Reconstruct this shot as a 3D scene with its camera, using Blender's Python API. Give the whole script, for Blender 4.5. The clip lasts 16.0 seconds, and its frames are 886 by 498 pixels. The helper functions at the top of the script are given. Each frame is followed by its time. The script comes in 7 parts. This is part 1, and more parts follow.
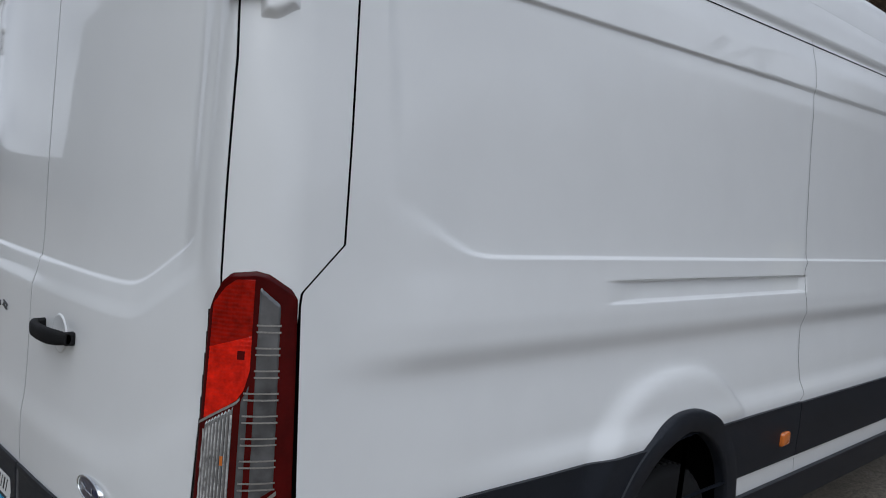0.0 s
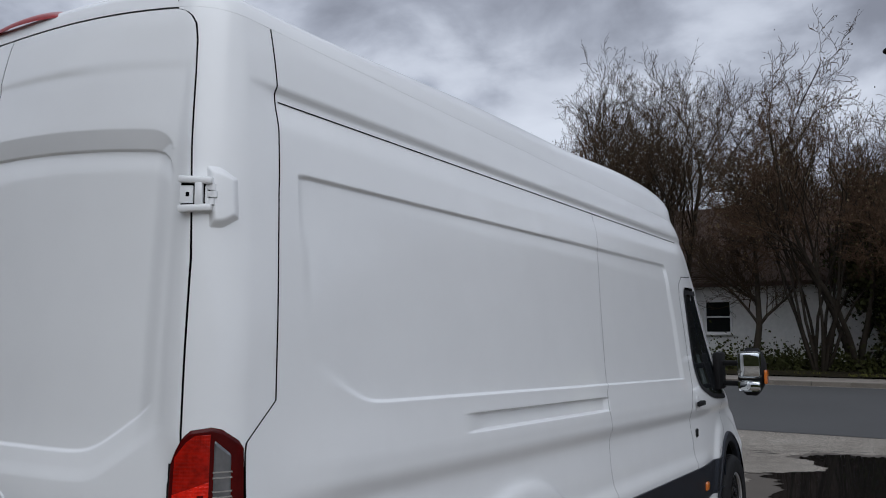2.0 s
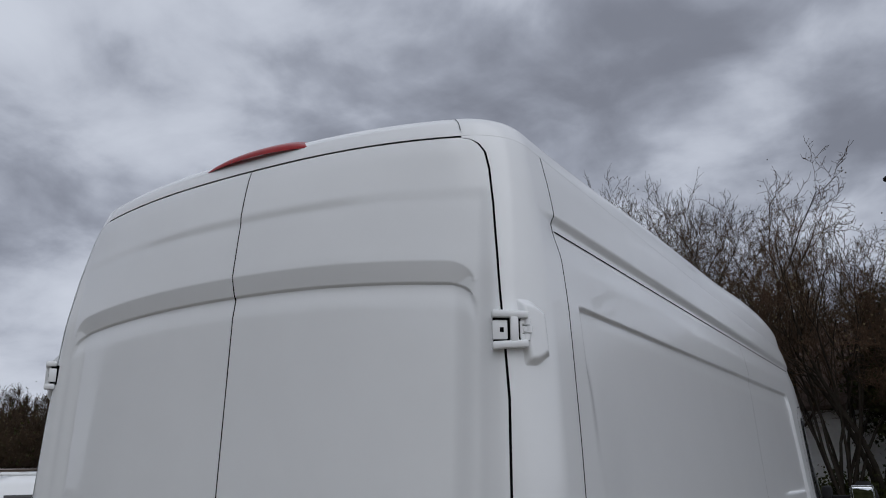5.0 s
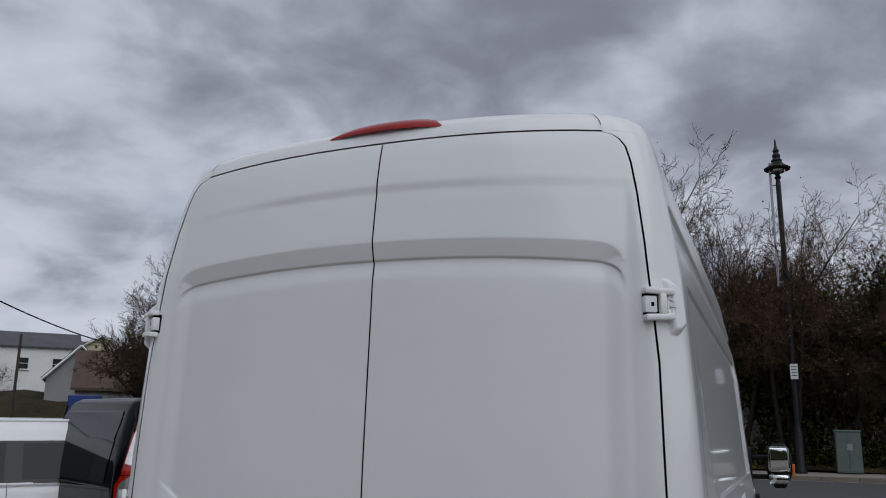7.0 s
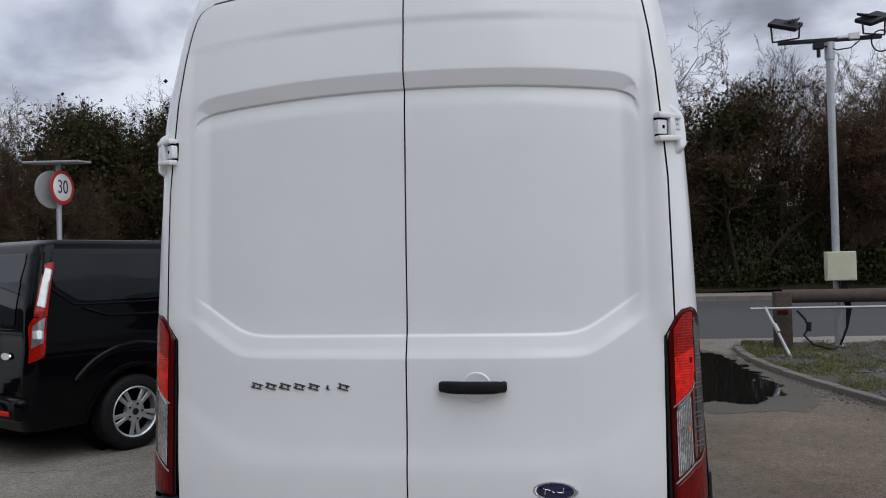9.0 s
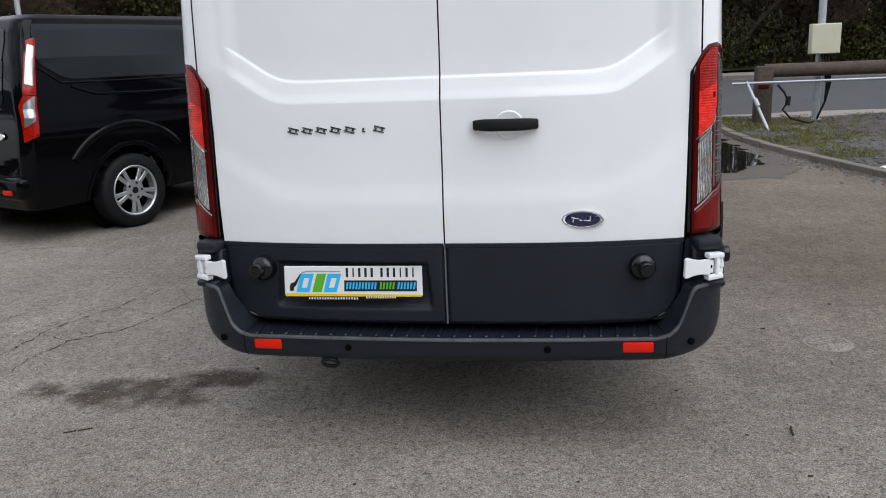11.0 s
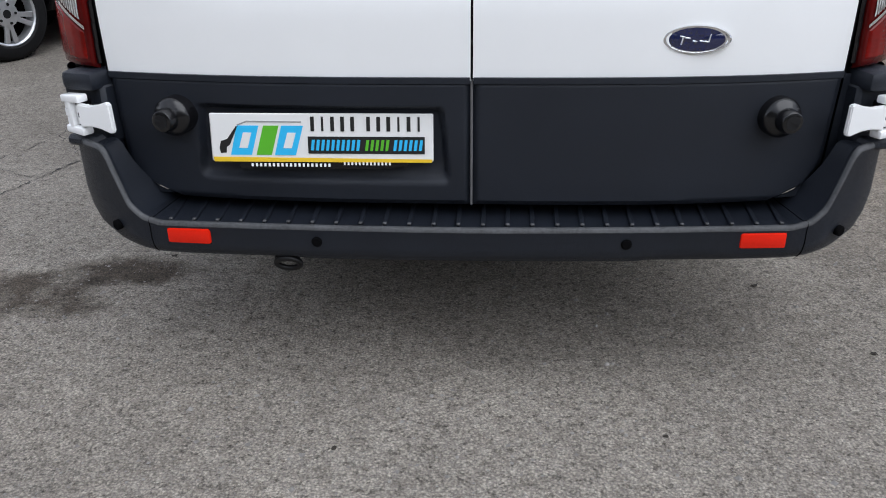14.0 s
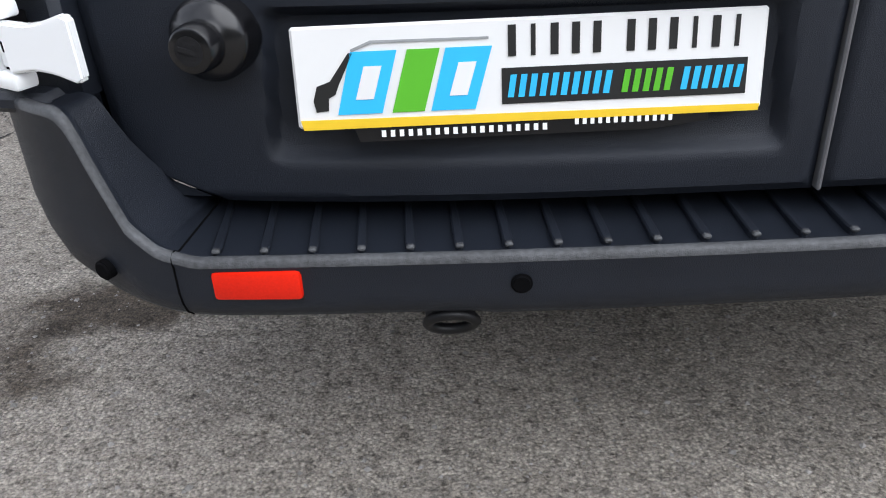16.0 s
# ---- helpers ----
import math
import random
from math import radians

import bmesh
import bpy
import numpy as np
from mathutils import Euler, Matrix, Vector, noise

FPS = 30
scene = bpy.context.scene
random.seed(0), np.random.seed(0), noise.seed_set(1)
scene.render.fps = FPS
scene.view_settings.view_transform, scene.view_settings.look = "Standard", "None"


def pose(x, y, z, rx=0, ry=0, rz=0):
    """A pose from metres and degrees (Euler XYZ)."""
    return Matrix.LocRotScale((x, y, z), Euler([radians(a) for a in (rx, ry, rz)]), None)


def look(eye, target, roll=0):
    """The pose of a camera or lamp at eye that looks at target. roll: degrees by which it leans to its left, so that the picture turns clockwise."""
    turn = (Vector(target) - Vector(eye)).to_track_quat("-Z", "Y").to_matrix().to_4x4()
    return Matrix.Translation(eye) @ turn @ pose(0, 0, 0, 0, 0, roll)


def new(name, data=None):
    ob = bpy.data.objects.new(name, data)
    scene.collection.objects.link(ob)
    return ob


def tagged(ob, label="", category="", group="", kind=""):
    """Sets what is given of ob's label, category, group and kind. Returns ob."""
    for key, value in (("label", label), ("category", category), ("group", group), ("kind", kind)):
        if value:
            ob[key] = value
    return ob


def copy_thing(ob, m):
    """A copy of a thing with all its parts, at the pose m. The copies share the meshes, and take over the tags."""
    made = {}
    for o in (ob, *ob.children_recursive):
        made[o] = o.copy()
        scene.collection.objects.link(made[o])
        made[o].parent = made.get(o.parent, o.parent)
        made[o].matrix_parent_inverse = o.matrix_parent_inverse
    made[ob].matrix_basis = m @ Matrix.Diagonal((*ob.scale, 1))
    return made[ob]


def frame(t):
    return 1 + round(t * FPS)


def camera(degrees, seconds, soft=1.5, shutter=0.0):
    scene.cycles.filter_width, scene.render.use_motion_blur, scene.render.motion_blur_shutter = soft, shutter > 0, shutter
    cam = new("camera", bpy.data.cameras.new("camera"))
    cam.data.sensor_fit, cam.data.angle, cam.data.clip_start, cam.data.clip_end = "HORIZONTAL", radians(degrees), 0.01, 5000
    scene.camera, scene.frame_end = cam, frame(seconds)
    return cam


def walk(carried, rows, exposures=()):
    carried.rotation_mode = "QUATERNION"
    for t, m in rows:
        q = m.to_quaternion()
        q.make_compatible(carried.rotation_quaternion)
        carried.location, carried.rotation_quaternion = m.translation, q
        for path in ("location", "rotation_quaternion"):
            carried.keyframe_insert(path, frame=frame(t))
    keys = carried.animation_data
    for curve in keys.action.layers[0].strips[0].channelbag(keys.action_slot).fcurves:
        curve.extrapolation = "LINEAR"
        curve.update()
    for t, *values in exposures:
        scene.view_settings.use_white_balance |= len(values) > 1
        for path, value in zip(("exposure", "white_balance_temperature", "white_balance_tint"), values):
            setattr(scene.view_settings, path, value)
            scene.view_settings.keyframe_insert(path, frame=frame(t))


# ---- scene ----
cam = camera(58.0, 16.0, soft=1.0)
PATH = [
    (0, (2.368, -0.739, 1.684), (0.936, 0.646, 1.503), 3.9),
    (0.3, (2.442, -0.811, 1.672), (1.05, 0.623, 1.603), 2.2),
    (0.5, (2.459, -0.871, 1.672), (1.098, 0.595, 1.65), 1.5),
    (1, (2.439, -1.055, 1.665), (1.179, 0.497, 1.704), 0.1),
    (1.5, (2.499, -1.192, 1.703), (1.371, 0.453, 1.839), 0.4),
    (2, (2.531, -1.31, 1.707), (1.471, 0.373, 1.913), 0.1),
    (2.5, (2.407, -1.478, 1.722), (1.374, 0.215, 1.979), -0.6),
    (3, (2.305, -1.537, 1.745), (1.172, 0.09, 2.008), -0.6),
    (3.2, (2.251, -1.516, 1.747), (1.063, 0.065, 2.044), -0.8),
    (5.3, (1.684, -1.721, 1.754), (0.72, -0.049, 2.278), -0.7),
    (5.5, (1.649, -1.798, 1.762), (0.703, -0.111, 2.271), -0.7),
    (6, (1.458, -1.951, 1.752), (0.618, -0.203, 2.244), 0.5),
    (6.5, (1.274, -2.081, 1.753), (0.502, -0.303, 2.247), 1.5),
    (7, (1.16, -2.224, 1.731), (0.425, -0.412, 2.153), 0.7),
    (7.5, (0.931, -2.337, 1.722), (0.352, -0.461, 2.105), 1.1),
    (8, (0.803, -2.456, 1.701), (0.334, -0.539, 2.021), 1.2),
    (8.5, (0.759, -2.582, 1.674), (0.327, -0.638, 1.861), 0.1),
    (9, (0.633, -2.652, 1.634), (0.261, -0.687, 1.666), -1.4),
    (9.5, (0.515, -2.714, 1.598), (0.181, -0.745, 1.485), -2.0),
    (10, (0.478, -2.793, 1.564), (0.128, -0.839, 1.326), -2.0),
    (10.2, (0.48, -2.83, 1.554), (0.127, -0.884, 1.256), -2.1),
    (12.3, (0.308, -2.541, 1.348), (0.141, -0.669, 0.664), -1.0),
    (12.5, (0.296, -2.465, 1.344), (0.142, -0.604, 0.629), -0.5),
    (13, (0.225, -2.266, 1.299), (0.115, -0.415, 0.551), 0.3),
    (13.5, (0.124, -2.045, 1.25), (0.043, -0.226, 0.424), 0.3),
    (14, (0.048, -1.829, 1.207), (-0.071, -0.018, 0.365), -0.7),
    (14.5, (-0.053, -1.644, 1.161), (-0.208, 0.167, 0.326), -1.4),
    (15, (-0.231, -1.427, 1.127), (-0.383, 0.392, 0.31), -2.5),
    (15.5, (-0.397, -1.157, 1.049), (-0.463, 0.62, 0.133), -3.0),
    (16, (-0.452, -0.923, 0.92), (-0.458, 0.828, -0.047), -2.6),
]
EXPOSURES = [
    (0.0, -0.20, 5930, 8), (1.5, -0.19, 5950, 9), (3.0, -0.24, 5950, 10), (5.0, -0.46, 6000, 10), (6.5, -0.46, 6000, 10), (7.4, -0.45, 6010, 10), (8.0, -0.25, 6050, 10),
    (9.0, 0.0, 6060, 10), (9.5, 0.28, 6090, 10), (10.0, 0.44, 6120, 10), (11.3, 0.66, 6120, 10), (12.5, 0.70, 6100, 10), (13.3, 0.72, 6050, 10), (14.0, 0.78, 6000, 10), (14.7, 0.80, 6000, 10), (15.5, 0.80, 6000, 10), (16.0, 1.3, 6050, 10)]
walk(cam, [(t, look(eye, target, roll)) for t, eye, target, roll in PATH], EXPOSURES)

# ---- world and light ----
world = bpy.data.worlds.new("sky")
scene.world = world
world.use_nodes = True
wn, wl = world.node_tree.nodes, world.node_tree.links
wn.clear()
SUN_EL, SUN_ROT = radians(50), radians(222)
w_out = wn.new("ShaderNodeOutputWorld")
w_bg = wn.new("ShaderNodeBackground")
w_bg.inputs["Strength"].default_value = 1.0
w_sky = wn.new("ShaderNodeTexSky")
w_sky.sky_type, w_sky.sun_disc = "NISHITA", False
w_sky.sun_elevation, w_sky.sun_rotation = SUN_EL, SUN_ROT
w_skys = wn.new("ShaderNodeVectorMath")
w_skys.operation = "SCALE"
w_skys.inputs["Scale"].default_value = 0.085
w_tc = wn.new("ShaderNodeTexCoord")
w_sep = wn.new("ShaderNodeSeparateXYZ")
# the direction drawn out to a flat layer of cloud overhead
w_za = wn.new("ShaderNodeMath")
w_za.operation = "MAXIMUM"
w_za.inputs[1].default_value = 0.0
w_zb = wn.new("ShaderNodeMath")
w_zb.operation = "ADD"
w_zb.inputs[1].default_value = 0.34
w_flat = wn.new("ShaderNodeCombineXYZ")
w_div = wn.new("ShaderNodeVectorMath")
w_div.operation = "DIVIDE"
w_one = wn.new("ShaderNodeCombineXYZ")
w_one.inputs[2].default_value = 1.0
wl.new(w_tc.outputs["Generated"], w_sep.inputs[0])
wl.new(w_sep.outputs["Z"], w_za.inputs[0])
wl.new(w_za.outputs[0], w_zb.inputs[0])
wl.new(w_sep.outputs["X"], w_flat.inputs[0])
wl.new(w_sep.outputs["Y"], w_flat.inputs[1])
wl.new(w_zb.outputs[0], w_one.inputs[0])
wl.new(w_zb.outputs[0], w_one.inputs[1])
wl.new(w_flat.outputs[0], w_div.inputs[0])
wl.new(w_one.outputs[0], w_div.inputs[1])
w_n0 = wn.new("ShaderNodeTexNoise")
w_n0.inputs["Scale"].default_value, w_n0.inputs["Detail"].default_value, w_n0.inputs["Roughness"].default_value = 1.5, 3.0, 0.45
w_nd = wn.new("ShaderNodeTexNoise")
w_nd.inputs["Scale"].default_value, w_nd.inputs["Detail"].default_value, w_nd.inputs["Roughness"].default_value = 4.2, 9.0, 0.51
w_nd.inputs["Distortion"].default_value = 0.25
w_n1 = wn.new("ShaderNodeMix")
w_n1.inputs["Factor"].default_value = 0.50
w_n2 = wn.new("ShaderNodeTexNoise")
w_n2.inputs["Scale"].default_value = 1.1
w_n2.inputs["Detail"].default_value = 3.0
for w_n in (w_n0, w_nd, w_n2):
    wl.new(w_div.outputs[0], w_n.inputs["Vector"])
wl.new(w_n0.outputs["Fac"], w_n1.inputs["A"])
wl.new(w_nd.outputs["Fac"], w_n1.inputs["B"])
w_cr = wn.new("ShaderNodeValToRGB")
w_cr.color_ramp.interpolation = "B_SPLINE"
for i, (p, c) in enumerate([(0.36, (0.258, 0.264, 0.302)), (0.455, (0.45, 0.465, 0.52)), (0.525, (0.68, 0.693, 0.745)), (0.63, (0.84, 0.852, 0.895))]):
    e = w_cr.color_ramp.elements[i] if i < 2 else w_cr.color_ramp.elements.new(p)
    e.position, e.color = p, (*c, 1)
# banks of darker and lighter cloud: bearing, height, reach in degrees, and how much lighter
w_prev = w_n1.outputs["Result"]
for bear, high, reach, lighter in [(4, 26, 21, -0.09), (-21, 31, 15, -0.06), (-54, 16, 14, -0.055), (-32, 19, 12, -0.025), (-41, 24, 15, 0.065), (-7, 20, 12, 0.045), (15, 16, 15, 0.05), (-20, 15, 14, 0.03), (-60, 30, 16, 0.03)]:
    w_dot = wn.new("ShaderNodeVectorMath")
    w_dot.operation = "DOT_PRODUCT"
    w_dot.inputs[1].default_value = (math.sin(radians(bear)) * math.cos(radians(high)), math.cos(radians(bear)) * math.cos(radians(high)), math.sin(radians(high)))
    w_bank = wn.new("ShaderNodeMapRange")
    w_bank.interpolation_type = "SMOOTHSTEP"
    w_bank.inputs["From Min"].default_value, w_bank.inputs["From Max"].default_value = math.cos(radians(reach)), 1.0
    w_bank.inputs["To Min"].default_value, w_bank.inputs["To Max"].default_value = 0.0, lighter
    w_sum = wn.new("ShaderNodeMath")
    w_sum.operation = "ADD"
    wl.new(w_tc.outputs["Generated"], w_dot.inputs[0])
    wl.new(w_dot.outputs["Value"], w_bank.inputs["Value"])
    wl.new(w_prev, w_sum.inputs[0])
    wl.new(w_bank.outputs["Result"], w_sum.inputs[1])
    w_prev = w_sum.outputs[0]
# paler haze towards the horizon
w_low = wn.new("ShaderNodeMapRange")
w_low.interpolation_type = "SMOOTHSTEP"
w_low.inputs["From Min"].default_value, w_low.inputs["From Max"].default_value = 0.34, 0.06
w_low.inputs["To Min"].default_value, w_low.inputs["To Max"].default_value = 0.0, 0.05
w_sum = wn.new("ShaderNodeMath")
w_sum.operation = "ADD"
wl.new(w_sep.outputs["Z"], w_low.inputs["Value"])
wl.new(w_prev, w_sum.inputs[0])
wl.new(w_low.outputs["Result"], w_sum.inputs[1])
wl.new(w_sum.outputs[0], w_cr.inputs["Fac"])
w_gap = wn.new("ShaderNodeValToRGB")
w_gap.color_ramp.elements[0].position, w_gap.color_ramp.elements[0].color = 0.26, (0.45, 0.45, 0.45, 1)
w_gap.color_ramp.elements[1].position, w_gap.color_ramp.elements[1].color = 0.40, (1, 1, 1, 1)
wl.new(w_n2.outputs["Fac"], w_gap.inputs["Fac"])
w_mix = wn.new("ShaderNodeMix")
w_mix.data_type = "RGBA"
wl.new(w_sky.outputs[0], w_skys.inputs[0])
wl.new(w_gap.outputs[0], w_mix.inputs["Factor"])
wl.new(w_skys.outputs[0], w_mix.inputs["A"])
wl.new(w_cr.outputs[0], w_mix.inputs["B"])
wl.new(w_mix.outputs["Result"], w_bg.inputs["Color"])
wl.new(w_bg.outputs[0], w_out.inputs[0])

sun = new("sun", bpy.data.lights.new("sun", "SUN"))
sun.data.energy, sun.data.angle, sun.data.color = 1.35, radians(70), (1.0, 0.97, 0.93)
sun.matrix_world = look((math.sin(SUN_ROT) * -20, math.cos(SUN_ROT) * 20, 20 * math.tan(SUN_EL)), (0, 0, 0))


# ---- materials ----
def material(name, col, rough=0.6, metal=0.0, vary=0.12, grain=40.0, blot=1.5, bump=0.0, bscale=None, coat=0.0, spec=0.5, trans=0.0, rand=0.0, col2=None, emit=None):
    """A principled material with colour variation at two scales and fine relief, in metres."""
    m = bpy.data.materials.new(name)
    m.use_nodes = True
    n, l = m.node_tree.nodes, m.node_tree.links
    b = n["Principled BSDF"]
    b.inputs["Roughness"].default_value, b.inputs["Metallic"].default_value = rough, metal
    b.inputs["Coat Weight"].default_value, b.inputs["Coat Roughness"].default_value = coat, 0.035
    b.inputs["Specular IOR Level"].default_value = spec
    b.inputs["Transmission Weight"].default_value = trans
    if emit:
        b.inputs["Emission Color"].default_value, b.inputs["Emission Strength"].default_value = (*emit[0], 1), emit[1]
    tc = n.new("ShaderNodeTexCoord")
    a, c = n.new("ShaderNodeTexNoise"), n.new("ShaderNodeTexNoise")
    a.inputs["Scale"].default_value, a.inputs["Detail"].default_value = blot, 5
    c.inputs["Scale"].default_value, c.inputs["Detail"].default_value = grain, 4
    l.new(tc.outputs["Object"], a.inputs["Vector"])
    l.new(tc.outputs["Object"], c.inputs["Vector"])
    add = n.new("ShaderNodeMath")
    add.operation = "ADD"
    l.new(a.outputs["Fac"], add.inputs[0])
    l.new(c.outputs["Fac"], add.inputs[1])
    src = add.outputs[0]
    if rand:
        oi = n.new("ShaderNodeObjectInfo")
        ma = n.new("ShaderNodeMath")
        ma.operation, ma.inputs[1].default_value = "MULTIPLY_ADD", rand
        l.new(oi.outputs["Random"], ma.inputs[0])
        l.new(src, ma.inputs[2])
        src = ma.outputs[0]
    mr = n.new("ShaderNodeMapRange")
    mr.inputs["From Min"].default_value, mr.inputs["From Max"].default_value = 0.65, 1.35 + rand
    l.new(src, mr.inputs["Value"])
    mx = n.new("ShaderNodeMix")
    mx.data_type = "RGBA"
    hi = [min(1, v * (1 + vary)) for v in col] if col2 is None else col2
    mx.inputs["A"].default_value = (*[v * (1 - vary) for v in col], 1)
    mx.inputs["B"].default_value = (*hi, 1)
    l.new(mr.outputs["Result"], mx.inputs["Factor"])
    l.new(mx.outputs["Result"], b.inputs["Base Color"])
    if bump:
        bn, bp = n.new("ShaderNodeTexNoise"), n.new("ShaderNodeBump")
        bn.inputs["Scale"].default_value, bn.inputs["Detail"].default_value = bscale or grain * 2, 3
        bp.inputs["Strength"].default_value, bp.inputs["Distance"].default_value = min(1, bump), 0.004
        l.new(tc.outputs["Object"], bn.inputs["Vector"])
        l.new(bn.outputs["Fac"], bp.inputs["Height"])
        l.new(bp.outputs["Normal"], b.inputs["Normal"])
    return m


M_PAINT = material("white_paint", (0.845, 0.855, 0.86), 0.32, vary=0.02, grain=6, blot=0.7, coat=0.75, spec=0.3)
M_BLACKPAINT = material("black_paint", (0.0025, 0.0025, 0.0035), 0.07, vary=0.1, spec=0.16)
# near-black: puts the shade of gaps, wells and underbody into the colour
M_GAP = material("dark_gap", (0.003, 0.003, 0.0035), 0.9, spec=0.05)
M_PLASTIC = material("dark_plastic", (0.0128, 0.0156, 0.0225), 0.42, vary=0.2, grain=700, blot=5, bump=0.35, bscale=900, spec=0.3)
# paler plastic: scuffs, with the edge highlight painted into the colour
M_LIP = material("scuffed_highlight_plastic", (0.060, 0.062, 0.066), 0.5, vary=0.45, grain=160, blot=12, bump=0.3, bscale=500, spec=0.35)
M_GLOSSBLK = material("gloss_black", (0.005, 0.005, 0.006), 0.22, vary=0.1)
M_RUBBER = material("rubber", (0.008, 0.008, 0.009), 0.7, spec=0.25, vary=0.2, grain=120, bump=0.3, bscale=200)
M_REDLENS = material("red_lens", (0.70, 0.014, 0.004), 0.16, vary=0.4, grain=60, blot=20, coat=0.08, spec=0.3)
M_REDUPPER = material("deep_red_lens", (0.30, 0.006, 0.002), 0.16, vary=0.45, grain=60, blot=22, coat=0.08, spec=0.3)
M_DARKRED = material("dark_red_lens", (0.070, 0.002, 0.002), 0.2, vary=0.3, grain=30, blot=8, spec=0.22)
M_FOG = material("fog_red_lens", (0.15, 0.003, 0.002), 0.18, vary=0.5, grain=18, blot=7, coat=0.0, spec=0.3)
M_BRAKE = material("brake_red_lens", (0.30, 0.016, 0.016), 0.28, vary=0.15, grain=30, blot=8, spec=0.3)
M_REFLECT = material("reflector_red", (0.68, 0.016, 0.004), 0.22, vary=0.1, grain=300, coat=0.0, spec=0.25)
M_CLEARLENS = material("clear_lens", (0.40, 0.40, 0.40), 0.09, 0.7, vary=0.2, grain=120, blot=20, coat=0.5)
M_GREYLENS = material("grey_lens", (0.15, 0.15, 0.155), 0.10, 0.5, vary=0.5, grain=22, blot=9, coat=0.6)
M_FLUTE = material("fluted_glass", (0.62, 0.62, 0.61), 0.10, 0.4, vary=0.9, grain=75, blot=22, coat=0.6)
M_AMBER = material("amber_lens", (0.62, 0.16, 0.02), 0.18, vary=0.1, coat=1.0)
M_CHROME = material("chrome", (0.78, 0.79, 0.80), 0.14, 1.0, vary=0.06)
M_DARKCHROME = material("dark_chrome", (0.16, 0.165, 0.175), 0.2, 1.0, vary=0.1)
M_SEAL = material("grey_seal", (0.11, 0.11, 0.115), 0.6, vary=0.15)
M_ALLOY = material("silver_alloy", (0.62, 0.63, 0.65), 0.32, 0.75, vary=0.08)
M_GALV = material("galvanised_steel", (0.42, 0.44, 0.46), 0.5, 0.5, vary=0.14, grain=25, blot=4)
M_BLACKIRON = material("black_painted_iron", (0.006, 0.006, 0.007), 0.45, vary=0.2, spec=0.3)
M_GLASSDK = material("dark_glass", (0.012, 0.014, 0.016), 0.03, vary=0.05, spec=0.28)
M_MIRROR = material("mirror_glass", (0.75, 0.77, 0.78), 0.02, 1.0, vary=0.01)
M_NAVY = material("navy_enamel", (0.010, 0.014, 0.06), 0.15, vary=0.05, coat=1.0)
M_WHITE = material("white_plastic", (0.80, 0.80, 0.79), 0.35, vary=0.02)
M_PLATE = material("plate_acrylic", (0.73, 0.73, 0.72), 0.3, vary=0.03, grain=9, blot=5)
M_BLUE = material("blue_ink", (0.04, 0.45, 0.80), 0.4, vary=0.03)
M_GREEN = material("green_ink", (0.10, 0.42, 0.02), 0.4, vary=0.03)
M_INK = material("black_ink", (0.012, 0.012, 0.012), 0.4, vary=0.05)
M_YELLOW = material("yellow_edge", (0.75, 0.50, 0.02), 0.4, vary=0.05)
M_SIGNRED = material("sign_red", (0.45, 0.02, 0.02), 0.4, vary=0.08)
M_SIGNGREY = material("sign_back_grey", (0.28, 0.29, 0.29), 0.5, vary=0.15)
M_CREAMBOX = material("cream_plastic", (0.55, 0.54, 0.40), 0.45, vary=0.06, blot=6)
M_TIMBER = material("weathered_timber", (0.062, 0.045, 0.034), 0.85, vary=0.45, grain=22, blot=3, bump=0.6, bscale=60)
M_BARK = material("bark", (0.046, 0.038, 0.029), 0.95, vary=0.4, grain=12, blot=1.2, bump=0.6, rand=0.5, spec=0.1)
M_TWIG = material("twigs", (0.062, 0.043, 0.028), 0.95, vary=0.5, grain=3, blot=0.4, rand=0.3, spec=0.1)
M_REDTWIG = material("reddish_twigs", (0.092, 0.058, 0.037), 0.95, vary=0.4, grain=3, blot=0.4, rand=0.4, spec=0.1)
M_IVY = material("ivy_leaves", (0.024, 0.030, 0.009), 0.6, vary=0.6, grain=5, blot=0.7, rand=0.4, spec=0.12, col2=(0.064, 0.068, 0.020))
M_BUD = material("young_leaves", (0.125, 0.090, 0.038), 0.7, vary=0.4, grain=5, blot=0.6, rand=0.4)
M_LITTER = material("leaf_litter", (0.034, 0.027, 0.018), 0.95, vary=0.5, grain=7, blot=0.6, bump=0.5, col2=(0.050, 0.044, 0.022), spec=0.1)
M_GRASS = material("grass", (0.085, 0.115, 0.022), 0.85, vary=0.45, grain=25, blot=2, col2=(0.19, 0.175, 0.045), spec=0.15)
M_GRAVEL = material("gravel", (0.078, 0.071, 0.062), 0.9, vary=0.5, grain=60, blot=1.5, bump=1.0, bscale=70)
M_KERB = material("concrete_kerb", (0.165, 0.146, 0.122), 0.9, vary=0.3, grain=30, blot=2.5, bump=0.5, rand=0.3)
M_PAVE = material("pavement", (0.27, 0.24, 0.21), 0.9, vary=0.2, grain=20, blot=0.5, bump=0.3)
M_ROAD = material("road_asphalt", (0.086, 0.086, 0.087), 0.9, spec=0.2, vary=0.14, grain=90, blot=0.35, bump=0.5, bscale=160)
M_WATER = material("puddle_water", (0.012, 0.011, 0.010), 0.025, vary=0.1, spec=0.32)
M_WET = material("wet_asphalt", (0.100, 0.086, 0.071), 0.65, spec=0.35, vary=0.25, grain=90, blot=1.2, bump=0.6, bscale=160)
M_CRACK = material("crack_filler", (0.035, 0.033, 0.031), 0.9, vary=0.3)
M_RENDERW = material("white_render", (0.80, 0.79, 0.76), 0.9, vary=0.1, grain=8, blot=0.6, bump=0.2)
M_RENDERC = material("cream_render", (0.55, 0.48, 0.34), 0.9, vary=0.08, grain=8, blot=0.6)
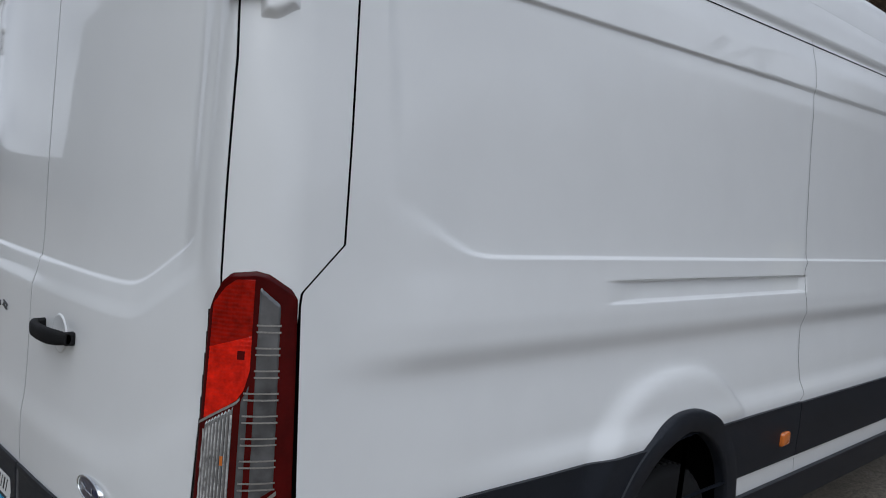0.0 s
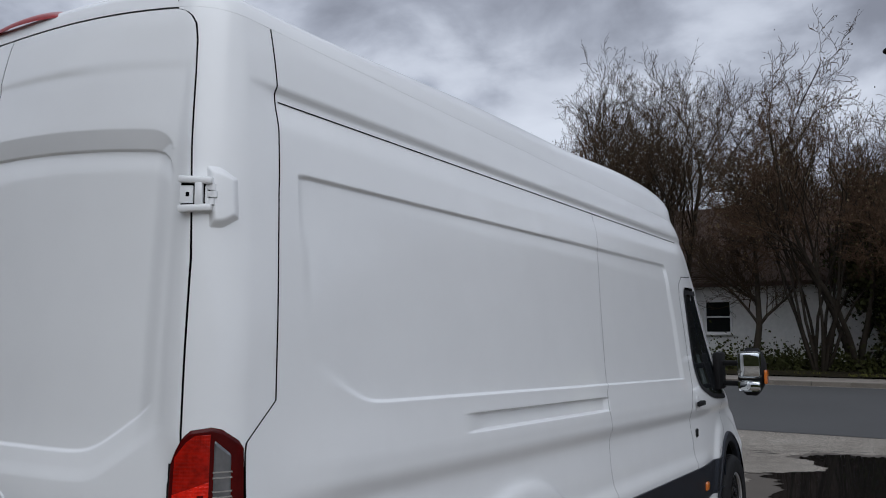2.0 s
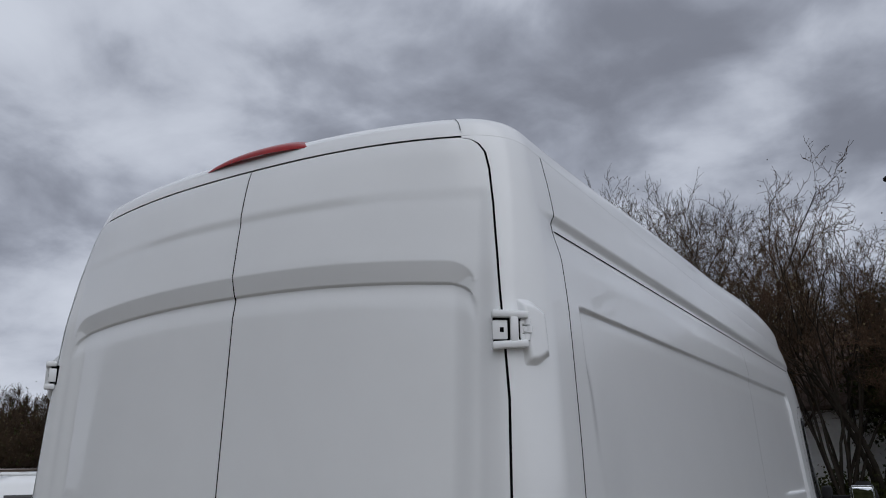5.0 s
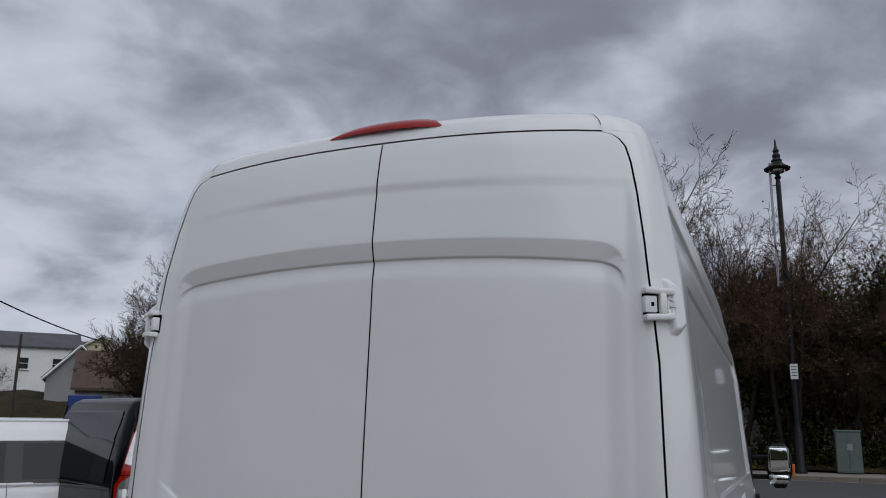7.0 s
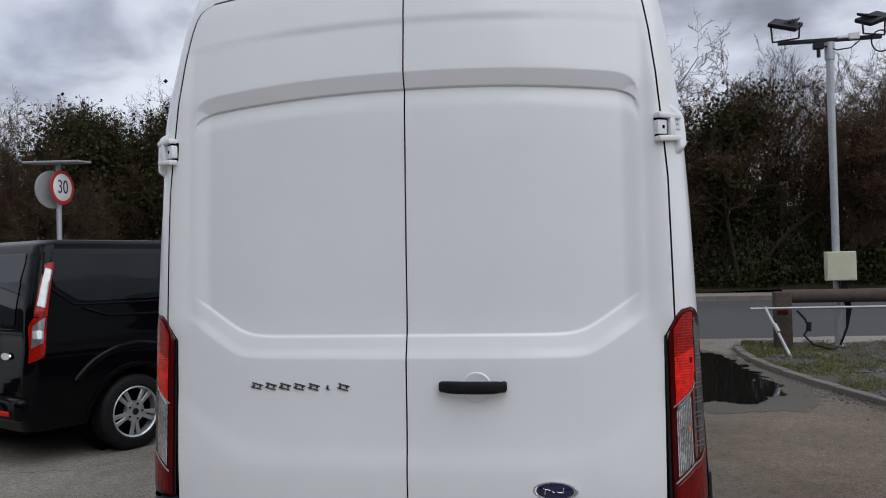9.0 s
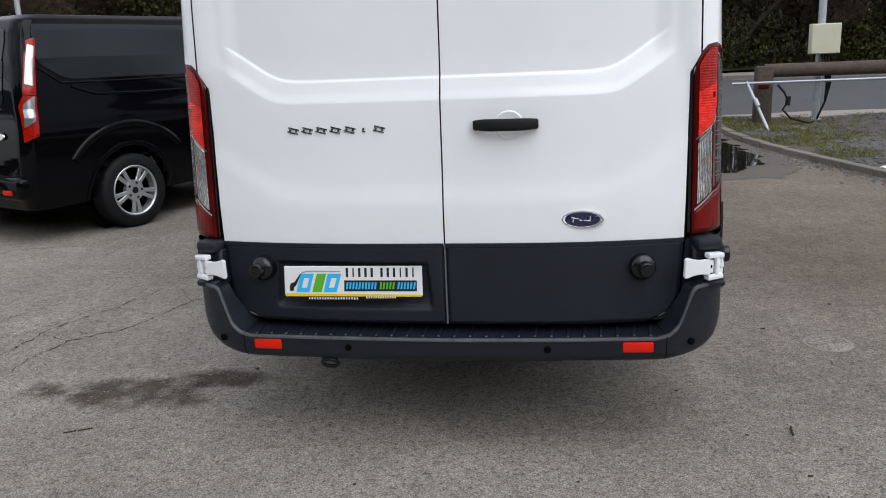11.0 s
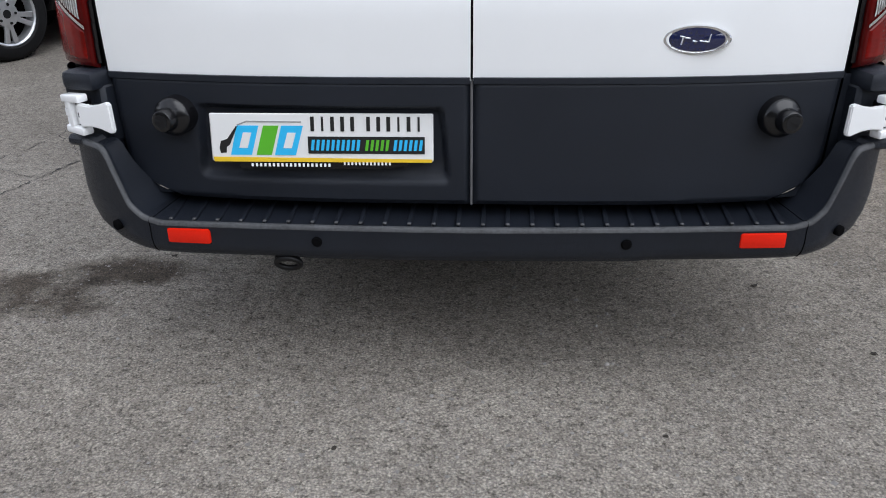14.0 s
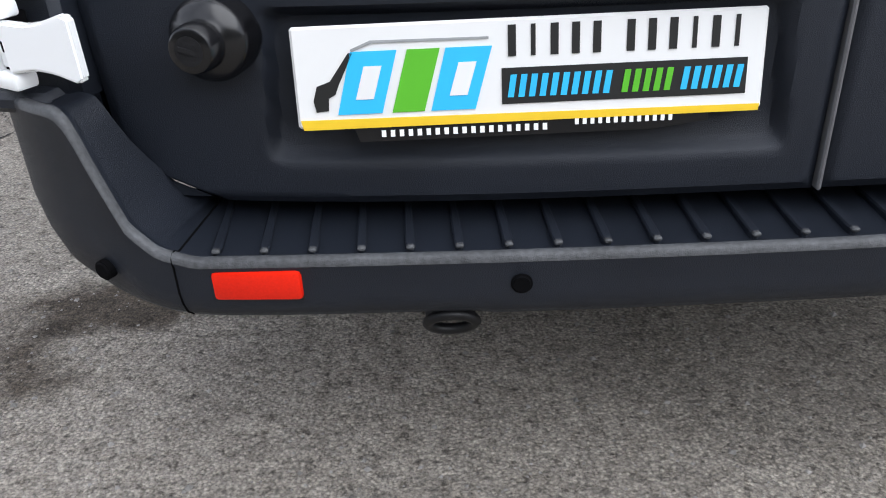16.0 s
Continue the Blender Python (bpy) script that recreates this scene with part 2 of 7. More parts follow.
M_RENDERG = material("grey_render", (0.26, 0.26, 0.26), 0.9, vary=0.1, grain=8, blot=0.6)
M_SLATE = material("slate_roof", (0.075, 0.075, 0.085), 0.75, vary=0.25, grain=5, blot=0.8)
M_TILE = material("brown_tile_roof", (0.085, 0.055, 0.042), 0.85, vary=0.25, grain=5, blot=0.8)
M_BLUESHEET = material("blue_painted_steel", (0.015, 0.045, 0.22), 0.5, vary=0.12)
M_GREENBOX = material("green_painted_steel", (0.10, 0.13, 0.115), 0.6, vary=0.2, grain=15, blot=3)
M_FENCE = material("fence_wood", (0.05, 0.045, 0.04), 0.9, vary=0.3)
M_CARBROWN = material("bronze_car_paint", (0.16, 0.13, 0.11), 0.3, 0.4, vary=0.05, coat=1.0)


def asphalt_lot():
    """Old, coarse car-park asphalt: chips, dust, damp stains."""
    m = bpy.data.materials.new("worn_asphalt")
    m.use_nodes = True
    n, l = m.node_tree.nodes, m.node_tree.links
    b = n["Principled BSDF"]
    tc = n.new("ShaderNodeTexCoord")

    def noise(scale, detail=4, rough=0.55):
        t = n.new("ShaderNodeTexNoise")
        t.inputs["Scale"].default_value, t.inputs["Detail"].default_value, t.inputs["Roughness"].default_value = scale, detail, rough
        l.new(tc.outputs["Object"], t.inputs["Vector"])
        return t.outputs["Fac"]

    def ramp(src, a, ca, z, cz):
        r = n.new("ShaderNodeValToRGB")
        r.color_ramp.elements[0].position, r.color_ramp.elements[0].color = a, (*ca, 1)
        r.color_ramp.elements[1].position, r.color_ramp.elements[1].color = z, (*cz, 1)
        l.new(src, r.inputs["Fac"])
        return r.outputs["Color"]

    def mix(kind, fac, a, bb):
        x = n.new("ShaderNodeMix")
        x.data_type, x.blend_type = "RGBA", kind
        if isinstance(fac, float):
            x.inputs["Factor"].default_value = fac
        else:
            l.new(fac, x.inputs["Factor"])
        for s, k in ((a, "A"), (bb, "B")):
            if isinstance(s, tuple):
                x.inputs[k].default_value = (*s, 1)
            else:
                l.new(s, x.inputs[k])
        return x.outputs["Result"]

    chips = n.new("ShaderNodeTexVoronoi")
    chips.inputs["Scale"].default_value = 165
    chips.inputs["Randomness"].default_value = 1.0
    l.new(tc.outputs["Object"], chips.inputs["Vector"])
    sepc = n.new("ShaderNodeSeparateColor")
    l.new(chips.outputs["Color"], sepc.inputs[0])
    base = ramp(noise(0.55, 5), 0.32, (0.285, 0.257, 0.222), 0.68, (0.425, 0.389, 0.342))
    base = mix("MULTIPLY", 1.0, base, ramp(sepc.outputs[0], 0.05, (0.74, 0.74, 0.75), 0.98, (1.28, 1.27, 1.24)))
    base = mix("MULTIPLY", 0.55, base, ramp(chips.outputs["Distance"], 0.25, (1, 1, 1), 0.75, (0.45, 0.45, 0.45)))
    base = mix("MULTIPLY", 1.0, base, ramp(noise(3.2, 6, 0.65), 0.30, (0.84, 0.84, 0.84), 0.62, (1.06, 1.06, 1.06)))
    base = mix("MULTIPLY", 1.0, base, ramp(noise(17, 5, 0.7), 0.36, (0.80, 0.79, 0.78), 0.58, (1.07, 1.07, 1.07)))
    crevice = noise(46, 7, 0.74)
    base = mix("MULTIPLY", 1.0, base, ramp(crevice, 0.36, (0.36, 0.35, 0.34), 0.48, (1.05, 1.05, 1.05)))
    base = mix("MULTIPLY", 1.0, base, ramp(noise(150, 3, 0.6), 0.34, (0.58, 0.58, 0.58), 0.62, (1.20, 1.20, 1.19)))
    # damp patches, with torn edges, then a broad darker brown area by the verge
    sep = n.new("ShaderNodeSeparateXYZ")
    l.new(tc.outputs["Object"], sep.inputs[0])
    wob = n.new("ShaderNodeTexNoise")
    wob.inputs["Scale"].default_value, wob.inputs["Detail"].default_value, wob.inputs["Roughness"].default_value = 4.5, 9, 0.66
    l.new(tc.outputs["Object"], wob.inputs["Vector"])
    for cx, cy, rx, ry, k in [(-1.58, 0.36, 0.58, 0.21, 0.30), (-1.18, 0.55, 0.32, 0.14, 0.30), (3.2, 4.4, 2.3, 4.6, 0.66)]:
        torn = 3.2 if rx < 1 else 0.9
        acc = None
        for o, c, r in (("X", cx, rx), ("Y", cy, ry)):
            s = n.new("ShaderNodeMath")
            s.operation, s.inputs[1].default_value = "SUBTRACT", c
            l.new(sep.outputs[o], s.inputs[0])
            d = n.new("ShaderNodeMath")
            d.operation, d.inputs[1].default_value = "DIVIDE", r
            l.new(s.outputs[0], d.inputs[0])
            p = n.new("ShaderNodeMath")
            p.operation, p.inputs[1].default_value = "POWER", 2.0
            ab = n.new("ShaderNodeMath")
            ab.operation = "ABSOLUTE"
            l.new(d.outputs[0], ab.inputs[0])
            l.new(ab.outputs[0], p.inputs[0])
            if acc is None:
                acc = p.outputs[0]
            else:
                t = n.new("ShaderNodeMath")
                t.operation = "ADD"
                l.new(acc, t.inputs[0])
                l.new(p.outputs[0], t.inputs[1])
                acc = t.outputs[0]
        t = n.new("ShaderNodeMath")
        t.operation, t.inputs[1].default_value = "MULTIPLY_ADD", torn
        l.new(wob.outputs["Fac"], t.inputs[0])
        l.new(acc, t.inputs[2])
        mr = n.new("ShaderNodeMapRange")
        mr.inputs["From Min"].default_value, mr.inputs["From Max"].default_value = (1.7, 2.4) if rx < 1 else (0.9, 1.9)
        l.new(t.outputs[0], mr.inputs["Value"])
        base = mix("MULTIPLY", 1.0, base, ramp(mr.outputs["Result"], 0.0, (k, k * 0.91, k * 0.82), 1.0, (1, 1, 1)))
    l.new(base, b.inputs["Base Color"])
    b.inputs["Roughness"].default_value = 0.88
    b.inputs["Specular IOR Level"].default_value = 0.3
    hb = n.new("ShaderNodeBump")
    hb.inputs["Strength"].default_value, hb.inputs["Distance"].default_value = 0.8, 0.004
    hb.invert = True
    l.new(chips.outputs["Distance"], hb.inputs["Height"])
    hc = n.new("ShaderNodeBump")
    hc.inputs["Strength"].default_value, hc.inputs["Distance"].default_value = 0.9, 0.012
    l.new(crevice, hc.inputs["Height"])
    l.new(hb.outputs["Normal"], hc.inputs["Normal"])
    l.new(hc.outputs["Normal"], b.inputs["Normal"])
    return m


M_LOT = asphalt_lot()


# ---- building helpers ----
def link(name, mesh, mat, parent=None, label=""):
    ob = new(name, mesh)
    if mat:
        mesh.materials.append(mat)
    if parent:
        ob.parent = parent
    if label:
        ob["label"] = label
    return ob


def part(name, bm, mat, parent=None, label="", smooth=False):
    """Links a bmesh as one mesh object under a thing or a part."""
    me = bpy.data.meshes.new(name)
    bmesh.ops.recalc_face_normals(bm, faces=bm.faces)
    bm.to_mesh(me)
    bm.free()
    if smooth:
        me.polygons.foreach_set("use_smooth", [True] * len(me.polygons))
        me.set_sharp_from_angle(angle=radians(38))
    return link(name, me, mat, parent, label)


def thing(name, label, category, at=(0, 0, 0), group="", kind=""):
    e = new(name)
    e.location = at
    e.empty_display_size = 0.2
    return tagged(e, label, category, group, kind)


def mesh_of(name, verts, faces, smooth=True, sharp=None):
    me = bpy.data.meshes.new(name)
    me.from_pydata([tuple(v) for v in verts], [], faces)
    if smooth:
        me.polygons.foreach_set("use_smooth", [True] * len(me.polygons))
        if sharp:
            me.set_sharp_from_angle(angle=radians(sharp))
    me.update()
    return me


def grid(name, p, keep=None, flip=False):
    """A mesh from a grid of points (rows, columns, 3)."""
    nu, nv = p.shape[:2]
    idx = np.arange(nu * nv).reshape(nu, nv)
    q = np.stack([idx[:-1, :-1], idx[1:, :-1], idx[1:, 1:], idx[:-1, 1:]], -1).reshape(-1, 4)
    if keep is not None:
        q = q[keep.reshape(-1)]
    if flip:
        q = q[:, ::-1]
    return mesh_of(name, p.reshape(-1, 3).tolist(), q.tolist())


def box(bm, c, s, bevel=0.0, turn=None, seg=1):
    """Adds a box with centre c and sizes s; bevelled; turned by a matrix about its centre."""
    b2 = bmesh.new()
    bmesh.ops.create_cube(b2, size=1)
    bmesh.ops.scale(b2, vec=s, verts=b2.verts)
    if bevel:
        bmesh.ops.bevel(b2, geom=b2.edges[:], offset=bevel, segments=seg, affect="EDGES", profile=0.5)
    m = Matrix.Translation(c) @ (turn.to_4x4() if turn else Matrix())
    join(bm, b2, m)


def join(bm, b2, m=None):
    if m is not None:
        bmesh.ops.transform(b2, matrix=m, verts=b2.verts)
    me = bpy.data.meshes.new("tmp")
    b2.to_mesh(me)
    b2.free()
    bm.from_mesh(me)
    bpy.data.meshes.remove(me)


def rod(bm, a, b, r, r2=None, n=12, caps=True):
    """Adds a round bar from a to b."""
    a, b = Vector(a), Vector(b)
    d = b - a
    b2 = bmesh.new()
    bmesh.ops.create_cone(b2, cap_ends=caps, segments=n, radius1=r, radius2=r if r2 is None else r2, depth=d.length)
    join(bm, b2, Matrix.Translation((a + b) / 2) @ d.to_track_quat("Z", "Y").to_matrix().to_4x4())


def lathe(bm, prof, n=24, m=None, caps=True):
    """Adds a turned shape: prof is (radius, height) pairs about z."""
    b2 = bmesh.new()
    rings = []
    for r, z in prof:
        rings.append([b2.verts.new((r * math.cos(2 * math.pi * k / n), r * math.sin(2 * math.pi * k / n), z)) for k in range(n)])
    for p, q in zip(rings, rings[1:]):
        for k in range(n):
            b2.faces.new((p[k], p[(k + 1) % n], q[(k + 1) % n], q[k]))
    if caps and prof[0][0] > 1e-4:
        b2.faces.new(rings[0][::-1])
    if caps and prof[-1][0] > 1e-4:
        b2.faces.new(rings[-1])
    join(bm, b2, m)


def tube(name, pts, r, mat, parent=None, label="", n=8):
    """A cable or pipe through points, swept in one piece."""
    v = [Vector(p) for p in pts]
    loop = (v[0] - v[-1]).length < 1e-4
    rings, side = [], None
    for i, p in enumerate(v):
        a = v[i - 1] if i else (v[-2] if loop else p)
        b = v[i + 1] if i + 1 < len(v) else (v[1] if loop else p)
        d = (b - a).normalized()
        if side is None:
            side = d.orthogonal().normalized()
        side = (side - d * side.dot(d)).normalized()
        up_ = d.cross(side)
        ring = [tuple(p + (side * math.cos(2 * math.pi * k / n) + up_ * math.sin(2 * math.pi * k / n)) * r) for k in range(n)]
        rings.append(ring + ring[:1])
    me = grid(name, np.array(rings))
    return link(name, me, mat, parent, label)


def slab(bm, poly, z0, z1, m=None):
    """Adds a prism over a polygon in x, y."""
    b2 = bmesh.new()
    lo = [b2.verts.new((x, y, z0)) for x, y in poly]
    hi = [b2.verts.new((x, y, z1)) for x, y in poly]
    k = len(poly)
    b2.faces.new(lo[::-1])
    b2.faces.new(hi)
    for i in range(k):
        b2.faces.new((lo[i], lo[(i + 1) % k], hi[(i + 1) % k], hi[i]))
    join(bm, b2, m)


def ss(a, b, x):
    t = np.clip((np.asarray(x, float) - a) / (b - a), 0, 1)
    return t * t * (3 - 2 * t)


# ---- ground and road ----
def rise(y):
    """Height of the ground: level about the vans, rising a little to the road."""
    return 0.35 * ss(6.5, 20.5, y)


def sheet(name, xs, ys, lift, mat, label, kind="structure", category="ground"):
    x, y = np.meshgrid(np.asarray(xs, float), np.asarray(ys, float), indexing="ij")
    p = np.stack([x, y, rise(y) + lift], -1)
    return tagged(link(name, grid(name, p), mat), label, category, kind=kind)


spread = [-900, -300, -120, -60, -30, -15, -8, -4, -2, 0, 2, 4, 8, 15, 30, 60, 120, 300, 900]
sheet("ground", spread, [-900, -300, -100, -40, -15, -5, 0, 3, 5, 6, *np.arange(6.5, 21, 0.5), 22, 24, 30, 60, 120, 300, 900], 0.0, M_LOT, "worn grey-brown coarse asphalt car park with damp stains", category="ground")
sheet("road", [-300, -100, -30, -10, 0, 10, 30, 100, 300], np.arange(12.4, 21.11, 0.25), 0.006, M_ROAD, "dark grey asphalt two-lane road", category="road")
sheet("pavement", [-300, -30, 0, 30, 300], np.arange(21.25, 23.3, 0.25), 0.11, M_PAVE, "pale worn pavement along the far side of the road", category="pavement")
sheet("bank", [-300, -60, -30, *np.arange(-28, 30, 2.0), 60, 300], [23.2, 23.6, 25, 27, 30, 34, 40, 60, 90], 0.14, M_LITTER, "leaf-littered woodland floor behind the pavement", category="ground")
bank = bpy.data.objects["bank"].data
for v in bank.vertices:
    v.co.z += 0.35 * float(ss(23.2, 27, v.co.y)) + 6.0 * float(ss(36, 90, v.co.y)) + 0.12 * noise.noise((v.co.x * 0.5, v.co.y * 0.5, 0))


def kerb_row(name, pts, w, h, base, label):
    """A row of kerb stones along a line; each stone a piece of its own."""
    row = tagged(new(name), label, "kerb", kind="structure")
    stones = {}
    for a, b in zip(pts, pts[1:]):
        a, b = Vector(a), Vector(b)
        d = b - a
        key = round(d.length, 2)
        if key not in stones:
            bm = bmesh.new()
            box(bm, (0, 0, h / 2 - 0.08), (d.length - 0.008, w, h + 0.16), 0.012, seg=2)
            me = bpy.data.meshes.new("kerb_stone")
            bm.to_mesh(me)
            bm.free()
            me.materials.append(M_KERB)
            stones[key] = me
        ob = new("kerb_stone", stones[key])
        ob.parent = row
        c = (a + b) / 2
        ob.location = (c.x, c.y, base(c.y))
        ob.rotation_euler = (random.uniform(-0.01, 0.01), 0, math.atan2(d.y, d.x))
    return row


kerb_row("kerb_far", [(-32 + 0.9 * i, 21.18) for i in range(72)], 0.14, 0.115, rise, "pale concrete kerb along the far side of the road")
VERGE = [(2.98, 11.55), (2.86, 11.0), (2.84, 10.4), (2.88, 9.8), (2.96, 9.2), (3.08, 8.6), (3.22, 8.0), (3.38, 7.4), (3.54, 6.8), (3.70, 6.2), (3.88, 5.6), (4.10, 5.0), (4.36, 4.4), (4.7, 3.8), (5.1, 3.2), (5.6, 2.7), (6.2, 2.3)]
kerb_row("kerb_verge", VERGE, 0.12, 0.075, rise, "weathered low concrete kerb edging the gravel verge")
kerb_row("kerb_road", [(2.98, 11.55), (3.3, 11.95), (3.8, 12.2)] + [(4.6 + 0.9 * i, 12.33) for i in range(30)], 0.12, 0.03, rise, "flush pale concrete kerb along the near side of the road")
# footway strip along the near road edge
fx, fy = np.meshgrid(np.linspace(3.2, 30, 40), np.linspace(0, 1, 4), indexing="ij")
y0 = 11.65 - 0.25 * ss(3, 5, fx)
fyy = y0 + (12.27 - 0.25 * (1 - ss(3.2, 5, fx)) - y0) * fy
tagged(link("pavement_near", grid("pavement_near", np.stack([fx, fyy, rise(fyy) + 0.05], -1)), M_PAVE), "narrow pale footway beside the road", "pavement", kind="structure")
# verge of gravel inside the kerb
vl = [(x + 0.05, y) for x, y in VERGE]
rows_v = []
for x, y in vl:
    yy = y
    rows_v.append([(x + t * (22 - x), yy, float(rise(yy)) + 0.055 + 0.05 * noise.noise((x + t * 9, yy * 1.3, 3.0))) for t in (0, 0.01, 0.02, 0.04, 0.06, 0.08, 0.11, 0.15, 0.2, 0.3, 0.5, 1)])
tagged(link("verge", grid("verge", np.array(rows_v), flip=True), M_GRAVEL), "dark gravel verge with patches of grass", "ground", kind="structure")


def scatter_quads(name, pts, size, mat, up=0.0, aspect=1.0, seed=1):
    """Many small leaf-like quads at points, turned at random, in one mesh."""
    rg = np.random.default_rng(seed)
    n = len(pts)
    a = rg.normal(size=(n, 3))
    a[:, 2] += up
    a /= np.linalg.norm(a, axis=1, keepdims=True)
    b = np.cross(a, rg.normal(size=(n, 3)))
    b /= np.linalg.norm(b, axis=1, keepdims=True) + 1e-9
    s = size * rg.uniform(0.6, 1.3, (n, 1))
    p = np.asarray(pts)
    v = np.stack([p, p + a * s * 0.5 + b * s * 0.35 * aspect, p + a * s, p + a * s * 0.5 - b * s * 0.35 * aspect], 1).reshape(-1, 3)
    f = np.arange(n * 4).reshape(-1, 4)
    me = bpy.data.meshes.new(name)
    me.from_pydata(v.tolist(), [], f.tolist())
    me.materials.append(mat)
    return me


rg = np.random.default_rng(5)


def kerb_x(y):
    ys_ = [p[1] for p in VERGE][::-1]
    return np.interp(y, ys_, [p[0] for p in VERGE][::-1])


gp = []
for _ in range(15000):
    y = rg.uniform(7.0, 11.6)
    x = kerb_x(y) + abs(rg.normal(0, 0.9)) + 0.05
    n_ = noise.noise((x * 0.9, y * 0.9, 1.0))
    if n_ + (0.35 if y > 8.8 else -0.15) - 0.12 * (x - 3) > 0.02:
        gp.append((x, y, float(rise(y)) + 0.06))
for _ in range(12000):
    y = rg.uniform(8.6, 11.6)
    x = rg.uniform(3.0, 6.2)
    if x > kerb_x(y) + 0.05 and noise.noise((x * 1.6, y * 1.6, 7.0)) + 0.5 * noise.noise((x * 5, y * 5, 2.0)) > -0.02 + 0.12 * (x - 3.6):
        gp.append((x, y, float(rise(y)) + 0.06))
for _ in range(900):
    y = rg.uniform(5.0, 11.3)
    x = kerb_x(y) + rg.normal(-0.07, 0.04)
    if noise.noise((y * 2.2, 4.0, 0)) > 0.05:
        gp.append((x, y, float(rise(y)) + 0.0))
rg2 = np.random.default_rng(15)
gp2 = [(x, y, float(rise(y)) + 0.135) for x, y in zip(rg2.uniform(-9, 4, 16000), rg2.uniform(23.3, 28.0, 16000)) if noise.noise((x * 0.7, y * 0.7, 5.0)) > -0.25]
tagged(new("grass_bank", scatter_quads("grass_bank", gp2, 0.10, M_GRASS, up=1.2, aspect=0.3)), "rough green grass under the roadside trees", "grass", kind="stuff")
tagged(new("grass_tufts", scatter_quads("grass_tufts", gp, 0.042, M_GRASS, up=1.2, aspect=0.25)), "short green and yellowed grass tufts on the gravel verge", "grass", kind="stuff")


def stones_mesh(name, pts, sizes, mat, seed):
    rg_ = np.random.default_rng(seed)
    base = np.array([(1, 0, 0), (-1, 0, 0), (0, 1, 0), (0, -1, 0), (0, 0, 1), (0, 0, -0.6)], float)
    fc = np.array([(0, 2, 4), (2, 1, 4), (1, 3, 4), (3, 0, 4), (2, 0, 5), (1, 2, 5), (3, 1, 5), (0, 3, 5)])
    v, f = [], []
    for i, (p, s) in enumerate(zip(pts, sizes)):
        k = base * rg_.uniform(0.55, 1.25, (6, 1)) * s
        k[:, 2] *= 0.65
        a = rg_.uniform(0, 6.3)
        c, sn = math.cos(a), math.sin(a)
        k = np.stack([k[:, 0] * c - k[:, 1] * sn, k[:, 0] * sn + k[:, 1] * c, k[:, 2]], 1)
        v.append(k + p)
        f.append(fc + 6 * i)
    me = bpy.data.meshes.new(name)
    me.from_pydata(np.concatenate(v).tolist(), [], np.concatenate(f).tolist())
    me.materials.append(mat)
    return me


M_STONES = material("stone_chips", (0.24, 0.228, 0.212), 0.9, vary=0.6, grain=45, blot=14)
M_VERGESTONE = material("verge_stones", (0.105, 0.098, 0.090), 0.9, vary=0.6, grain=45, blot=14)
sp = np.stack([rg.uniform(-2.6, 2.4, 9000), rg.uniform(-0.9, 2.2, 9000), np.full(9000, 0.0005)], 1)
tagged(new("stone_chips", stones_mesh("stone_chips", sp, rg.gamma(2.0, 0.0012, 9000) + 0.0012, M_STONES, 2)), "small loose stone chips strewn on the asphalt", "gravel", kind="stuff")
vy = rg.uniform(4.6, 11.3, 5200)
vx = kerb_x(vy) + 0.12 + rg.gamma(1.3, 0.9, 5200)
vs = np.stack([vx, vy, rise(vy) + 0.06], 1)
tagged(new("verge_gravel", stones_mesh("verge_gravel", vs, rg.gamma(2.2, 0.007, 5200) + 0.004, M_VERGESTONE, 3)), "coarse grey stones lying on the verge", "gravel", kind="stuff")
ky = rg.uniform(4.2, 8.4, 1200)
kx = kerb_x(ky) - 0.06 - rg.gamma(1.2, 0.09, 1200)
tagged(new("kerb_debris", stones_mesh("kerb_debris", np.stack([kx, ky, rise(ky) + 0.004], 1), rg.gamma(2, 0.005, 1200) + 0.002, M_VERGESTONE, 4)), "stones and dirt gathered along the kerb", "gravel", kind="stuff")


def blob(name, pts, lift, mat, label, category, rough=0.12, seed=0.0, step=64):
    """A flat patch with an uneven outline, lying on the ground."""
    k = len(pts)
    out = []
    for i in range(k):
        p0, p1, p2, p3 = (Vector((*pts[(i + j) % k], 0)) for j in (-1, 0, 1, 2))
        for t in np.linspace(0, 1, step // k + 2)[:-1]:
            q = 0.5 * (2 * p1 + (p2 - p0) * t + (2 * p0 - 5 * p1 + 4 * p2 - p3) * t * t + (3 * p1 - p0 - 3 * p2 + p3) * t ** 3)
            out.append(q)
    c = sum(out, Vector()) / len(out)
    ring = []
    for q in out:
        d = (q - c).normalized()
        ring.append(q + d * rough * (noise.noise((q.x * 2.3 + seed, q.y * 2.3, 1)) + 0.6 * noise.noise((q.x * 7 + seed, q.y * 7, 2)) + 0.3 * noise.noise((q.x * 19 + seed, q.y * 19, 3)) + 0.15 * noise.noise((q.x * 50, q.y * 50, 4))))
    rr = []
    for t in np.linspace(0.0, 1, 9):
        rr.append([(c.x + (q.x - c.x) * t, c.y + (q.y - c.y) * t) for q in ring + ring[:1]])
    a = np.array(rr)
    p = np.concatenate([a, (rise(a[..., 1]) + lift)[..., None]], -1)
    return tagged(link(name, grid(name, p), mat), label, category, kind="structure")


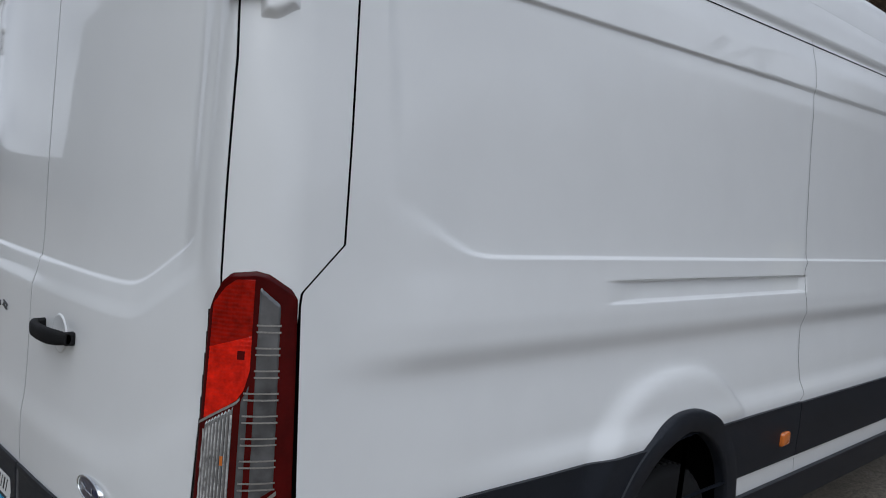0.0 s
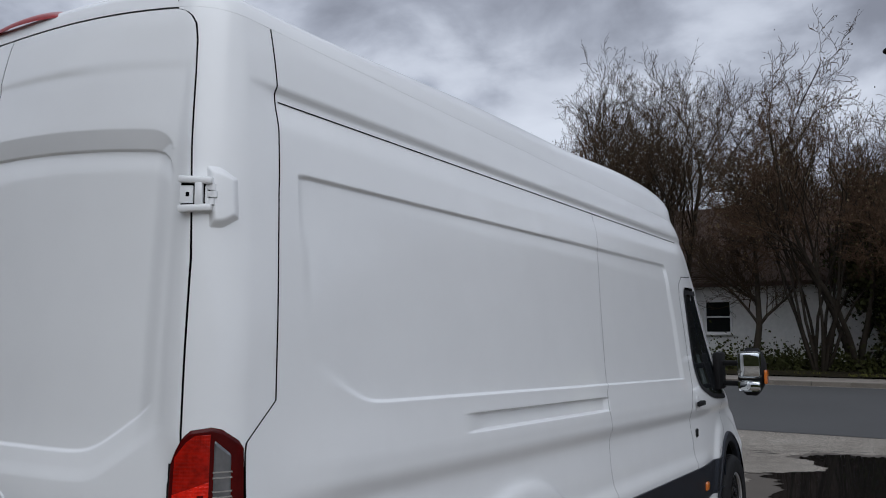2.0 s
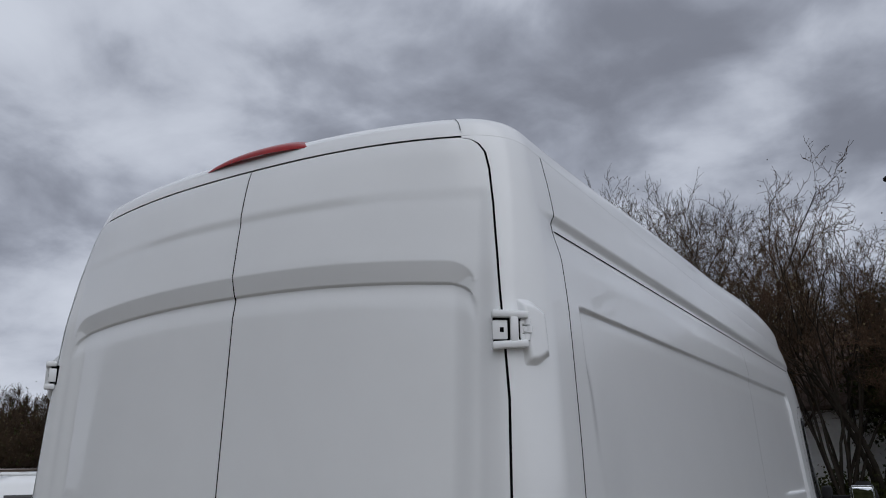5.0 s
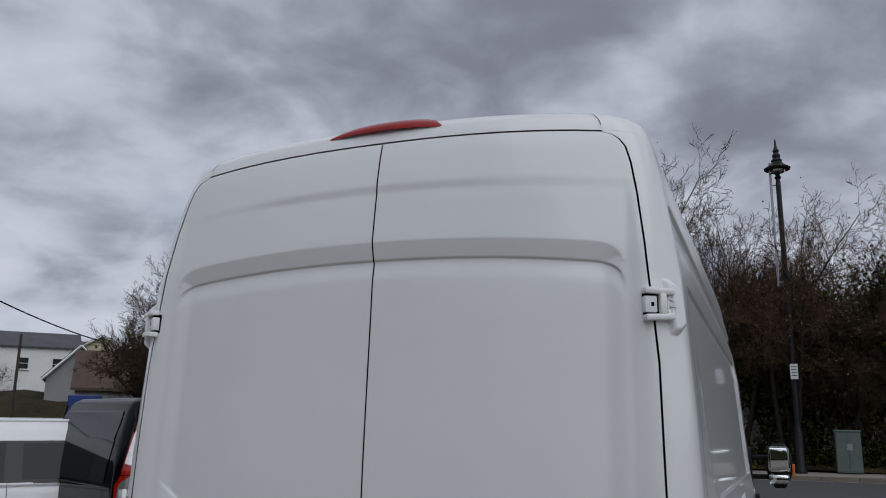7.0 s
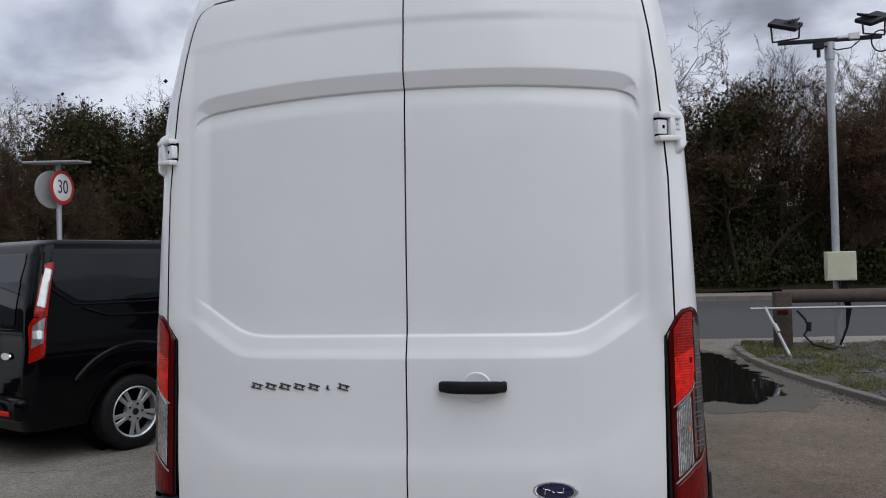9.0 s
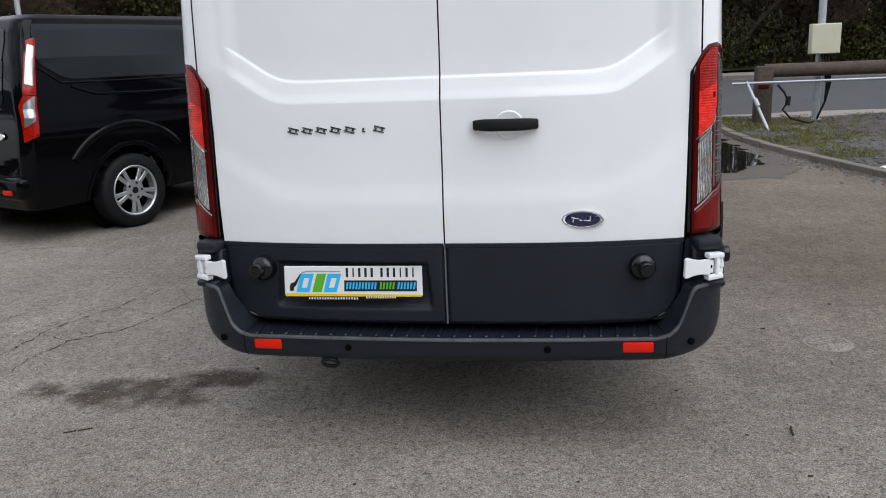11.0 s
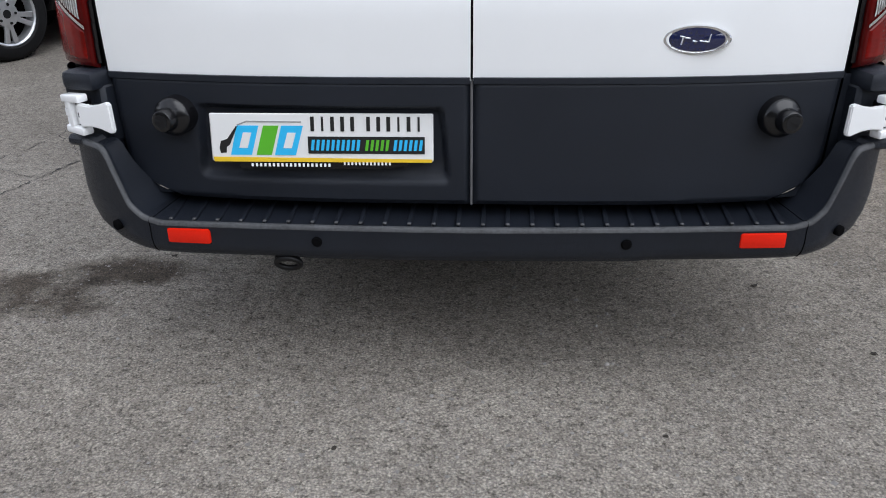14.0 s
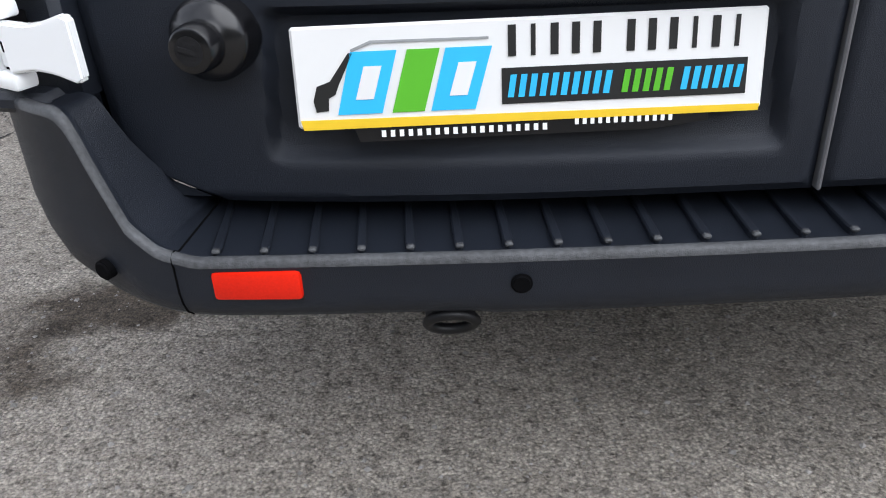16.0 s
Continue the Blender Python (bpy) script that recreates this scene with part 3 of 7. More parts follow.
blob("wet_patch", [(0.9, 6.3), (1.9, 5.9), (2.9, 6.5), (3.1, 7.4), (3.0, 8.6), (2.78, 9.8), (2.7, 10.6), (2.2, 11.0), (1.5, 10.95), (0.8, 10.5), (0.5, 9.5), (0.42, 8.5), (0.45, 7.4)], 0.004, M_WET, "damp dark asphalt round the puddle", "wet ground", 0.22, 0.0, 900)
blob("puddle", [(1.3, 6.85), (2.2, 6.55), (2.75, 7.4), (2.86, 8.6), (2.66, 9.8), (2.5, 10.5), (1.9, 10.8), (1.3, 10.7), (0.8, 10.3), (0.78, 9.4), (0.76, 8.6), (0.9, 7.8)], 0.009, M_WATER, "still rain puddle mirroring trees and sky", "puddle", 0.24, 4.0, 900)
blob("dry_island", [(0.3, 8.95), (0.78, 9.12), (1.12, 9.52), (1.0, 9.98), (0.62, 10.2), (0.2, 9.9)], 0.013, M_LOT, "drier asphalt rising out of the puddle", "ground", 0.12, 7.0, 400)


def crack(pts, w, seed):
    pts = [Vector((x, y, 0)) for x, y in pts]
    fine = []
    for a, b in zip(pts, pts[1:]):
        for t in np.linspace(0, 1, 30)[:-1]:
            q = a.lerp(b, t)
            fine.append(q + Vector((noise.noise((q.x * 6 + seed, q.y * 6, 0)), noise.noise((q.x * 6, q.y * 6 + seed, 5)), 0)) * 0.035 + Vector((noise.noise((q.x * 31 + seed, q.y * 31, 3)), noise.noise((q.x * 31, q.y * 31 + seed, 8)), 0)) * 0.022)
    a = []
    for i, q in enumerate(fine):
        d = (fine[min(i + 1, len(fine) - 1)] - fine[max(i - 1, 0)]).normalized()
        ww = w * (0.12 + 1.5 * abs(noise.noise((i * 0.31, seed, 2))))
        s = Vector((-d.y, d.x, 0)) * ww
        a.append([(q.x + s.x, q.y + s.y, float(rise(q.y)) + 0.003), (q.x - s.x, q.y - s.y, float(rise(q.y)) + 0.003)])
    tagged(link("crack", grid("crack", np.array(a)), M_CRACK), "thin wandering crack in the old asphalt", "crack", group="cracks in the asphalt", kind="structure")


crack([(-2.55, 0.50), (-2.53, 0.72), (-2.53, 1.18), (-2.41, 1.47), (-2.27, 1.81), (-2.18, 2.37)], 0.008, 1)
crack([(-2.34, 0.54), (-2.31, 1.0), (-2.06, 1.21), (-1.98, 1.46), (-1.88, 1.76), (-1.74, 2.2)], 0.010, 2)
crack([(-2.95, 0.8), (-2.75, 1.0), (-2.56, 1.23), (-2.49, 1.56)], 0.006, 3)
crack([(-4.24, 2.86), (-4.07, 3.1), (-3.67, 3.21), (-3.38, 3.52)], 0.007, 4)
crack([(-2.52, 1.12), (-2.41, 1.05), (-2.31, 1.0)], 0.005, 5)
crack([(-2.36, 1.60), (-2.2, 1.54), (-1.98, 1.46)], 0.005, 6)
crack([(-2.22, 2.1), (-2.05, 1.9), (-1.90, 1.72)], 0.004, 7)
crack([(-3.4, 0.7), (-3.15, 0.95), (-2.95, 1.3), (-2.78, 1.7)], 0.005, 8)
crack([(-2.0, 10.2), (-0.8, 10.45), (0.12, 10.58), (0.5, 10.72), (1.25, 11.05), (2.6, 11.3)], 0.022, 9)
crack([(0.2, 10.42), (0.36, 10.46), (0.52, 10.44)], 0.05, 10)
mh = tagged(new("manhole_cover"), "round iron cover set flush in the asphalt", "manhole cover")
mh.location = (1.70, 1.13, 0)
bm = bmesh.new()
lathe(bm, [(0.0, 0.002), (0.085, 0.004), (0.09, 0.006), (0.098, 0.004), (0.10, 0.0)], 28)
part("lid", bm, M_LOT, mh)
bm = bmesh.new()
lathe(bm, [(0.100, 0.003), (0.104, 0.0045), (0.112, 0.0045), (0.116, 0.001)], 32, None, False)
part("rim", bm, M_PAVE, mh, "worn iron rim")
for a, b, r in [((-1.63, -0.05), (-1.53, 0.0), 0.003), ((1.28, 0.13), (1.29, 0.2), 0.004)]:
    bm = bmesh.new()
    rod(bm, (a[0], a[1], r), (b[0], b[1], r), r, n=6)
    tagged(part("twig", bm, M_BARK), "small dead twig lying on the asphalt", "twig", group="twigs on the ground")

M_DEADLEAF = material("dead_leaf", (0.030, 0.024, 0.018), 0.8, vary=0.4, grain=60)
rl = random.Random(12)
for x, y, r in [(1.11, 0.12, 0.011), (1.44, 1.33, 0.013), (1.26, -0.17, 0.010), (1.28, -0.30, 0.007), (1.89, 1.75, 0.012), (1.42, 0.03, 0.008), (-1.07, 0.67, 0.012), (0.90, 0.52, 0.013), (0.47, -0.27, 0.007), (-0.31, -0.35, 0.008), (2.05, 0.75, 0.012), (-1.9, -0.2, 0.010)]:
    bm = bmesh.new()
    c = bm.verts.new((0, 0, 0.35 * r))
    ring = [bm.verts.new((r * rl.uniform(0.6, 1.3) * math.cos(a), r * rl.uniform(0.4, 0.9) * math.sin(a), r * rl.uniform(0.05, 0.5))) for a in np.linspace(0, 2 * math.pi, 8)[:-1]]
    for i in range(7):
        bm.faces.new((c, ring[i], ring[(i + 1) % 7]))
    low = bmesh.ops.extrude_face_region(bm, geom=list(bm.faces))["geom"]
    bmesh.ops.translate(bm, vec=(0, 0, 0.0012), verts=[g_ for g_ in low if isinstance(g_, bmesh.types.BMVert)])
    lf = tagged(part("dead_leaf", bm, M_DEADLEAF), "small curled dark dead leaf on the asphalt", "leaf", group="dead leaves on the ground")
    lf.location = (x, y, 0.0)
    lf.rotation_euler = (0, 0, rl.uniform(0, 6.28))
bm = bmesh.new()
bmesh.ops.create_icosphere(bm, subdivisions=2, radius=0.06)
for v in bm.verts:
    k = 1 + 0.5 * noise.noise(v.co * 22)
    v.co = Vector((v.co.x * k * 1.1, v.co.y * k * 0.8, v.co.z * k * 0.45))
lt_ = tagged(part("paper_litter", bm, material("white_paper", (0.70, 0.69, 0.66), 0.8, vary=0.1)), "crumpled scrap of white paper on the gravel verge", "litter")
lt_.location = (3.80, 6.25, float(rise(6.25)) + 0.075)


# ---- the white van ----
van = thing("panel_van", "white long high-roof panel van parked on the asphalt", "van")
RAKE = 0.025
_z = np.arange(0.2, 2.80, 0.005)
_w = np.interp(_z, [0.30, 0.55, 0.80, 0.92, 1.05, 1.17, 1.215, 1.275, 1.34, 1.47, 1.60, 1.90, 2.15, 2.30, 2.42, 2.50, 2.57, 2.62, 2.66],
               [0.975, 1.000, 1.012, 1.012, 1.000, 0.986, 0.984, 1.004, 1.003, 0.985, 0.974, 0.955, 0.940, 0.918, 0.901, 0.888, 0.874, 0.860, 0.846])
_w = np.convolve(np.pad(_w, 3, mode="edge"), np.ones(7) / 7, "valid")
_ry = np.interp(_z, [0.50, 0.80, 0.93, 1.10, 1.28, 1.37, 1.45, 2.00, 2.29, 2.45, 2.62, 2.70], [-0.045, -0.050, -0.050, -0.040, -0.034, -0.028, -0.020, 0.008, 0.022, 0.042, 0.072, 0.10])
_ry = np.convolve(np.pad(_ry, 6, mode="edge"), np.ones(13) / 13, "valid")


_wr = np.minimum(_w, np.interp(_z, [0.30, 0.55, 0.80, 1.41, 1.60, 1.76, 1.90, 3.0], [0.975, 0.992, 1.000, 0.974, 0.968, 0.963, 0.956, 0.956]))
_wr = np.convolve(np.pad(_wr, 20, mode="edge"), np.ones(41) / 41, "valid")  # narrower behind the corner


def camber(z):
    return 0.052 * ss(1.85, 2.26, z) - 0.013 * ss(2.38, 2.62, z)


def inside(px, py, sides, k=0.008):
    """Depth inside a convex outline with softened corners: sides are (nx, ny, c) with n.p <= c."""
    acc = 0
    for nx, ny, c in sides:
        acc = acc + np.exp(np.clip((nx * px + ny * py - c) / k, -60, 60))
    return -k * np.log(acc + 1e-30)


def edges(poly):
    out = []
    for (ax, ay), (bx, by) in zip(poly, poly[1:] + poly[:1]):
        dx, dy = bx - ax, by - ay
        l_ = math.hypot(dx, dy)
        nx, ny = dy / l_, -dx / l_
        out.append((nx, ny, nx * ax + ny * ay))
    return out


DOOR_PANEL = edges([(-0.80, 3.0), (-0.80, 1.535), (-0.585, 1.386), (0.585, 1.386), (0.80, 1.535), (0.80, 3.0)])[:5]
DOOR_OUTER = edges([(-0.835, 3.0), (-0.835, 1.455), (-0.61, 1.308), (0.61, 1.308), (0.835, 1.455), (0.835, 3.0)])[:5]
DOOR_LOWER = edges([(-0.95, 3.0), (-0.95, 1.19), (-0.61, 0.955), (0.61, 0.955), (0.95, 1.19), (0.95, 3.0)])[:5]
SIDE_PANEL = edges([(0.42, 2.180), (0.46, 1.625), (0.715, 1.500), (4.24, 1.492), (4.05, 2.260)])
WHEELS = ((1.78, 0.534, 0.45), (5.56, 0.50, 0.543))  # place, body height, arch radius


def rear_y(x, z):
    """The rear face: y over x and height."""
    ax = np.abs(x)
    y = np.interp(z, _z, _ry) + 0.095 * np.clip(ax / 0.87, 0, 1.15) ** 3
    y = y - 0.018 * ss(0.79, 0.88, ax) * ss(1.34, 1.46, z)
    r = np.clip((ax - 0.70) / 0.085, 0, 1)
    top = 2.294 - 0.05 * (1 - np.sqrt(np.clip(1 - r ** 2.4, 0, 1)))
    d = inside(ax, z, DOOR_PANEL)
    chamfer = np.clip((top - z) / 0.058, 0, 1)
    low = inside(ax, z, DOOR_PANEL[1:4], 0.016)
    fold = 0.30 * ss(-0.005, 0.006, low) + 0.70 * np.clip((low + 0.078) / 0.076, 0, 1)
    y = y + 0.017 * np.minimum(fold * ss(0.0, 0.075, 0.80 - ax), chamfer)
    y = y + 0.006 * ss(0.0, 0.004, top - 0.056 - z) * ss(0.075, 0.006, top - 0.056 - z) * ss(0.0, 0.03, d)
    y = y + 0.003 * ss(0.0, 0.04, np.minimum(inside(ax, z, DOOR_OUTER), (2.5 - z)))
    y = y + 0.006 * ss(-0.02, 0.07, inside(ax, z, DOOR_LOWER, 0.02)) * ss(1.7, 1.3, z)
    y = y - 0.0027 * ss(2.462, 2.492, z) * ss(2.66, 2.52, z) * ss(0.52, 0.34, ax)
    return y


def front_taper(y, z):
    return 0.10 * ss(4.4, 6.2, y) + 0.10 * ss(4.3, 6.0, y) * ss(1.3, 2.3, z)


def side_x(y, z):
    """The side: half width over length and height."""
    w = np.interp(z, _z, _w) - front_taper(y, z)
    fade_in = 1 - (1 - ss(1.70, 2.14, z)) * (1 - ss(0.40, 0.74, y))
    w = w - 0.012 * ss(0.0, 0.009, inside(y, z, SIDE_PANEL, 0.012)) * fade_in
    g = z - (2.380 + 0.0165 * y)
    w = w - 0.015 * ss(-0.10, 0.018, g) * (1 - ss(0.022, 0.052, g)) * ss(0.305, 0.345, y) * ss(5.0, 4.2, y)
    slot = np.minimum(z - 1.362, 1.436 - z)
    w = w - 0.021 * ss(0.0, 0.008, slot) * ss(1.27, 1.50, y) * ss(2.768, 2.756, y)
    wy, wz, wr_ = WHEELS[0]
    r = np.hypot(y - wy, z - wz)
    w = w + 0.024 * ss(0.61 + 0.08 * ss(0.1, -0.5, y - wy), 0.565, r) * ss(1.22, 1.05, z) * np.maximum(ss(0.10, -0.15, y - wy), ss(0.86, 0.99, z))
    wy, wz, wr_ = WHEELS[1]
    w = w + 0.024 * ss(0.745, 0.675, np.hypot(y - wy, (z - wz) * 1.06)) * ss(1.22, 1.05, z)
    w = w + 0.016 * ss(0.985, 0.915, z) * ss(0.6, 1.2, y) * ss(4.9, 4.5, y)
    return w


_fz = [0.30, 0.60, 0.95, 1.15, 1.28, 1.38, 1.70, 2.00, 2.30, 2.50, 2.62, 2.70]
_fy = [6.45, 6.58, 6.55, 6.42, 6.15, 5.98, 5.66, 5.40, 5.15, 5.00, 4.88, 4.76]


CORNER = 0.12


def shell(s, z, off=0.0):
    """A point of the right half of the body. s: 0..1 rear, 1..2 rear corner, 2..3 side, 3..4 front corner, 4..5 front. off: proud of the surface."""
    s, z = np.broadcast_arrays(np.asarray(s, float), np.asarray(z, float))
    zs = z - camber(z)
    w = np.interp(zs, _z, _wr)
    wc = w - 0.10
    th = np.clip(s - 1, 0, 1) * math.pi / 2
    x = np.where(s < 1, s * wc, wc + 0.10 * np.sin(th))
    y = rear_y(np.minimum(x, w), z) + np.where(s < 1, 0.0, CORNER * (1 - np.cos(th)))
    nx = np.where(s < 1, 0.0, np.sin(th))
    ny = np.where(s < 1, -1.0, -np.cos(th))
    yf = np.interp(z, _fz, _fy)
    ya = rear_y(w, z) + CORNER
    yb = yf - 0.45
    ys_ = ya + np.clip(s - 2, 0, 1) * (yb - ya)
    sx = side_x(ys_, zs) - (np.interp(zs, _z, _w) - w) * (1 - ss(0.22, 0.62, ys_))
    fade = ss(0.0, 0.03, ys_ - ya)
    sx = sx * fade + w * (1 - fade)
    x, y = np.where(s > 2, sx, x), np.where(s > 2, ys_, y)
    nx, ny = np.where(s > 2, 1.0, nx), np.where(s > 2, 0.0, ny)
    tf = np.clip(s - 3, 0, 1) * math.pi / 2
    xb = side_x(yb, zs)
    x = np.where(s > 3, xb - 0.30 * (1 - np.cos(tf)), x)
    y = np.where(s > 3, yb + 0.40 * np.sin(tf), y)
    x = np.where(s > 4, (xb - 0.30) * (5 - s), x)
    y = np.where(s > 4, yb + 0.40 + 0.05 * np.sin(np.clip(s - 4, 0, 1) * math.pi / 2), y)
    nx, ny = np.where(s > 3, np.cos(tf), nx), np.where(s > 3, np.sin(tf), ny)
    x, y = x + off * nx, y + off * ny
    zz = z - camber(z) * np.clip(np.abs(x) / 0.88, 0, 1) ** 2 - RAKE * y
    return np.stack([x, y, zz], -1)


def s_of_x(x, z):
    zs = z - camber(z)
    wc = np.interp(zs, _z, _wr) - 0.10
    return np.where(x < wc, x / wc, 1 + np.arcsin(np.clip((x - wc) / 0.10, 0, 1)) / (math.pi / 2))


def s_of_y(y, z):
    zs = z - camber(z)
    w = np.interp(zs, _z, _wr)
    ya, yb = rear_y(w, z) + CORNER, np.interp(z, _fz, _fy) - 0.45
    lo, hi = 0 * ya + 0 * y, 0 * ya + 0 * y + 1
    for _ in range(18):
        mid = (lo + hi) / 2
        th = mid * math.pi / 2
        over = rear_y(w - 0.10 + 0.10 * np.sin(th), z) + CORNER * (1 - np.cos(th)) > y
        lo, hi = np.where(over, lo, mid), np.where(over, mid, hi)
    c = 1 + lo
    return np.where(y < ya, c, 2 + (y - ya) / (yb - ya))


_ez = [0.49, 0.512, 0.533, 0.58, 0.80, 1.37, 1.43, 1.90, 2.10, 2.30, 2.45, 2.55, 2.60, 2.625, 2.640, 2.648]
_ex = [0.70, 0.752, 0.798, 0.832, 0.842, 0.850, 0.883, 0.876, 0.863, 0.847, 0.829, 0.811, 0.796, 0.778, 0.757, 0.725]


def door_edge(z):
    return np.interp(z, _ez, _ex)


def seam_y(z):
    return np.interp(z - camber(z), [1.40, 1.425, 1.528, 2.10, 2.40, 2.70], [0.204, 0.208, 0.314, 0.338, 0.366, 0.372])


def left_set(x, y):
    """The left rear corner stands a little further back than the right one."""
    return -0.017 * np.clip(np.abs(x) / 0.87, 0, 1.1) ** 2 * (1 - ss(0.25, 1.6, y))


def left_wide(x, y):
    """The left door is a little wider than the right one."""
    return 1 + 0.030 * np.clip(np.abs(x) / 0.87, 0, 1.15) ** 3 * (1 - ss(0.25, 1.6, y))


def mirrored(p, sgn):
    q = p * np.array([sgn, 1, 1])
    if sgn < 0:
        x, y = q[..., 0].copy(), q[..., 1].copy()
        q[..., 0] = x * left_wide(x, y) - 0.018 * ss(1.85, 2.25, q[..., 2]) * ss(0.87, 0.95, -x) * (1 - ss(0.25, 1.6, y))
        q[..., 1] = y + left_set(x, y)
    return q


def arch_y(d):
    """The arches are a little longer behind the wheel than before it."""
    return np.where(d < 0, d / 1.09, d)


def arch_keep(p, r=-0.043):
    """Which quads lie outside the wheel openings."""
    c = (p[:-1, :-1] + p[1:, 1:]) / 2
    k = np.ones(c.shape[:2], bool)
    for wy, wz, wr_ in WHEELS:
        d = np.hypot(arch_y(c[..., 1] - wy), c[..., 2] + RAKE * c[..., 1] - wz)
        k &= (d > wr_ + r) | (np.abs(c[..., 0]) < 0.7)
    return k


def window_poly(y, z):
    """Inside of the front door's window, in y and body height."""
    sides = edges([(4.45, 2.14), (4.53, 1.58), (4.65, 1.44), (5.02, 1.35), (5.62, 1.33), (5.62, 1.42), (5.02, 2.16)])
    return inside(y, z, sides, 0.02) > 0


LTOP = ([0, 0.03, 0.10, 0.20, 0.30, 0.55, 0.68, 0.90, 1.0], [1.348, 1.379, 1.420, 1.455, 1.472, 1.479, 1.473, 1.442, 1.408])  # top outline of the tail light


def roof_ring(st, k):
    """The outline of the top row drawn in to the middle line by the share k, and bulged."""
    q = shell(st, 2.6545)
    q[:, 0] *= 1 - k
    q[:, 1] += k * (np.clip(q[:, 1], 0.75, 3.9) - q[:, 1])
    u = np.clip(k / 0.13, 0, 1)
    crown = 0.084 + 0.049 * ss(0.3, 1.8, q[:, 1]) + 0.03 * ss(1.0, 3.0, q[:, 1]) + 0.045 * ss(2.6, 3.8, q[:, 1]) - 0.05 * ss(4.0, 4.8, q[:, 1])
    q[:, 2] = 2.6545 + crown * np.sqrt(1 - (1 - u) ** 2) + 0.012 * ss(0.2, 1, k) - 0.039 * np.clip(np.abs(q[:, 0]) / 0.88, 0, 1) ** 2 - RAKE * q[:, 1]
    return q


# body: pillars and sides, one mesh, in two mirrored halves, and the roof
zz_rows = np.concatenate([np.arange(0.50, 1.20, 0.02), np.arange(1.20, 1.35, 0.0075), np.arange(1.35, 1.375, 0.003), np.arange(1.376, 1.422, 0.0075), np.arange(1.424, 1.445, 0.003), np.arange(1.446, 1.475, 0.0075), np.arange(1.475, 1.53, 0.003), np.arange(1.53, 1.56, 0.0075), np.arange(1.56, 2.10, 0.02), np.arange(2.10, 2.155, 0.0075), np.arange(2.156, 2.275, 0.004), np.arange(2.28, 2.52, 0.0075), np.arange(2.52, 2.60, 0.012), np.arange(2.60, 2.655, 0.006), [2.6545]])
zz_rows = zz_rows[np.concatenate([[True], np.diff(zz_rows) > 0.0025])]
bm = bmesh.new()
for sgn in (1, -1):
    zc_ = zz_rows[zz_rows > 0.79][None, :]
    s0 = s_of_x(door_edge(zc_) + 0.0062, zc_)
    s1 = s_of_y(seam_y(zc_) - 0.003, zc_)
    t = np.linspace(0, 1, 36)[:, None]
    p = shell(s0 + (s1 - s0) * t, zc_, -0.05 * ss(0.0, 0.012, np.interp(t, *LTOP) - 0.045 - zc_))
    bm.from_mesh(grid("tmp", mirrored(p, sgn), flip=sgn > 0))
    zc_ = zz_rows[None, :]
    y0_ = seam_y(zc_) + 0.003
    near = y0_ + (0.42 - y0_) * np.linspace(0, 1, 22)[:, None]
    along = np.linspace(0.42, 3.9, 190 if sgn > 0 else 60)[1:, None] + 0 * zc_
    s_far = s_of_y(3.9 + 0 * zc_, zc_)
    s2 = np.concatenate([s_of_y(near, zc_), s_of_y(along, zc_), s_far + (3 - s_far) * np.linspace(0, 1, 50)[1:, None]])
    p = shell(s2, zc_)
    keep = arch_keep(p)
    c = (p[:-1, :-1] + p[1:, 1:]) / 2
    keep &= ~window_poly(c[..., 1], c[..., 2] + RAKE * c[..., 1])
    bm.from_mesh(grid("tmp", mirrored(p, sgn), keep, flip=sgn > 0))
    p = shell(np.linspace(3, 5, 40)[:, None], zc_)
    bm.from_mesh(grid("tmp", mirrored(p, sgn), arch_keep(p), flip=sgn > 0))
    # roof: the outline of the top row drawn in to the middle line
    st = np.concatenate([np.linspace(0, 1, 30), np.linspace(1, 2, 16)[1:], np.linspace(2, 3, 60)[1:], np.linspace(3, 5, 24)[1:]])
    rr = [roof_ring(st, k) for k in np.concatenate([np.linspace(0, 0.2, 14), np.linspace(0.26, 1, 9)])]
    bm.from_mesh(grid("tmp", mirrored(np.array(rr), sgn), flip=sgn < 0))
for me in [m_ for m_ in bpy.data.meshes if m_.name.startswith("tmp")]:
    bpy.data.meshes.remove(me)
me = bpy.data.meshes.new("body")
bm.to_mesh(me)
bm.free()
me.polygons.foreach_set("use_smooth", [True] * len(me.polygons))
body = link("body", me, M_PAINT, van, "glossy white painted body with pressed side panels")


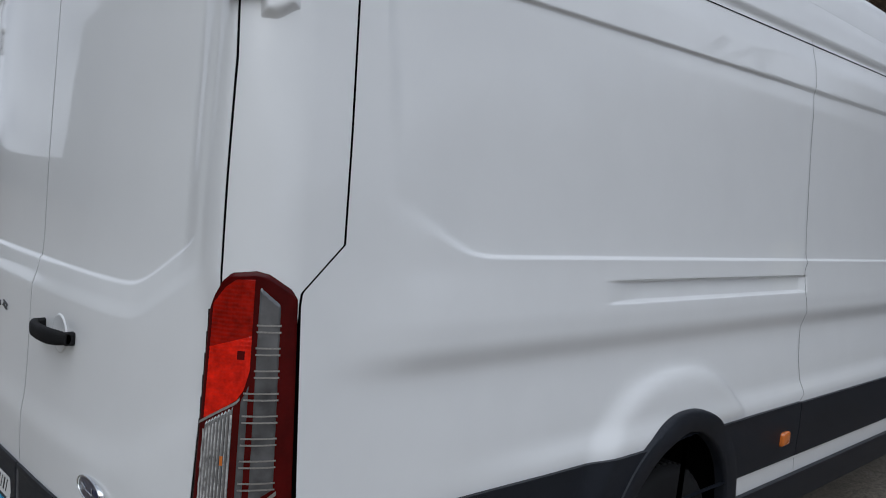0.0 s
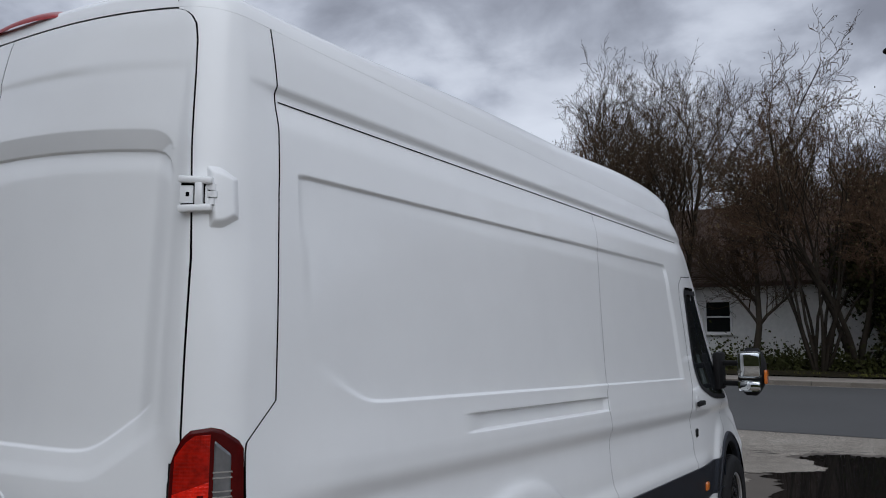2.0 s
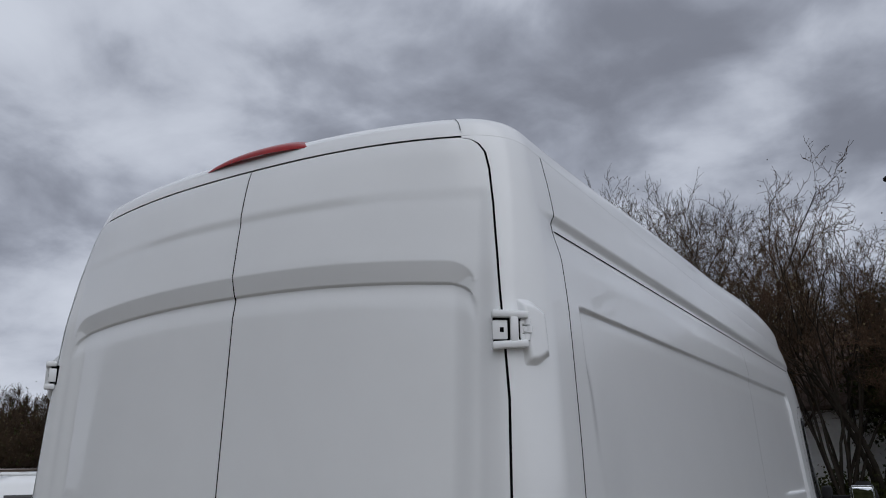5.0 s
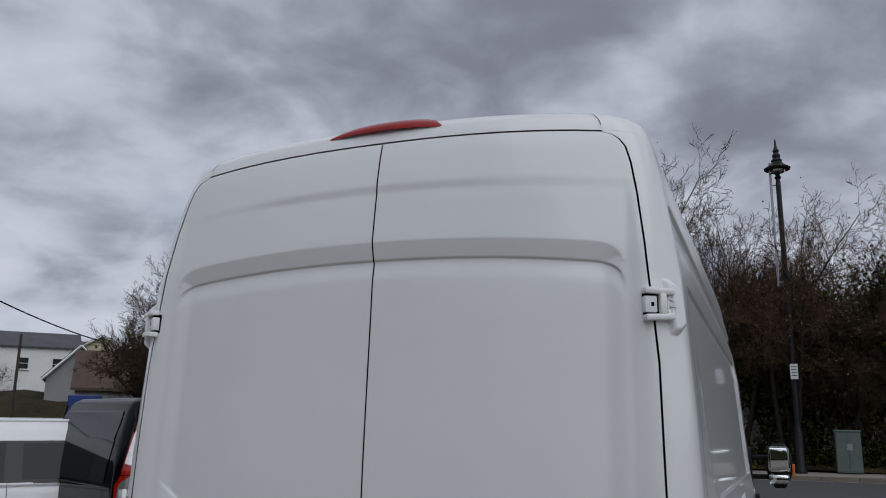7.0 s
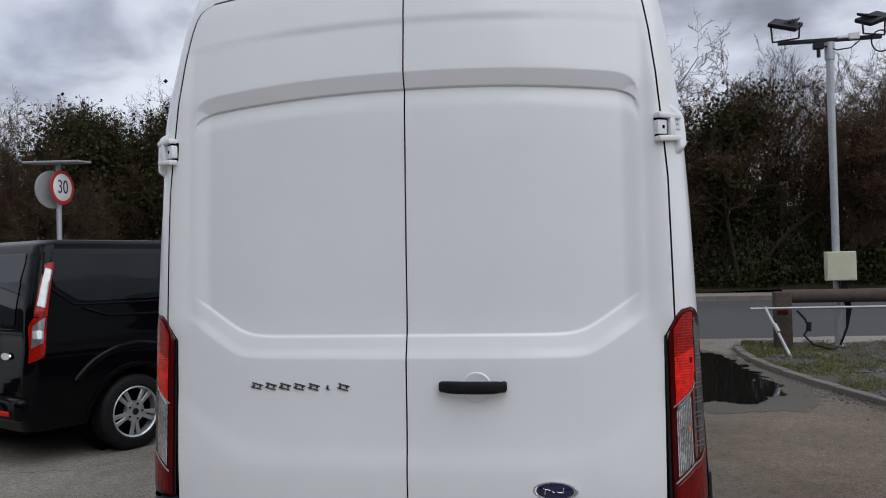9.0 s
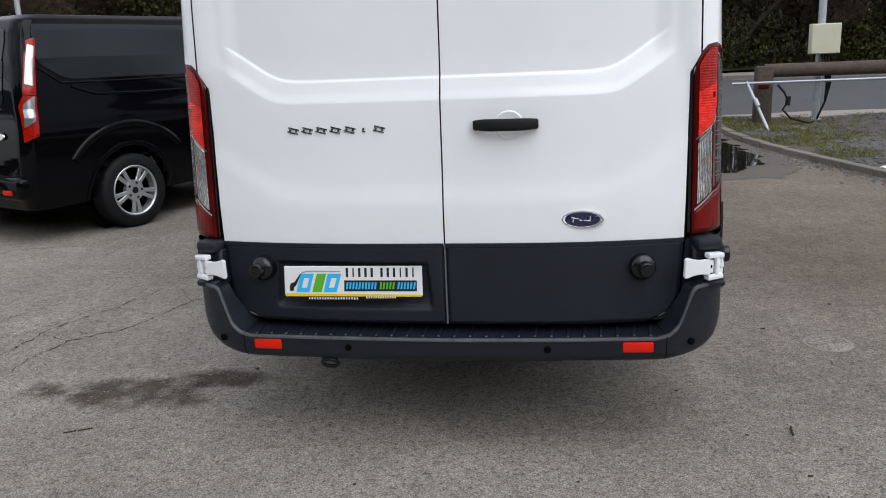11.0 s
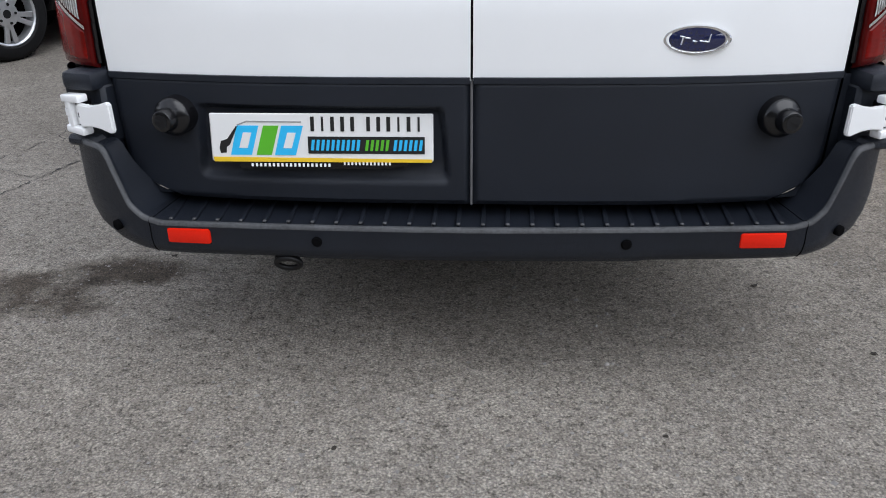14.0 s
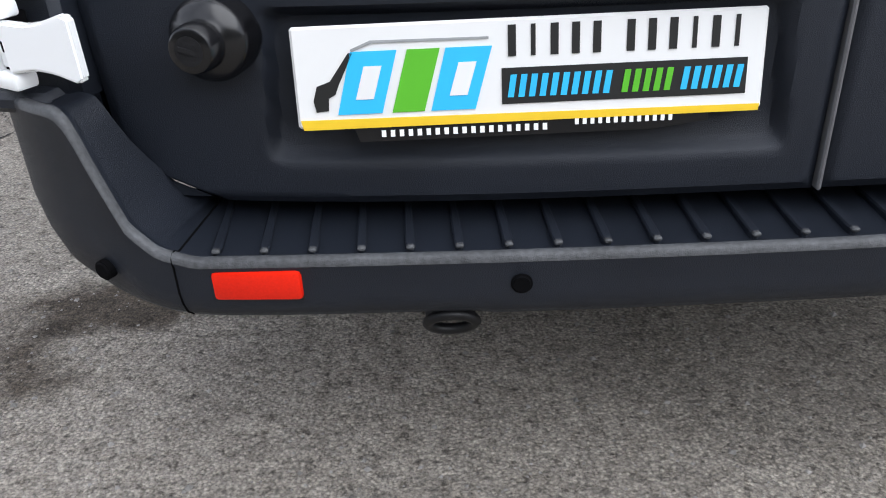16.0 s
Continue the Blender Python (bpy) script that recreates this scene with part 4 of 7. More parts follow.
def van_strip(name, s_a, s_b, z_a, z_b, off, mat, parent, label="", sgn=1, nu=40, nv=8, keep_arch=0.0):
    """A patch lying proud of the body between two places along it and two heights."""
    u, v = np.linspace(0, 1, nu)[:, None], np.linspace(0, 1, nv)[None, :]
    za, zb = (np.asarray(z_a, float) + 0 * u, np.asarray(z_b, float) + 0 * u)
    z = za + (zb - za) * v
    sa = s_a(z) if callable(s_a) else s_a
    sb = s_b(z) if callable(s_b) else s_b
    p = shell(sa + (sb - sa) * u, z, off)
    rim = shell(sa + (sb - sa) * u, z, off - 0.02)
    keep = arch_keep(p, keep_arch) if keep_arch else None
    b2 = bmesh.new()
    b2.from_mesh(grid("tmp", mirrored(p, sgn), keep, flip=sgn > 0))
    for q0, q1 in ((p[0], rim[0]), (rim[-1], p[-1]), (rim[:, 0], p[:, 0]), (p[:, -1], rim[:, -1])):
        if keep is None or not (q0 is p[:, 0] or q1 is p[:, 0]):
            b2.from_mesh(grid("tmp", mirrored(np.stack([q0, q1]), sgn), flip=sgn > 0))
    bmesh.ops.remove_doubles(b2, verts=b2.verts, dist=0.0002)
    for me_ in [m_ for m_ in bpy.data.meshes if m_.name.startswith("tmp")]:
        bpy.data.meshes.remove(me_)
    return part(name, b2, mat, parent, label, True)


for sgn in (1, -1):
    z = np.linspace(0.50, 0.795, 16)[None, :]
    s0, s1 = s_of_x(door_edge(z) + 0.006, z), s_of_y(0.245 + 0 * z, z)
    p = shell(s0 + (s1 - s0) * np.linspace(0, 1, 24)[:, None], z, -0.004)
    link("lower_pillar", grid("lower_pillar", mirrored(p, sgn), flip=sgn > 0), M_PLASTIC, van, "dark lower corner trim")

# dark inner shell behind the gaps
zi = np.linspace(0.52, 2.64, 60)[None, :]
bm = bmesh.new()
for sgn in (1, -1):
    p = shell(np.linspace(0, 3, 160)[:, None], zi, -0.022)
    bm.from_mesh(grid("tmp", mirrored(p, sgn), arch_keep(p, 0.017), flip=sgn > 0))
part("inner_shell", bm, M_GAP, van, "dark inner body seen through the panel gaps", True)

# rear doors
for sgn, nm in ((1, "right"), (-1, "left")):
    door = new("rear_door")
    door.parent = van
    door["label"] = "white rear cargo door with pressed panel and dark lower cladding"
    z = np.concatenate([np.arange(0.794, 1.28, 0.012), np.arange(1.28, 1.60, 0.003), np.arange(1.60, 2.20, 0.012), np.arange(2.20, 2.32, 0.003), np.arange(2.32, 2.60, 0.008), np.arange(2.60, 2.6481, 0.004)])
    z = z[np.concatenate([[True], np.diff(z) > 0.002])][None, :]
    e = door_edge(z)
    x = 0.0028 + (e - 0.0028) * np.linspace(0, 1, 180)[:, None]
    p = shell(s_of_x(x, z), z)
    back = p + np.array([0, 0.02, 0])
    b2 = bmesh.new()
    b2.from_mesh(grid("tmp", mirrored(p, sgn), flip=sgn > 0))
    for q0, q1 in ((p[0], back[0]), (back[-1], p[-1]), (p[:, -1], back[:, -1])):
        b2.from_mesh(grid("tmp", mirrored(np.stack([q0, q1]), sgn), flip=sgn > 0))
    bmesh.ops.remove_doubles(b2, verts=b2.verts, dist=0.0001)
    part("door_skin", b2, M_PAINT, door, "glossy white pressed door skin", True)
    # lower dark cladding with the plate recess in the left door
    z = np.concatenate([np.linspace(0.495, 0.54, 8), np.linspace(0.55, 0.784, 50), np.linspace(0.786, 0.797, 4)])[None, :]
    x = 0.0032 + (door_edge(z) - 0.0032) * np.linspace(0, 1, 150)[:, None]
    p = shell(s_of_x(x, z), z, 0.006)
    zc_ = p[..., 2]
    edge = np.minimum(np.minimum(x - 0.003, door_edge(z) - x), np.minimum(z - 0.495, 0.797 - z))
    p[..., 1] += 0.010 * (1 - ss(0.0, 0.014, edge))
    if sgn < 0:
        pocket = inside(x, z, edges([(0.045, 0.548), (0.655, 0.548), (0.64, 0.738), (0.06, 0.738)]), 0.006)
        p[..., 1] += 0.022 * ss(0.0, 0.018, pocket) * ss(0.50, 0.60, z)
    back = p + np.array([0, 0.05, 0])
    b2 = bmesh.new()
    b2.from_mesh(grid("tmp", mirrored(p, sgn), flip=sgn > 0))
    for q0, q1 in ((p[0], back[0]), (back[-1], p[-1]), (back[:, 0], p[:, 0]), (p[:, -1], back[:, -1])):
        b2.from_mesh(grid("tmp", mirrored(np.stack([q0, q1]), sgn), flip=sgn > 0))
    bmesh.ops.remove_doubles(b2, verts=b2.verts, dist=0.0001)
    part("lower_cladding", b2, M_PLASTIC, door, "dark grey grained plastic cladding", True)
    # round lock housing
    lk = bmesh.new()
    m = Matrix.Translation((sgn * 0.698, -0.020 if sgn > 0 else -0.040, 0.708)) @ Euler((radians(90), 0, radians(13 * sgn))).to_matrix().to_4x4()
    lathe(lk, [(0.047, -0.03), (0.047, 0.004), (0.045, 0.011), (0.040, 0.017), (0.032, 0.021), (0.0275, 0.024), (0.0262, 0.046), (0.024, 0.051), (0.021, 0.0525), (0.0, 0.0525)], 32, m)
    h = part("lock_housing", lk, M_GLOSSBLK, door, "round dark lock housing", True)
    bm = bmesh.new()
    lathe(bm, [(0.016, 0.0), (0.016, 0.0535), (0.0, 0.0535)], 24, m)
    box(bm, (m @ Vector((0, 0, 0.0540))), (0.024, 0.002, 0.005), turn=Euler((0, radians(20), 0)).to_matrix())
    part("lock_face", bm, M_RUBBER, h)
for me in [m_ for m_ in bpy.data.meshes if m_.name.startswith("tmp")]:
    bpy.data.meshes.remove(me)
doors = [o for o in van.children if o.name.startswith("rear_door")]
door_r, door_l = doors

# trim strip between white skin and cladding, centre seal
for d_, sgn in ((door_r, 1), (door_l, -1)):
    van_strip("trim_strip", lambda z: s_of_x(0.004 + 0 * z, z), lambda z: s_of_x(door_edge(z) - 0.001, z), 0.788, 0.802, 0.008, M_PLASTIC, d_, "thin dark trim strip", sgn, 40, 4)
zg = np.linspace(0.80, 2.645, 120)
yg = rear_y(0.0 * zg, zg) + 0.0012
pg = np.stack([np.stack([0 * zg + s_ * 0.0029, yg, zg - RAKE * yg], -1) for s_ in (-1, 1)])
link("centre_gap", grid("centre_gap", pg), M_GAP, van, "dark gap between the doors")
for sgn in (1, -1):
    van_strip("door_gap", lambda z: s_of_x(door_edge(z) + 0.0004, z), lambda z: s_of_x(door_edge(z) + 0.0058, z), 0.80, 2.642, -0.0012, M_GAP, van, "dark gap round the door", sgn, 3, 160)
bm = bmesh.new()
box(bm, (0.0, -0.0475, 0.648), (0.0056, 0.016, 0.30), 0.002)
part("door_seal", bm, M_SEAL, van, "grey centre seal between the doors")

# door handle
hd = new("door_handle")
hd.parent = door_r
hd["label"] = "black pull handle over a round recess"
ZH, YH = 1.219, float(rear_y(0.227, 1.219))
bm = bmesh.new()
lathe(bm, [(0.0, -0.0005), (0.036, 0.0), (0.044, 0.0012), (0.047, 0.0016), (0.0495, 0.001), (0.052, -0.002)], 36, Matrix.Translation((0.238, YH - 0.001, 1.215)) @ Euler((radians(90), 0, 0)).to_matrix().to_4x4())
part("recess_ring", bm, M_PAINT, hd, "white round handle recess", True)
pts = []
for k in range(17):
    u = k / 16 * 2 - 1
    pts.append((0.227 + u * 0.112, YH - 0.046 + 0.030 * abs(u) ** 3.0, ZH + 0.002))
bm = bmesh.new()
rings = []
for i, (px, py, pz) in enumerate(pts):
    u = i / 16 * 2 - 1
    h_, d_ = 0.021 * (1 - 0.35 * abs(u) ** 6), 0.012 * (1 - 0.3 * abs(u) ** 6)
    rings.append([bm.verts.new((px, py + d_ * math.sin(a) * (1.0), pz + h_ * math.copysign(abs(math.cos(a)) ** 0.6, math.cos(a)))) for a in np.linspace(0, 2 * math.pi, 15)[:-1]])
for r0, r1 in zip(rings, rings[1:]):
    for k in range(14):
        bm.faces.new((r0[k], r0[(k + 1) % 14], r1[(k + 1) % 14], r1[k]))
bm.faces.new(rings[0])
bm.faces.new(rings[-1][::-1])
for u in (-1, 1):
    box(bm, (0.227 + u * 0.102, YH - 0.008, ZH), (0.020, 0.03, 0.034), 0.005)
part("grip", bm, M_RUBBER, hd, "black plastic grip", True)

# chrome lettering as plain slanted bars, oval badge
lt = new("model_lettering")
lt.parent = door_l
lt["label"] = "row of small slanted chrome bars"
for i in range(7):
    cx = -0.541 + i * 0.0535
    wd = 0.040 if i != 5 else 0.012
    yb = float(rear_y(cx, 1.215) + left_set(cx, 0.0)) - 0.003
    bm = bmesh.new()
    lean_ = Euler((0, radians(14), 0)).to_matrix()
    for dx, dz, wx, wz in ((0.0025, 0.0068, wd, 0.0052), (-0.0025, -0.0068, wd, 0.0046), (-0.30 * wd, 0.0, 0.0068, 0.012), (0.30 * wd, 0.0, 0.0060, 0.012)):
        if wd > 0.02 or dx < 0.002:
            box(bm, (cx + dx, yb, 1.215 + dz), (wx, 0.004, wz), 0.0008, lean_)
    part("chrome_bar", bm, M_DARKCHROME, lt)
bd = new("oval_badge")
bd.parent = door_r
bd["label"] = "blue oval badge with chrome rim"
mb = Matrix.Translation((0.487, float(rear_y(0.487, 0.885)) + 0.002, 0.884)) @ Euler((radians(90), 0, 0)).to_matrix().to_4x4() @ Matrix.Diagonal((1.0, 0.42, 1, 1))
bm = bmesh.new()
lathe(bm, [(0.075, -0.002), (0.0745, 0.006), (0.071, 0.009), (0.067, 0.009), (0.065, 0.007)], 48, mb)
part("rim", bm, M_CHROME, bd, "chrome rim", True)
bm = bmesh.new()
lathe(bm, [(0.066, 0.004), (0.06, 0.0075), (0.0, 0.0085)], 48, mb)
part("enamel", bm, M_NAVY, bd, "navy blue enamel oval", True)
bm = bmesh.new()
for dx, dz, wx, wz in [(-0.026, 0.005, 0.024, 0.0025), (-0.031, -0.002, 0.0035, 0.018), (-0.005, -0.003, 0.010, 0.0025), (0.010, -0.003, 0.010, 0.0025), (0.027, 0.003, 0.003, 0.018), (0.020, -0.004, 0.010, 0.0025)]:
    box(bm, (0.487 + dx, float(rear_y(0.487, 0.885)) - 0.0075, 0.884 + dz), (wx, 0.002, wz), 0.0006, Euler((0, radians(12), 0)).to_matrix())
part("silver_bars", bm, M_CHROME, bd, "thin silver bars")

# hinges
def hinge(x, y, z, yaw, sgn, arm=False):
    hg = new("door_hinge")
    hg.parent = van
    hg["label"] = "white painted steel door hinge"
    hg.matrix_local = Matrix.Translation((x, y, z)) @ Euler((0, 0, yaw)).to_matrix().to_4x4() @ (Matrix.Diagonal((0.86, 0.86, 0.96, 1)) if arm else Matrix.Scale(0.94, 4))
    w = 0.72 if arm else 0.93

    def plate(name, x0, x1, z0, z1, y0, y1, bevel=0.003, mat=None, label=""):
        b = bmesh.new()
        box(b, (sgn * w * (x0 + x1) / 2, (y0 + y1) / 2, (z0 + z1) / 2), (w * (x1 - x0), y1 - y0, z1 - z0), bevel, seg=2)
        return part(name, b, mat or M_PAINT, hg, label, True)

    b = bmesh.new()
    for z0, x1, lean in ((0.0395, 0.048, 0.05), (-0.0395, 0.046, -0.05)):
        box(b, (sgn * w * (x1 - 0.055) / 2, -0.014, z0), (w * (x1 + 0.055), 0.036, 0.0195), 0.005, Euler((0, sgn * lean, 0)).to_matrix(), 2)
    box(b, (sgn * w * 0.007, -0.017, 0), (w * 0.023, 0.028, 0.075), 0.004, seg=2)
    part("bracket", b, M_PAINT, hg, "white I-shaped bracket", True)
    plate("leaf", -0.053, -0.011, -0.0255, 0.0245, -0.020, 0.006)
    # black plate on the leaf puts the slot's shade into colour
    plate("notch", -0.033, -0.022, -0.0075, 0.0055, -0.0208, -0.012, 0.001, M_GAP, "black plate standing in for the shaded slot in the leaf")
    plate("leaf", 0.0235, 0.031, -0.024, 0.023, -0.020, 0.006)
    plate("tooth", 0.029, 0.036, -0.010, 0.010, -0.019, 0.004)
    for dz, dx in ((0.0205, 0.0345), (0.0, 0.0395), (-0.0205, 0.0335)):
        b = bmesh.new()
        rod(b, (sgn * w * (dx + 0.008), -0.010, dz - 0.0088), (sgn * w * (dx + 0.008), -0.010, dz + 0.0088), 0.0115, n=14)
        box(b, (sgn * w * dx, -0.009, dz), (w * 0.018, 0.022, 0.0165), 0.003)
        part("knuckle", b, M_PAINT, hg, "", True)
    # black plate set forward: its colour gives the shade between the leaves
    plate("backing", -0.050, 0.036, -0.036, 0.036, -0.0135, 0.014, 0.002, M_GAP, "black plate standing in for the shaded hollow behind the hinge")
    if arm:
        b = bmesh.new()
        slab(b, [(0.0, -0.036), (0.045, -0.030), (0.075, -0.034), (0.112, -0.046), (0.122, -0.040), (0.120, 0.042), (0.108, 0.047), (0.072, 0.036), (0.045, 0.032), (0.0, 0.036)], -0.006, 0.010, Euler((radians(90), 0, radians(-12 * sgn))).to_matrix().to_4x4() @ Matrix.Diagonal((-0.9 * sgn, 0.84, 1, 1)))
        bmesh.ops.bevel(b, geom=list(b.edges), offset=0.003, segments=2, affect="EDGES")
        bmesh.ops.translate(b, vec=(-sgn * 0.028, -0.020, 0), verts=b.verts)
        part("arm", b, M_PAINT, hg, "white hinge arm")
    return hg


for sgn in (1, -1):
    hinge(0.879 if sgn > 0 else -0.913, 0.106 if sgn > 0 else 0.086, 2.064, sgn * radians(33), sgn)
    hinge(sgn * (0.937 if sgn > 0 else 0.936), 0.005 if sgn > 0 else -0.012, 0.709, sgn * radians(28), sgn, True)
    # pressed boss beside the upper hinge
    zb_ = np.linspace(1.965, 2.215, 50)[None, :]
    u = np.linspace(0, 1, 36)[:, None]
    yy = 0.116 + 0.078 * u
    foot = 1.990 + 0.034 * ss(0.3, 1.0, u)
    head = 2.200 - 0.030 * ss(0.3, 1.0, u)
    bump_ = np.minimum(np.minimum(u * 0.078 / 0.020, (1 - u) * 0.078 / 0.024), np.minimum((zb_ - foot) / 0.034, (head - zb_) / 0.030))
    p = shell(s_of_y(yy + 0 * zb_, zb_), zb_, -0.0015)
    p2 = shell(s_of_y(yy + 0 * zb_, zb_), zb_, 0.018)
    k = ss(0, 1, bump_)[..., None]
    link("hinge_boss", grid("hinge_boss", mirrored(p * (1 - k) + p2 * k, sgn), flip=sgn > 0), M_PAINT, van, "pressed white boss behind the hinge")


def light_point(u, z, off, sgn):
    """The tail light's own smooth face, from the door's edge (u 0) round to the side (u 1)."""
    k = (1.41 - z) / 0.60
    xi, yi = 0.859 + 0.001 * k, 0.070 - 0.032 * k
    xo, yo = 0.962 + 0.016 * k, 0.207 + 0.004 * k
    th = u * math.pi / 2
    x = xi + (xo - xi) * (0.25 * u + 0.75 * np.sin(th))
    y = yi + (yo - yi) * (0.25 * u + 0.75 * (1 - np.cos(th)))
    if sgn < 0:
        x, y = x * left_wide(x, y), y + left_set(x, y)
    nx, ny = np.sin(th * 0.9 + 0.08), -np.cos(th * 0.9 + 0.08)
    return np.stack([sgn * (x + off * nx), y + off * ny, z - RAKE * y + 0.0 * x], -1)


def lens_patch(name, parent, sgn, u0, u1, z0, z1, off, mat, label="", nu=20, nv=40, flute=0.0, rib=0.0, edge=0.006):
    """A lens on the tail light between two places round it and two outlines in height."""
    u = np.linspace(0, 1, nu)[:, None]
    uu = u0 + (u1 - u0) * u
    lo = np.interp(uu, *z0) if isinstance(z0, tuple) else z0 + 0 * uu
    hi = np.interp(uu, *z1) if isinstance(z1, tuple) else z1 + 0 * uu
    v = np.linspace(0, 1, nv)[None, :]
    z = lo + (hi - lo) * v
    rim = np.minimum(np.minimum(u, 1 - u) * (u1 - u0) * 0.16, np.minimum(v, 1 - v) * (hi - lo))
    o = off - edge * (1 - ss(0, 0.007, rim)) + flute * np.sin(uu * 190) + rib * np.sin(z * 700)
    p = light_point(uu + 0 * z, z, o, sgn)
    return link(name, grid(name, p, flip=sgn > 0), mat, parent, label)


for sgn in (1, -1):
    tl = new("tail_light")
    tl.parent = van
    tl["label"] = "tall red and clear tail light"
    lens_patch("housing", tl, sgn, 0.0, 1.0, 0.806, LTOP, 0.016, M_DARKRED, "dark red glossy lens housing", 50, 60, edge=0.022)
    bm = bmesh.new()
    for k in range(12):
        z = 0.82 + k * 0.0465
        p0, p1 = light_point(np.array(-0.02), np.array(z), 0.002, sgn), light_point(np.array(-0.02), np.array(z + 0.0465), 0.004, sgn)
        rod(bm, p0, p1, 0.0055, n=6, caps=False)
    part("inner_trim", bm, M_GLOSSBLK, tl, "black inner edge of the light", True)
    IN = ([0, 0.10, 0.25, 0.36, 0.60], [1.366, 1.393, 1.432, 1.449, 1.452])
    # one red lens in two tones, bright below and deeper above
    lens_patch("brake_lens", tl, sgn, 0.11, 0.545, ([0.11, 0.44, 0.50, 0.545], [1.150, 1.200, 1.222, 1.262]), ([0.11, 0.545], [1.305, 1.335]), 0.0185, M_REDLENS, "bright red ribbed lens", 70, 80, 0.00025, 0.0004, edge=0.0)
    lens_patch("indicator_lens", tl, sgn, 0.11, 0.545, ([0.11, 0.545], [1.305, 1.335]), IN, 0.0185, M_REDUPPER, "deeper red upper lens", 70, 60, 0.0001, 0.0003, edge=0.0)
    lens_patch("bulb", tl, sgn, 0.42, 0.49, 1.285, 1.303, 0.0195, M_DARKRED, "dark bulb holder behind the lens", 8, 6, edge=0.0)
    lens_patch("reverse_lens", tl, sgn, 0.10, 0.43, ([0.06, 0.43], [0.908, 0.962]), ([0.06, 0.43], [1.140, 1.190]), 0.0185, M_CLEARLENS, "clear fluted lens", 160, 60, 0.0019, 0.0003)
    lens_patch("side_lens", tl, sgn, 0.57, 0.82, ([0.57, 0.82], [0.972, 1.010]), ([0.57, 0.60, 0.82], [1.425, 1.440, 1.400]), 0.0185, M_GREYLENS, "grey clear lens with chrome lines", 30, 60, 0.0, 0.0002)
    lens_patch("side_lens_lower", tl, sgn, 0.45, 0.565, ([0.45, 0.565], [0.965, 0.974]), ([0.45, 0.52, 0.565], [1.192, 1.222, 1.255]), 0.0182, M_GREYLENS, "grey clear lens", 14, 40)
    for k in range(8):
        zc0 = 1.358 - k * 0.0474
        a = 0.585 if k < 3 else 0.50
        for dz in (0, -0.0139):
            lens_patch("chrome_rib", tl, sgn, a, 0.805, zc0 + dz - 0.0019, zc0 + dz + 0.0019, 0.0202, M_CHROME, "", 10, 3, edge=0.0)
    lens_patch("bright_edge", tl, sgn, 0.06, 0.82, ([0.06, 0.43, 0.62, 0.82], [0.898, 0.950, 0.962, 0.998]), ([0.06, 0.43, 0.62, 0.82], [0.906, 0.959, 0.971, 1.008]), 0.0195, M_CHROME, "thin chrome edge", 24, 4, edge=0.0)
    lens_patch("bright_edge", tl, sgn, 0.06, 0.47, ([0.06, 0.44, 0.47], [1.142, 1.192, 1.200]), ([0.06, 0.44, 0.47], [1.148, 1.198, 1.207]), 0.0195, M_CHROME, "thin chrome edge", 20, 4, edge=0.0)
    for k in range(9):
        a = 0.112 + 0.035 * k
        lo, hi = 0.915 + 0.13 * (a - 0.06), 1.132 + 0.13 * (a - 0.06)
        lens_patch("flute", tl, sgn, a, a + 0.019, lo, hi - 0.006, 0.0208, M_FLUTE, "", 5, 30, 0.0, 0.0006, edge=0.002)
    lens_patch("bulb", tl, sgn, 0.325, 0.355, 1.062, 1.082, 0.0222, M_AMBER, "small amber bulb", 8, 6, edge=0.002)
    lens_patch("fog_lens", tl, sgn, 0.06, 0.82, 0.826, ([0.06, 0.43, 0.62, 0.82], [0.893, 0.945, 0.956, 0.992]), 0.0185, M_FOG, "red lower lens", 30, 30, 0.0004, 0.0004)

# high brake light over the doors
bm = bmesh.new()
rows_b = []
for x in np.linspace(-0.250, 0.240, 41):
    q = abs(x + 0.005) / 0.245
    hgt = 0.044 * (1 - q ** 5) + 0.004
    yb = 0.088 + 0.02 * q * q
    zc0 = 2.697 - 0.012 * q * q
    rows_b.append([(x + (0.012 if zz_ > 0.4 else 0) * (1 - q), yb - 0.020 * math.sin(math.pi * (0.12 + 0.8 * zz_)) + 0.05 * zz_, zc0 + hgt * zz_) for zz_ in np.linspace(0, 1, 9)])
p = np.array(rows_b)
me_ = grid("high_brake_light", p, flip=True)
link("high_brake_light", me_, M_BRAKE, van, "long thin dark red brake light")

# bumper
bp = new("rear_bumper")
bp.parent = van
bp["label"] = "dark grey plastic step bumper with tread ribs"


def bumper_y(x):
    """The front line of the bumper's middle part."""
    return -0.122 + 0.022 * (x / 0.70) ** 2 + 0.010 * x / 0.70


